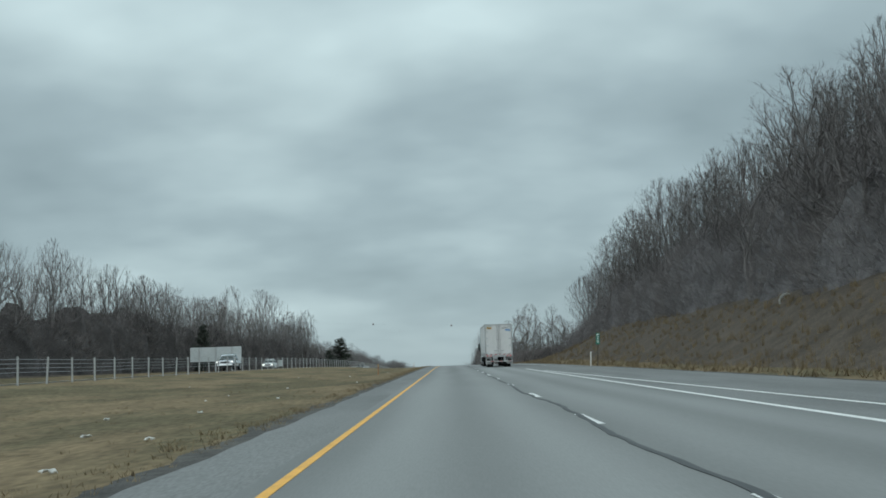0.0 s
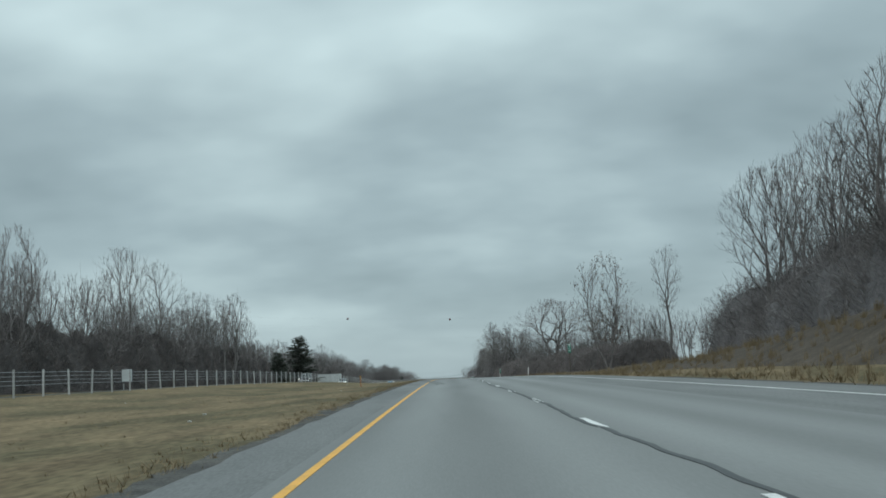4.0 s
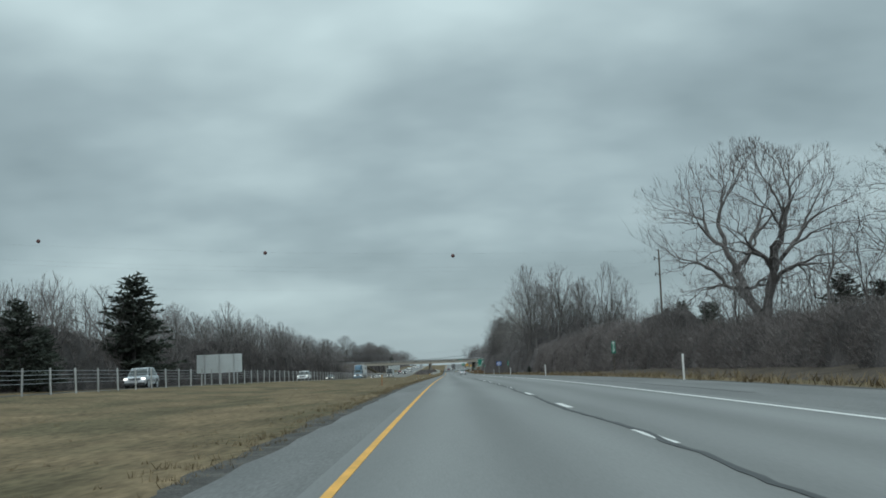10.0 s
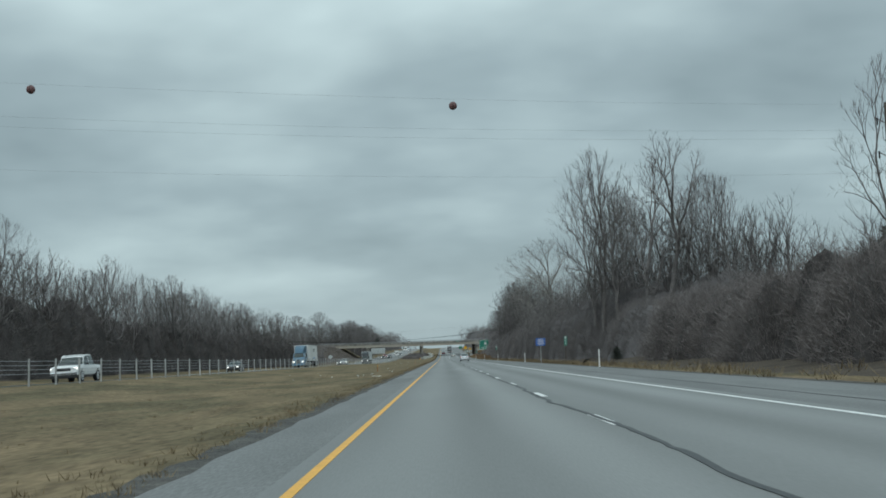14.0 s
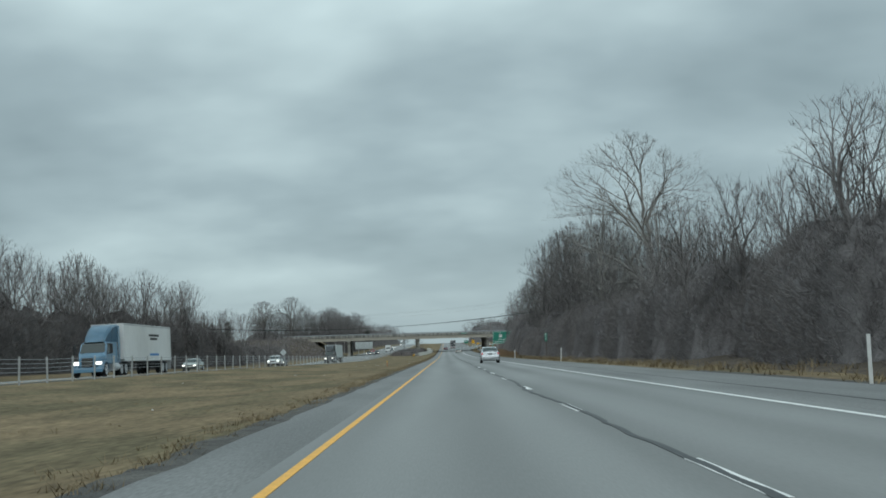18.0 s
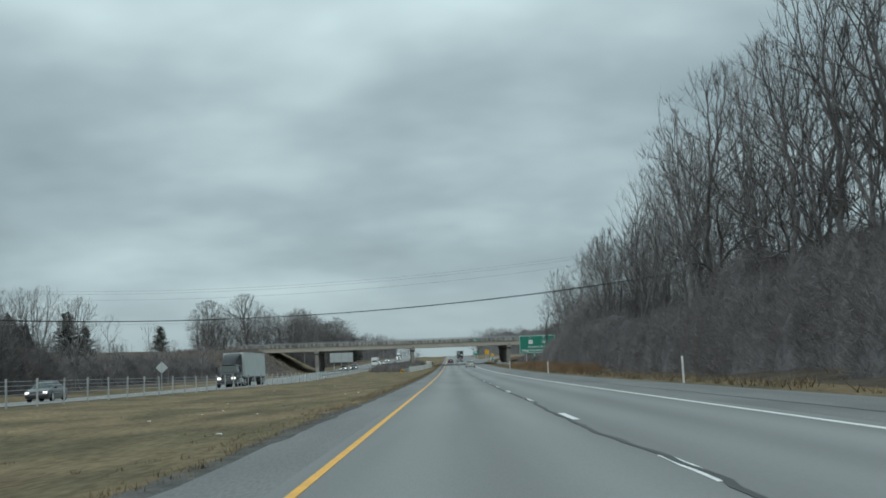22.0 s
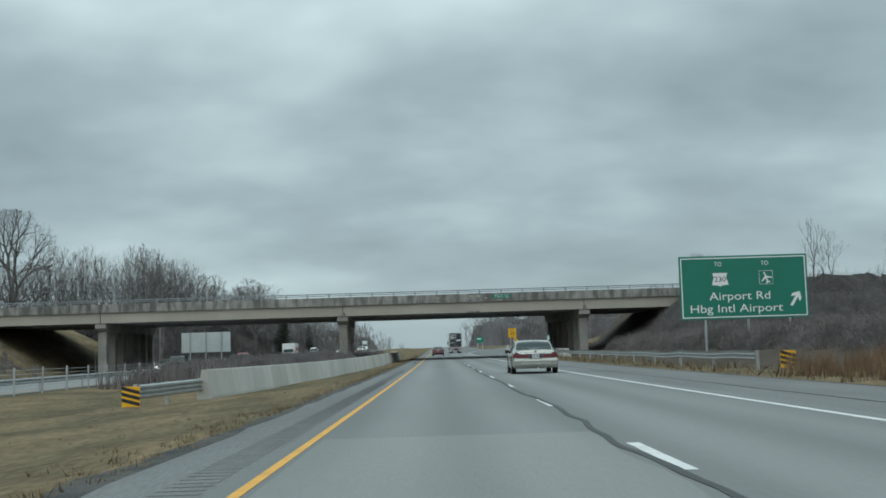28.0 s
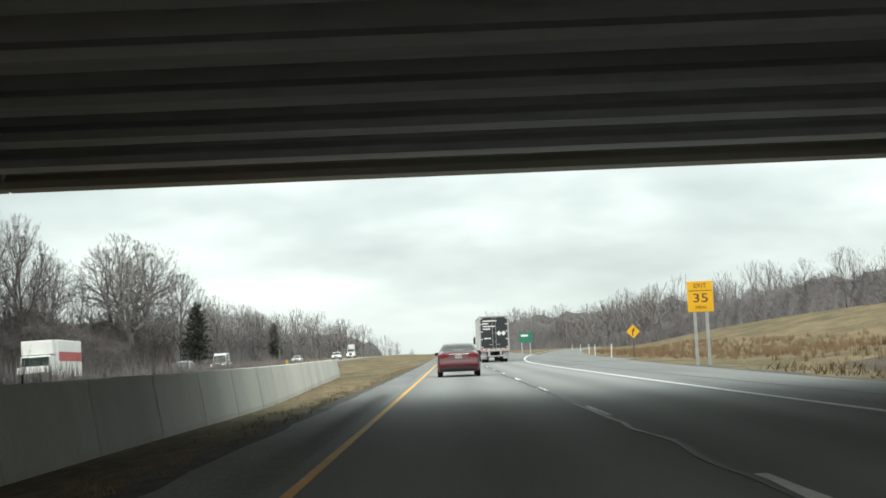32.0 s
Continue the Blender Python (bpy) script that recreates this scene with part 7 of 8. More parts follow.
def trailer(label, at, mat, L=16.15, name="semi_trailer", deco=True, doors=None):
    """Box trailer: rear doors at y = 0."""
    t = thing(name, label, "trailer", at)
    w, z0, z1 = 1.295, 1.12, 4.08
    part("box_body", B((-w + 0.012, w - 0.012, 0.04, L, z0 + 0.12, z1 - 0.03, 0.02)), mat, t)
    # side panels, each its own sheet
    n = int(L / 1.22)
    for sx in (-1, 1):
        for i in range(n):
            ya, yb = 0.16 + (L - 0.3) * i / n, 0.16 + (L - 0.3) * (i + 1) / n
            x0, x1 = sorted((sx * (w - 0.012), sx * (w + 0.004)))
            part("side_panel", B((x0, x1, ya + 0.008, yb - 0.008, z0 + 0.26, z1 - 0.13)), mat, t)
        x0, x1 = sorted((sx * (w - 0.02), sx * (w + 0.012)))
        part("bottom_rail", B((x0, x1, 0.0, L, z0, z0 + 0.24, 0.012)), M["trailer_frame"] if deco else mat, t, "grey bottom rail")
        part("top_rail", B((x0, x1, 0.0, L, z1 - 0.12, z1, 0.012)), M["trailer_frame"], t, "grey top rail")
    part("roof", B((-w, w, 0.0, L, z1 - 0.02, z1 + 0.012, 0.008)), M["trailer"], t)
    # rear frame and doors
    part("rear_frame", B((-w - 0.01, -w + 0.10, -0.03, 0.10, z0, z1 + 0.01, 0.012), (w - 0.10, w + 0.01, -0.03, 0.10, z0, z1 + 0.01, 0.012), (-w + 0.1, w - 0.1, -0.03, 0.10, z1 - 0.09, z1 + 0.01, 0.012)), M["trailer_frame"], t, "grey rear frame")
    part("rear_sill", B((-w - 0.01, w + 0.01, -0.05, 0.12, z0 - 0.16, z0 + 0.10, 0.015)), M["trailer_frame"], t, "grey steel rear sill")
    dm = doors or mat
    for sx in (-1, 1):
        x0, x1 = sorted((sx * 0.012, sx * (w - 0.11)))
        d = part("rear_door", B((x0, x1, -0.012, 0.035, z0 + 0.13, z1 - 0.11, 0.01)), dm, t, "rear door")
        for lx in (0.14,):
            part("lock_rod", T(((sx * lx, -0.045, z0 + 0.02), (sx * lx, -0.045, z1 - 0.06), 0.017, None, 8)), M["trailer_frame"], d, "steel lock rod")
            for zz in (z0 + 0.06, z0 + 0.75, z0 + 1.5, z1 - 0.12):
                part("rod_keeper", B((sx * lx - 0.04, sx * lx + 0.04, -0.06, -0.012, zz - 0.05, zz + 0.05, 0.008)), M["trailer_frame"], d)
        x0, x1 = sorted((sx * 0.12, sx * 0.48))
        part("door_handle", B((x0, x1, -0.075, -0.05, z0 + 0.42, z0 + 0.465, 0.008)), M["trailer_frame"], d, "steel handle")
        for zz in (z0 + 0.22, z0 + 0.92, z0 + 1.6, z0 + 2.25, z1 - 0.2):
            x0, x1 = sorted((sx * (w - 0.30), sx * (w + 0.0)))
            part("hinge", B((x0, x1, -0.048, -0.013, zz - 0.05, zz + 0.05, 0.01)), M["sign_back"], d, "steel hinge")
    part("door_gasket", B((-0.012, 0.012, -0.016, 0.0, z0 + 0.13, z1 - 0.1)), M["black"], t)
    for i in range(12):
        xa = -w + 0.03 + 2 * (w - 0.03) * i / 12
        part("reflective_tape", B((xa, xa + 0.20, -0.054, -0.05, z0 + 0.05, z0 + 0.10)), M["tape_red"] if i % 2 == 0 else M["sign_white"], t)
    for x in (-1.08, -0.78, 0.78, 1.08):
        part("tail_lamp", T(((x, -0.045, z0 - 0.05), (x, -0.075, z0 - 0.05), 0.055, None, 14)), M["lit_red"], t, "lit round red tail lamp")
    # under-ride bar
    for i in range(8):
        xa = -1.22 + 2.44 * i / 8
        part("bar_section", B((xa, xa + 2.44 / 8 - 0.004, -0.04, 0.06, 0.50, 0.60, 0.01)), M["trailer_frame"], t)
    for i in range(6):
        xa = -1.18 + 0.42 * i
        part("reflective_tape", B((xa, xa + 0.24, -0.044, -0.04, 0.535, 0.575)), M["tape_red"] if i % 2 else M["sign_white"], t)
    for x in (-0.52, 0.52):
        part("bar_strut", B((x - 0.09, x + 0.09, -0.02, 0.06, 0.6, z0 - 0.1, 0.01)), M["trailer_frame"], t)
    for sx in (-1, 1):
        x0, x1 = sorted((sx * 0.72, sx * 1.28))
        part("mud_flap", B((x0, x1, 0.28, 0.292, 0.30, 1.0, 0.004)), M["pale_flap"], t, "pale mud flap")
    part("undercarriage", B((-0.62, 0.62, 0.3, L - 0.5, z0 - 0.13, z0 + 0.0), (-0.55, -0.42, 0.7, 4.4, 0.62, z0), (0.42, 0.55, 0.7, 4.4, 0.62, z0)), M["underbody"], t)
    for y in (1.3, 2.65):
        dual_axle(t, y)
    for sx in (-1, 1):
        part("landing_leg", B((sx * 0.8 - 0.06, sx * 0.8 + 0.06, L - 3.2, L - 3.06, 0.35, z0, 0.01), (sx * 0.8 - 0.13, sx * 0.8 + 0.13, L - 3.26, L - 3.0, 0.30, 0.34)), M["trailer_frame"], t)
    if deco:
        lb = part("amber_label", B((-1.08, -0.63, -0.019, -0.0125, 3.62, 3.80)), M["label_yellow"], t, "amber notice label")
        part("label_bar", B((-1.05, -0.66, -0.022, -0.019, 3.73, 3.755), (-1.05, -0.75, -0.022, -0.019, 3.69, 3.71), (-1.02, -0.70, -0.022, -0.019, 3.64, 3.67)), M["sign_black"], lb)
        text_part("fleet_number", "514273", 0.19, M["sign_black"], t, facing(0.86, -0.016, 3.72), 0.58)
        part("fleet_bar", B((0.36, 0.53, -0.019, -0.0125, 3.66, 3.72)), M["sign_black"], t)
        bm = bmesh.new()
        quad_plate(bm, [(0.62, -0.0125, 3.52), (0.68, -0.0125, 3.44), (1.12, -0.0125, 3.42), (1.15, -0.0125, 3.56), (0.7, -0.0125, 3.57)], (0, -0.006, 0))
        part("blue_decal", bm, M["label_blue"], t, "blue company decal")
        for sx in (-1.0, 1.0):
            part("door_tape", B((sx * 1.15 - 0.03, sx * 1.15 + 0.03, -0.019, -0.0125, 3.5, 3.88), (sx * 0.9 - 0.25, sx * 0.9 + 0.25, -0.019, -0.0125, 3.87, 3.92)), M["sign_back"], t)
        for sx in (-1, 1):
            o = part("flap_emblem", T(((sx, 0.272, 0.70), (sx, 0.28, 0.70), 0.15, None, 20)), M["black"], t, "dark oval emblem")
            o.matrix_basis = Matrix.Translation((sx, 0, 0.70)) @ Matrix.Diagonal((1.35, 1, 0.75, 1)) @ Matrix.Translation((-sx, 0, -0.70))
            part("flap_bar", B((sx * 1.0 - 0.24, sx * 1.0 + 0.24, 0.272, 0.279, 0.42, 0.46)), M["black"], t)
        part("trailer_plate", B((-0.46, -0.16, -0.02, -0.005, 0.80, 0.94, 0.004)), M["plate"], t, "number plate")
    return t


def tractor(label, at, mat, sleeper=False, lit=False):
    """Conventional tractor unit, fifth wheel near y = 1, bumper at about y = 7."""
    t = thing("truck_tractor", label, "truck", at)
    L = 7.6 if sleeper else 6.6
    part("chassis", B((-0.45, -0.33, 0.0, L - 0.6, 0.72, 0.98), (0.33, 0.45, 0.0, L - 0.6, 0.72, 0.98), (-0.5, 0.5, 0.8, 1.7, 0.98, 1.10, 0.02)), M["underbody"], t)
    cab0 = 2.9 if not sleeper else 2.6
    cab1 = L - 2.0
    # cab: side profile pushed across, narrowed at the roof
    prof = [(cab0, 0.95), (cab1 + 0.35, 0.95), (cab1 + 0.35, 1.75), (cab1 - 0.25, 2.62), (cab0, 2.68)]
    bm = bmesh.new()
    A = [bm.verts.new((-1.05 if z < 2 else -0.96, y, z)) for y, z in prof]
    Bv = [bm.verts.new((1.05 if z < 2 else 0.96, y, z)) for y, z in prof]
    for i in range(5):
        bm.faces.new((A[i], A[(i + 1) % 5], Bv[(i + 1) % 5], Bv[i]))
    bm.faces.new(A)
    bm.faces.new(Bv)
    bmesh.ops.bevel(bm, geom=list(bm.edges), offset=0.07, segments=2, affect="EDGES")
    part("cab", bm, mat, t, smooth=True)
    # roof fairing: hollow shell with a curved front
    bm = bmesh.new()
    n = 7
    rows = []
    for i in range(n):
        u = i / (n - 1)
        y = cab1 - 0.15 - (cab1 - 0.15 - cab0 + 0.25) * u
        z = 2.62 + 1.38 * math.sin(u * math.pi / 2) ** 0.8
        wv = 0.75 + 0.27 * u
        rows.append([bm.verts.new(p) for p in ((-wv, y, 2.6), (-wv, y, z - 0.14), (-wv + 0.14, y, z), (wv - 0.14, y, z), (wv, y, z - 0.14), (wv, y, 2.6))])
    for a, b in zip(rows, rows[1:]):
        for k in range(5):
            bm.faces.new((a[k], a[k + 1], b[k + 1], b[k]))
    bm.faces.new(rows[0])
    bmesh.ops.solidify(bm, geom=bm.faces[:], thickness=0.03)
    part("roof_fairing", bm, mat, t, "tall roof fairing", True)
    for sx in (-1, 1):
        x0, x1 = sorted((sx * 1.02, sx * 1.06))
        part("side_fairing", B((x0, x1, cab0 - 0.55, cab0 - 0.02, 1.0, 3.9, 0.015)), mat, t, "cab side extender")
        part("grab_rail", T(((sx * 1.09, cab0 + 0.05, 1.25), (sx * 1.09, cab0 + 0.05, 2.25), 0.02, None, 8)), M["chrome"], t)
        bm = bmesh.new()
        quad_plate(bm, [(sx * 1.052, cab1 - 0.95, 1.78), (sx * 1.052, cab1 + 0.12, 1.78), (sx * 0.985, cab1 - 0.30, 2.45), (sx * 0.985, cab1 - 0.95, 2.5)], (sx * 0.012, 0, 0))
        part("door_window", bm, M["glass"], t, "dark door window")
        part("door_seam", B((sorted((sx * 1.05, sx * 1.062))[0], sorted((sx * 1.05, sx * 1.062))[1], cab1 - 1.08, cab1 - 1.065, 1.0, 2.5)), M["underbody"], t)
        # mirrors
        xa, xb = sorted((sx * 1.28, sx * 1.50))
        mm = part("wing_mirror", B((xa, xb, cab1 + 0.10, cab1 + 0.22, 1.72, 2.42, 0.04)), M["black"], t, "tall black wing mirror")
        part("mirror_glass", B((xa + 0.03, xb - 0.03, cab1 + 0.094, cab1 + 0.10, 1.78, 2.36)), M["glass"], mm)
        part("mirror_arm", T(((sx * 1.0, cab1 + 0.0, 2.45), (sx * 1.39, cab1 + 0.16, 2.43), 0.025, None, 8)), M["black"], mm)
        part("mirror_arm", T(((sx * 1.03, cab1 + 0.1, 1.70), (sx * 1.39, cab1 + 0.16, 1.74), 0.025, None, 8)), M["black"], mm)
        xa, xb = sorted((sx * 0.66, sx * 1.16))
        part("fuel_tank", T(((sx * 0.86, cab0 - 0.1, 0.72), (sx * 0.86, cab0 + 1.3, 0.72), 0.31, None, 20)), M["alloy"], t, "polished fuel tank", True)
        part("cab_step", B((xa, xb, cab0 + 1.35, cab0 + 1.9, 0.42, 0.50, 0.01), (xa, xb, cab0 + 1.35, cab0 + 1.9, 0.72, 0.78, 0.01)), M["alloy"], t)
        # front wing over the steered wheel
        bm = bmesh.new()
        fy = L - 1.15
        prev = None
        for i in range(10):
            a = math.pi * (i / 9.0)
            p = [bm.verts.new((sx * xx, fy + 0.68 * math.cos(a), 0.56 + 0.66 * math.sin(a) ** 0.8)) for xx in (0.72, 1.17, 1.20)]
            p[2].co.z -= 0.10
            if prev:
                for k in range(2):
                    bm.faces.new((prev[k], prev[k + 1], p[k + 1], p[k]))
            prev = p
        bmesh.ops.solidify(bm, geom=bm.faces[:], thickness=0.03)
        part("front_wing", bm, mat, t, smooth=True)
        wheel(t, sx * 1.04, fy, 0.51, 0.29, sx, "alloy", 8)
        xa, xb = sorted((sx * 0.62, sx * 1.06))
        part("headlamp", B((xa, xb, L - 0.42, L - 0.26, 0.92, 1.16, 0.03)), M["headlight"] if lit else M["clear_lens"], t, "headlamp")
    # bonnet and grille
    bm = bmesh.new()
    ra = [bm.verts.new(p) for p in ((-0.98, cab1 + 0.2, 0.9), (-0.96, cab1 + 0.2, 1.62), (-0.7, cab1 + 0.2, 1.78), (0.7, cab1 + 0.2, 1.78), (0.96, cab1 + 0.2, 1.62), (0.98, cab1 + 0.2, 0.9))]
    rb = [bm.verts.new(p) for p in ((-0.62, L - 0.3, 0.75), (-0.60, L - 0.3, 1.38), (-0.48, L - 0.3, 1.52), (0.48, L - 0.3, 1.52), (0.60, L - 0.3, 1.38), (0.62, L - 0.3, 0.75))]
    for i in range(6):
        bm.faces.new((ra[i], ra[(i + 1) % 6], rb[(i + 1) % 6], rb[i]))
    bm.faces.new(ra)
    bm.faces.new(rb)
    bmesh.ops.bevel(bm, geom=list(bm.edges), offset=0.05, segments=2, affect="EDGES")
    part("bonnet", bm, mat, t, smooth=True)
    g = part("grille", B((-0.42, 0.42, L - 0.30, L - 0.26, 0.75, 1.42, 0.02)), M["black"], t, "dark grille")
    for i in range(6):
        part("grille_bar", B((-0.40, 0.40, L - 0.262, L - 0.245, 0.80 + 0.1 * i, 0.84 + 0.1 * i)), M["chrome"], g)
    part("front_bumper", B((-1.15, 1.15, L - 0.34, L - 0.12, 0.36, 0.72, 0.05)), mat, t)
    bm = bmesh.new()
    quad_plate(bm, [(-0.93, cab1 + 0.30, 1.80), (0.93, cab1 + 0.30, 1.80), (0.86, cab1 - 0.13, 2.50), (-0.86, cab1 - 0.13, 2.50)], (0, 0.03, 0.02))
    part("windscreen", bm, M["glass"], t, "dark windscreen")
    for y in (0.75, 2.05):
        dual_axle(t, y)
    for sx in (-1, 1):
        part("rear_wing", B((sx * 1.02 - 0.28, sx * 1.02 + 0.28, 0.1, 0.14, 0.5, 0.98)), M["black"], t)
    part("antenna", T(((-1.38, cab1 + 0.16, 2.44), (-1.50, cab1 + 0.0, 3.7), 0.008, 0.004, 6)), M["black"], t)
    return t


# white semi alongside
TY, TX = 96.6, 6.24
trailer("long white box trailer with grey rear frame and closed doors", pose(TX, TY, zr(TY), 1.49), M["trailer"])
tractor("white day-cab truck tractor pulling the white trailer", pose(TX, TY + 14.6, zr(TY + 14.6), 1.45), M["white"])
# dark trailer far ahead
ty = 1160.0
t = trailer("dark navy box trailer with white lettering on its doors", pose(5.2, ty, zr(ty), 0.8), M["trailer"], name="dark_trailer", deco=False, doors=M["box_navy"])
for i, (x0, x1, z) in enumerate(((-1.0, 0.25, 3.66), (-1.0, -0.5, 3.42), (-1.0, 0.1, 3.18), (-1.0, -0.35, 2.95), (-0.9, -0.3, 2.12))):
    part("lettering_bar", B((x0, x1, -0.02, -0.0125, z - 0.05, z + 0.05)), M["sign_white"], t)
for x in (0.42, 0.82):
    bm = B((-0.16, 0.16, -0.004, 0.004, -0.16, 0.16))
    bmesh.ops.transform(bm, matrix=Matrix.Translation((x, -0.02, 2.55)) @ Euler((0, radians(45), 0)).to_matrix().to_4x4(), verts=bm.verts)
    part("diamond_placard", bm, M["sign_white"], t, "white diamond placard")
tractor("dark truck tractor pulling the navy trailer", pose(5.2, ty + 14.6, zr(ty + 14.6), 0.8), M["dark_paint"])


# ---- oncoming traffic
def onc(x, y):
    return pose(x, y, zo(y, x), 0, math.degrees(math.atan(FALL)), 180)


def front_lamps(c, L, hw, z, lit=True):
    for sx in (-1, 1):
        x0, x1 = sorted((sx * hw * 0.60, sx * hw * 0.93))
        part("headlamp", B((x0, x1, L - 0.16, L - 0.03, z - 0.09, z + 0.08, 0.025)), M["headlight"] if lit else M["clear_lens"], c, "headlamp")
    part("grille", B((-hw * 0.5, hw * 0.5, L - 0.05, L + 0.006, z - 0.16, z + 0.06, 0.02)), M["black"], c, "black grille")
    part("front_bumper", B((-hw * 0.9, hw * 0.9, L - 0.12, L + 0.03, 0.3, 0.5, 0.04)), M["black"], c)


def suv(label, mat, at, W=1.88, H=1.72, L=4.7, name="suv"):
    a = W / 2
    st = [(0.0, a * 0.9, 0.42, 0.75, 0.85, a * 0.8), (0.06, a * 0.97, 0.36, 0.98, 1.12, a * 0.82), (0.14, a * 0.99, 0.34, 1.05, 1.2, a * 0.80), (0.62, a, 0.33, 1.08, H - 0.06, a * 0.72), (1.3, a, 0.32, 1.08, H, a * 0.74),
          (2.05, a, 0.32, 1.08, H + 0.01, a * 0.74), (2.13, a, 0.32, 1.08, H + 0.01, a * 0.74), (2.75, a, 0.32, 1.07, H - 0.05, a * 0.72), (3.5, a * 0.99, 0.32, 1.04, 1.13, a * 0.82), (L - 0.3, a * 0.95, 0.34, 0.92, 1.0, a * 0.78),
          (L - 0.06, a * 0.88, 0.36, 0.78, 0.86, a * 0.7), (L, a * 0.8, 0.4, 0.62, 0.68, a * 0.6)]
    c = car(name, label, mat, st, {3, 4, 6, 7}, {2, 7}, (0.92, 3.72), 0.36, 0.23, at, mirrors=(3.0, a * 0.95, 1.08), category="suv")
    front_lamps(c, L, a, 0.82)
    tail_lamp(c, [(0.62, 0.09, 0.85), (0.88, 0.12, 0.85), (0.9, 0.14, 1.15), (0.8, 0.12, 1.15)], "red_lens")
    return c


def pickup(label, mat, at, L=5.8, W=2.0, H=1.88):
    a = W / 2
    st = [(0.0, a * 0.96, 0.55, 1.05, 1.12, a * 0.85), (0.1, a, 0.5, 1.10, 1.16, a * 0.86), (1.75, a, 0.48, 1.10, 1.16, a * 0.86), (1.85, a, 0.46, 1.14, H - 0.1, a * 0.74), (2.25, a, 0.46, 1.14, H, a * 0.76), (2.9, a, 0.46, 1.14, H + 0.01, a * 0.76),
          (2.98, a, 0.46, 1.14, H + 0.01, a * 0.76), (3.55, a, 0.46, 1.14, H - 0.05, a * 0.74), (4.25, a * 0.99, 0.46, 1.12, 1.2, a * 0.84), (L - 0.25, a * 0.97, 0.46, 1.06, 1.12, a * 0.82), (L - 0.04, a * 0.92, 0.48, 0.95, 1.02, a * 0.78), (L, a * 0.88, 0.5, 0.8, 0.84, a * 0.7)]
    c = car("pickup_truck", label, mat, st, {3, 4, 6, 7}, {2, 7}, (1.15, 4.85), 0.40, 0.26, at, mirrors=(3.8, a * 0.97, 1.15), category="pickup truck")
    front_lamps(c, L, a, 0.92)
    part("chrome_bumper", B((-a * 0.9, a * 0.9, L - 0.05, L + 0.08, 0.5, 0.68, 0.03)), M["chrome"], c)
    return c


def oncoming_sedan(label, mat, at):
    c = car("sedan", label, mat, sedan_stations(4.7, 1.82, 1.46, 1.03, 0.1), SEDAN_GLASS, SEDAN_ENDS, (0.95, 3.65), 0.33, at=at, mirrors=(3.1, 0.86, 0.92))
    front_lamps(c, 4.68, 0.86, 0.66)
    return c


pickup("silver pickup truck coming the other way", M["silver"], onc(-24.5, 127))
suv("white sport utility vehicle coming the other way", M["white"], onc(-28.5, 186))
pickup("charcoal pickup truck coming the other way", M["dark_paint"], onc(-24.5, 340))
suv("silver sport utility vehicle coming the other way", M["silver"], onc(-24.5, 417), 1.9, 1.75)
pickup("white pickup truck coming the other way", M["white"], onc(-24.5, 533))
oncoming_sedan("charcoal sedan coming the other way", M["dark_paint"], onc(-28.3, 620))
# blue tractor with white trailer: trailer rear lies up the road
tractor("pale blue sleeper truck tractor with tall fairing", onc(-25.0, 672.5), M["blue"], True, True)
tr = trailer("white box trailer behind the blue tractor with grey lettering", onc(-25.0, 687), M["trailer"], name="white_trailer", deco=False)
for z, a, b in ((3.25, 4.6, 8.2), (2.95, 5.2, 7.8), (1.62, 4.8, 8.0)):
    part("lettering_bar", B((-1.311, -1.304, a, b, z - 0.09, z + 0.09), (1.304, 1.311, a, b, z - 0.09, z + 0.09)), M["sign_black"] if z > 2 else M["label_blue"], tr)
oncoming_sedan("champagne sedan coming the other way behind the truck", M["champagne"], onc(-28.5, 722))
suv("white crossover coming the other way with lit headlamps", M["white"], onc(-24.5, 763), 1.84, 1.65)
oncoming_sedan("charcoal hatchback coming the other way", M["dark_paint"], onc(-28.6, 800))
tractor("dark truck tractor with lit headlamps coming the other way", onc(-24.8, 857), M["dark_paint"], True, True)
trailer("grey box trailer behind the dark tractor", onc(-24.8, 871.5), M["sign_back"], name="grey_trailer", deco=False)
suv("dark sport utility vehicle on the other carriageway", M["dark_paint"], onc(-24.6, 1040))
oncoming_sedan("silver sedan on the other carriageway", M["silver"], onc(-28.4, 1052))
pickup("red pickup truck on the other carriageway", M["red"], onc(-30.5, 1118))
suv("white delivery van on the other carriageway", M["white"], onc(-28.4, 1212), 2.05, 2.3, 5.4, "van")
oncoming_sedan("silver sedan on the other carriageway", M["silver"], onc(-24.4, 1172))
oncoming_sedan("white sedan on the other carriageway", M["white"], onc(-28.4, 1290))
suv("white sport utility vehicle on the other carriageway", M["white"], onc(-24.5, 1330))
tractor("white truck tractor far off on the other carriageway", onc(-28.4, 1420), M["white"], True, True)

# moving van with a red band
mv = thing("moving_van", "white box van with a red side band on the other carriageway", "van", onc(-24.6, 1134))
part("cargo_box", B((-1.15, 1.15, 0, 4.8, 0.75, 3.1, 0.03), (-1.0, 1.0, 4.8, 5.4, 2.2, 3.1, 0.05)), M["white"], mv)
for sx in (-1.1545, 1.1545):
    part("red_band", B((sx - 0.0035, sx + 0.0035, 0.1, 4.7, 1.75, 2.35)), M["red"], mv, "red side band")
part("cab", B((-1.0, 1.0, 4.82, 6.3, 0.5, 1.45, 0.08), (-0.95, 0.95, 4.82, 5.75, 1.42, 2.15, 0.1)), M["white"], mv)
part("windscreen", B((-0.85, 0.85, 5.73, 5.77, 1.5, 2.05)), M["glass"], mv, "dark windscreen")
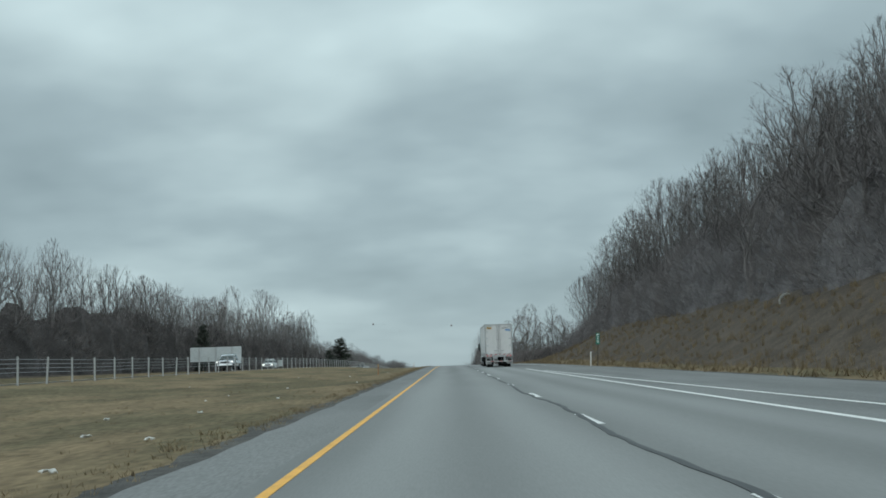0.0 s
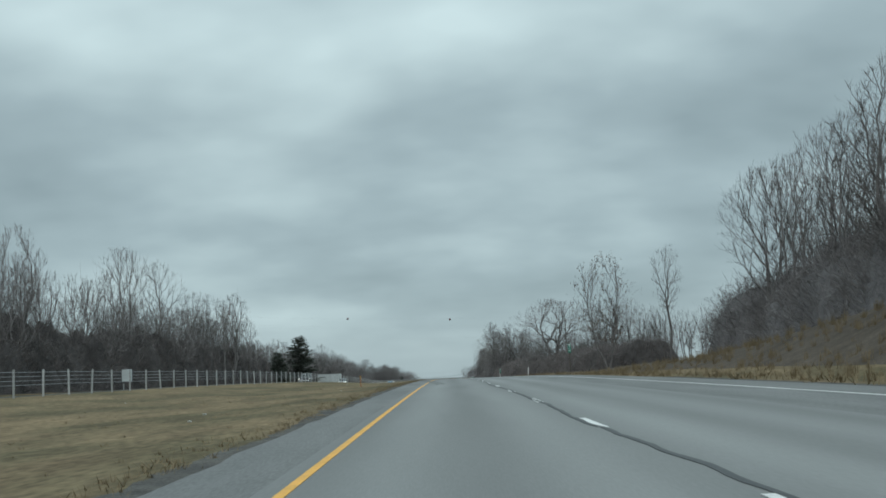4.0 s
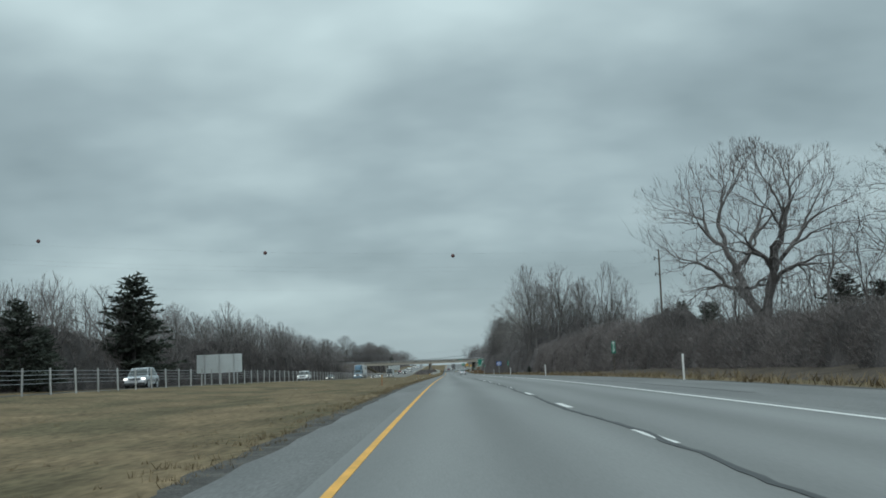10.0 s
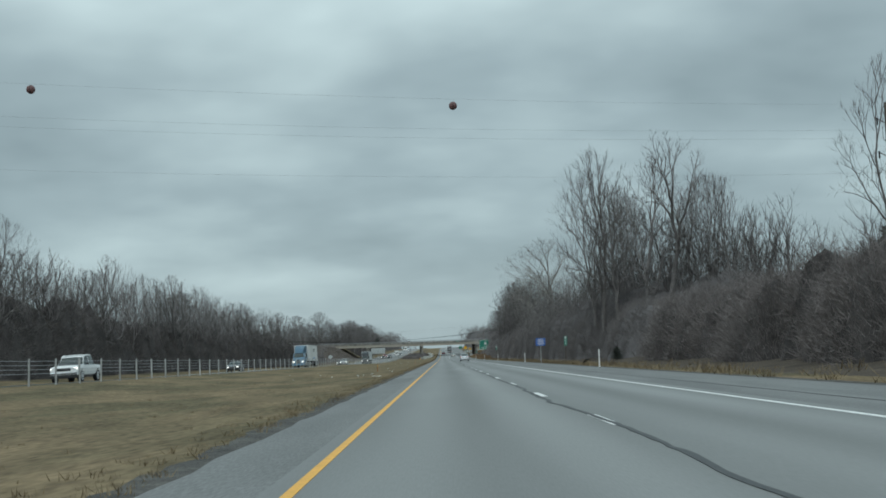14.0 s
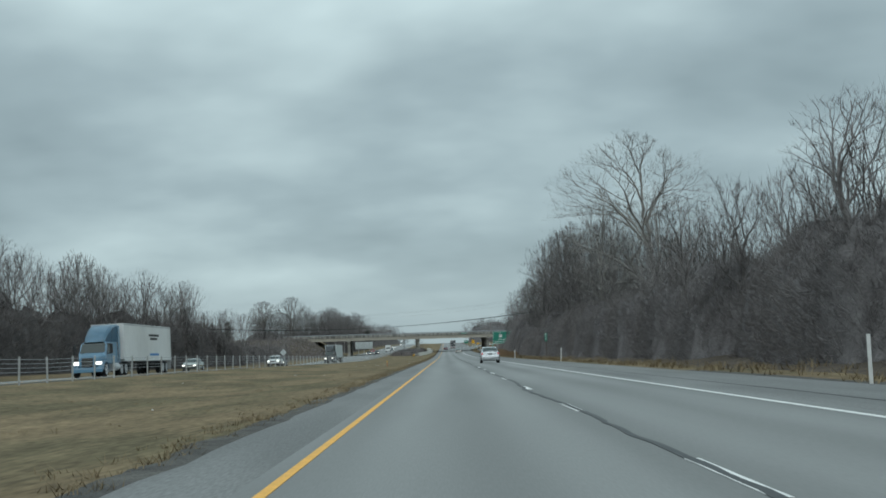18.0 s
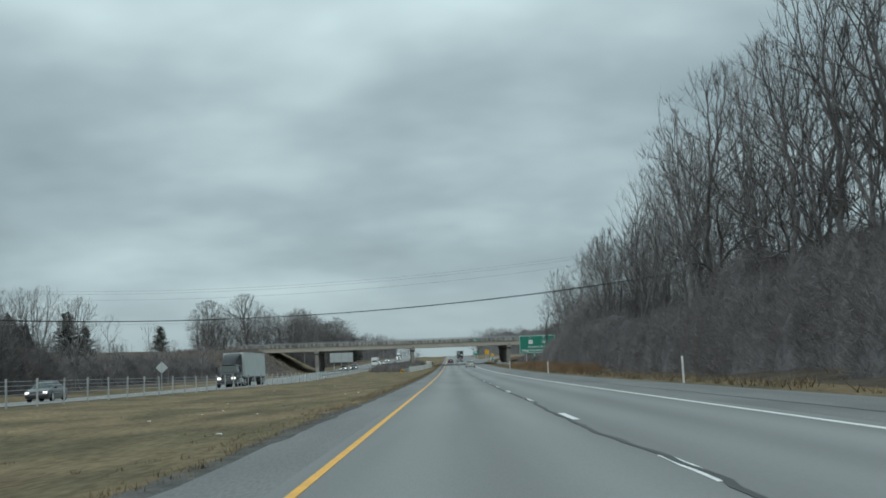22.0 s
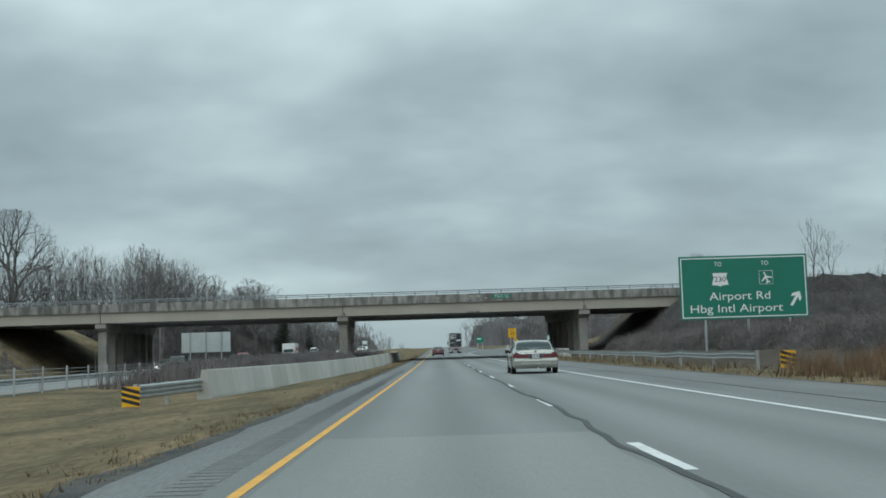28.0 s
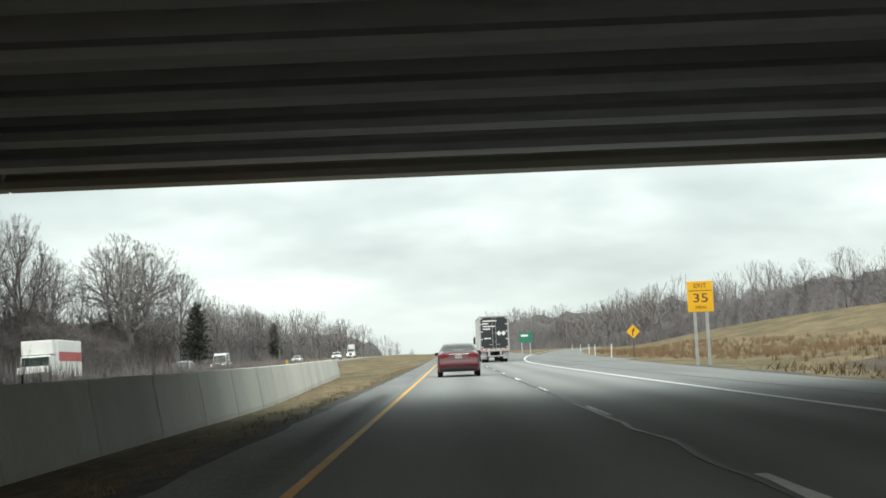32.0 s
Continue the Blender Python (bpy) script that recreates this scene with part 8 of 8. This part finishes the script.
for sx in (-1, 1):
    for y in (1.1, 5.4):
        wheel(mv, sx * 0.95, y, 0.38, 0.25, sx)

# ---------------------------------------------------------------- litter and small road details
lr = random.Random(77)
for i in range(58):
    y = lr.uniform(0, 960)
    x = lr.uniform(-13, -2.6)
    s = lr.uniform(0.03, 0.075)
    bm = bmesh.new()
    bmesh.ops.create_icosphere(bm, subdivisions=1, radius=s)
    for v in bm.verts:
        v.co = Vector((v.co.x * lr.uniform(0.7, 1.4), v.co.y * lr.uniform(0.7, 1.5), v.co.z * lr.uniform(0.2, 0.6)))
    bmesh.ops.recalc_face_normals(bm, faces=bm.faces)
    me = bpy.data.meshes.new("paper_litter")
    bm.to_mesh(me)
    bm.free()
    me.materials.append(M["trash"])
    o = new("paper_litter", me)
    o.location = (x, y, ground_z(x, y) + s * 0.25)
    tagged(o, "crumpled scrap of white litter lying in the grass", "litter", "litter on the median")

# a drift of scraps blown together on the median, and a torn tyre tread on the verge
for k, (x, y) in enumerate(((-4.6, 528.5), (-3.1, 524.2), (-3.6, 527.7), (-3.3, 526.1), (-3.4, 525.8), (-3.0, 526.1), (-7.0, 534.5), (-5.3, 537.1), (-4.7, 535.1), (-5.1, 535.1), (-9.0, 545.9), (-4.3, 538.7), (-3.2, 549.4), (-2.9, 522.8), (-2.9, -6.1), (-3.1, -0.9), (-4.6, 10.2), (-4.8, 1.6), (-6.3, 8.2), (-4.0, 19.3))):
    bm = bmesh.new()
    bmesh.ops.create_grid(bm, x_segments=4, y_segments=3, size=0.5)
    for v in bm.verts:
        v.co = Vector((v.co.x * lr.uniform(0.09, 0.15) * (1 + k % 3 * 0.3), v.co.y * lr.uniform(0.06, 0.11), lr.uniform(0, 0.05)))
    e = bmesh.ops.extrude_face_region(bm, geom=bm.faces[:])
    bmesh.ops.translate(bm, verts=[g for g in e["geom"] if isinstance(g, bmesh.types.BMVert)], vec=(0, 0, 0.012))
    me = bpy.data.meshes.new("paper_litter")
    bm.to_mesh(me)
    bm.free()
    me.materials.append(M["trash"])
    o = new("paper_litter", me)
    o.location = (x, y, ground_z(x, y) + 0.01)
    o.rotation_euler = (0, 0, lr.uniform(0, 6.28))
    tagged(o, "torn scrap of white paper lying in the grass", "litter", "litter on the median")
for x, y, s in ((13.7, 549.6, 1.0), (24.0, 61.0, 0.6)):
    bm = bmesh.new()
    lathe(bm, [(0.46, -0.13), (0.52, -0.11), (0.53, 0.0), (0.52, 0.11), (0.46, 0.13)], 22, Matrix.Identity(4))
    for v in list(bm.verts):
        if v.co.y < -0.12:
            bm.verts.remove(v)
    bmesh.ops.solidify(bm, geom=bm.faces[:], thickness=0.015)
    tt = thing("tyre_scrap" if s == 1.0 else "white_scrap", "torn black truck tyre tread lying on the verge" if s == 1.0 else "crumpled white sheet lying on the bank", "debris", Matrix.Translation((x, y, ground_z(x, y) - 0.05)) @ Euler((0.2, 0.25, 0.9)).to_matrix().to_4x4())
    part("tread" if s == 1.0 else "sheet", bm, M["tyre"] if s == 1.0 else M["trash"], tt)

# rumble strip cut into the inner shoulder: too many grooves to count
V, F = [], []
y = 860.0
while y < 1085:
    z = zr(y) - 0.004 + 0.004
    b = len(V)
    V += [(-0.72, y, z), (-0.32, y, z), (-0.32, y + 0.13, z + 0.0013), (-0.72, y + 0.13, z + 0.0013)]
    F.append((b, b + 1, b + 2, b + 3))
    y += 0.30
rs = mesh_object("rumble_strip", V, F, M["rumble"])
tagged(rs, "row of dark rumble strip grooves in the shoulder", "rumble strip", kind="stuff")
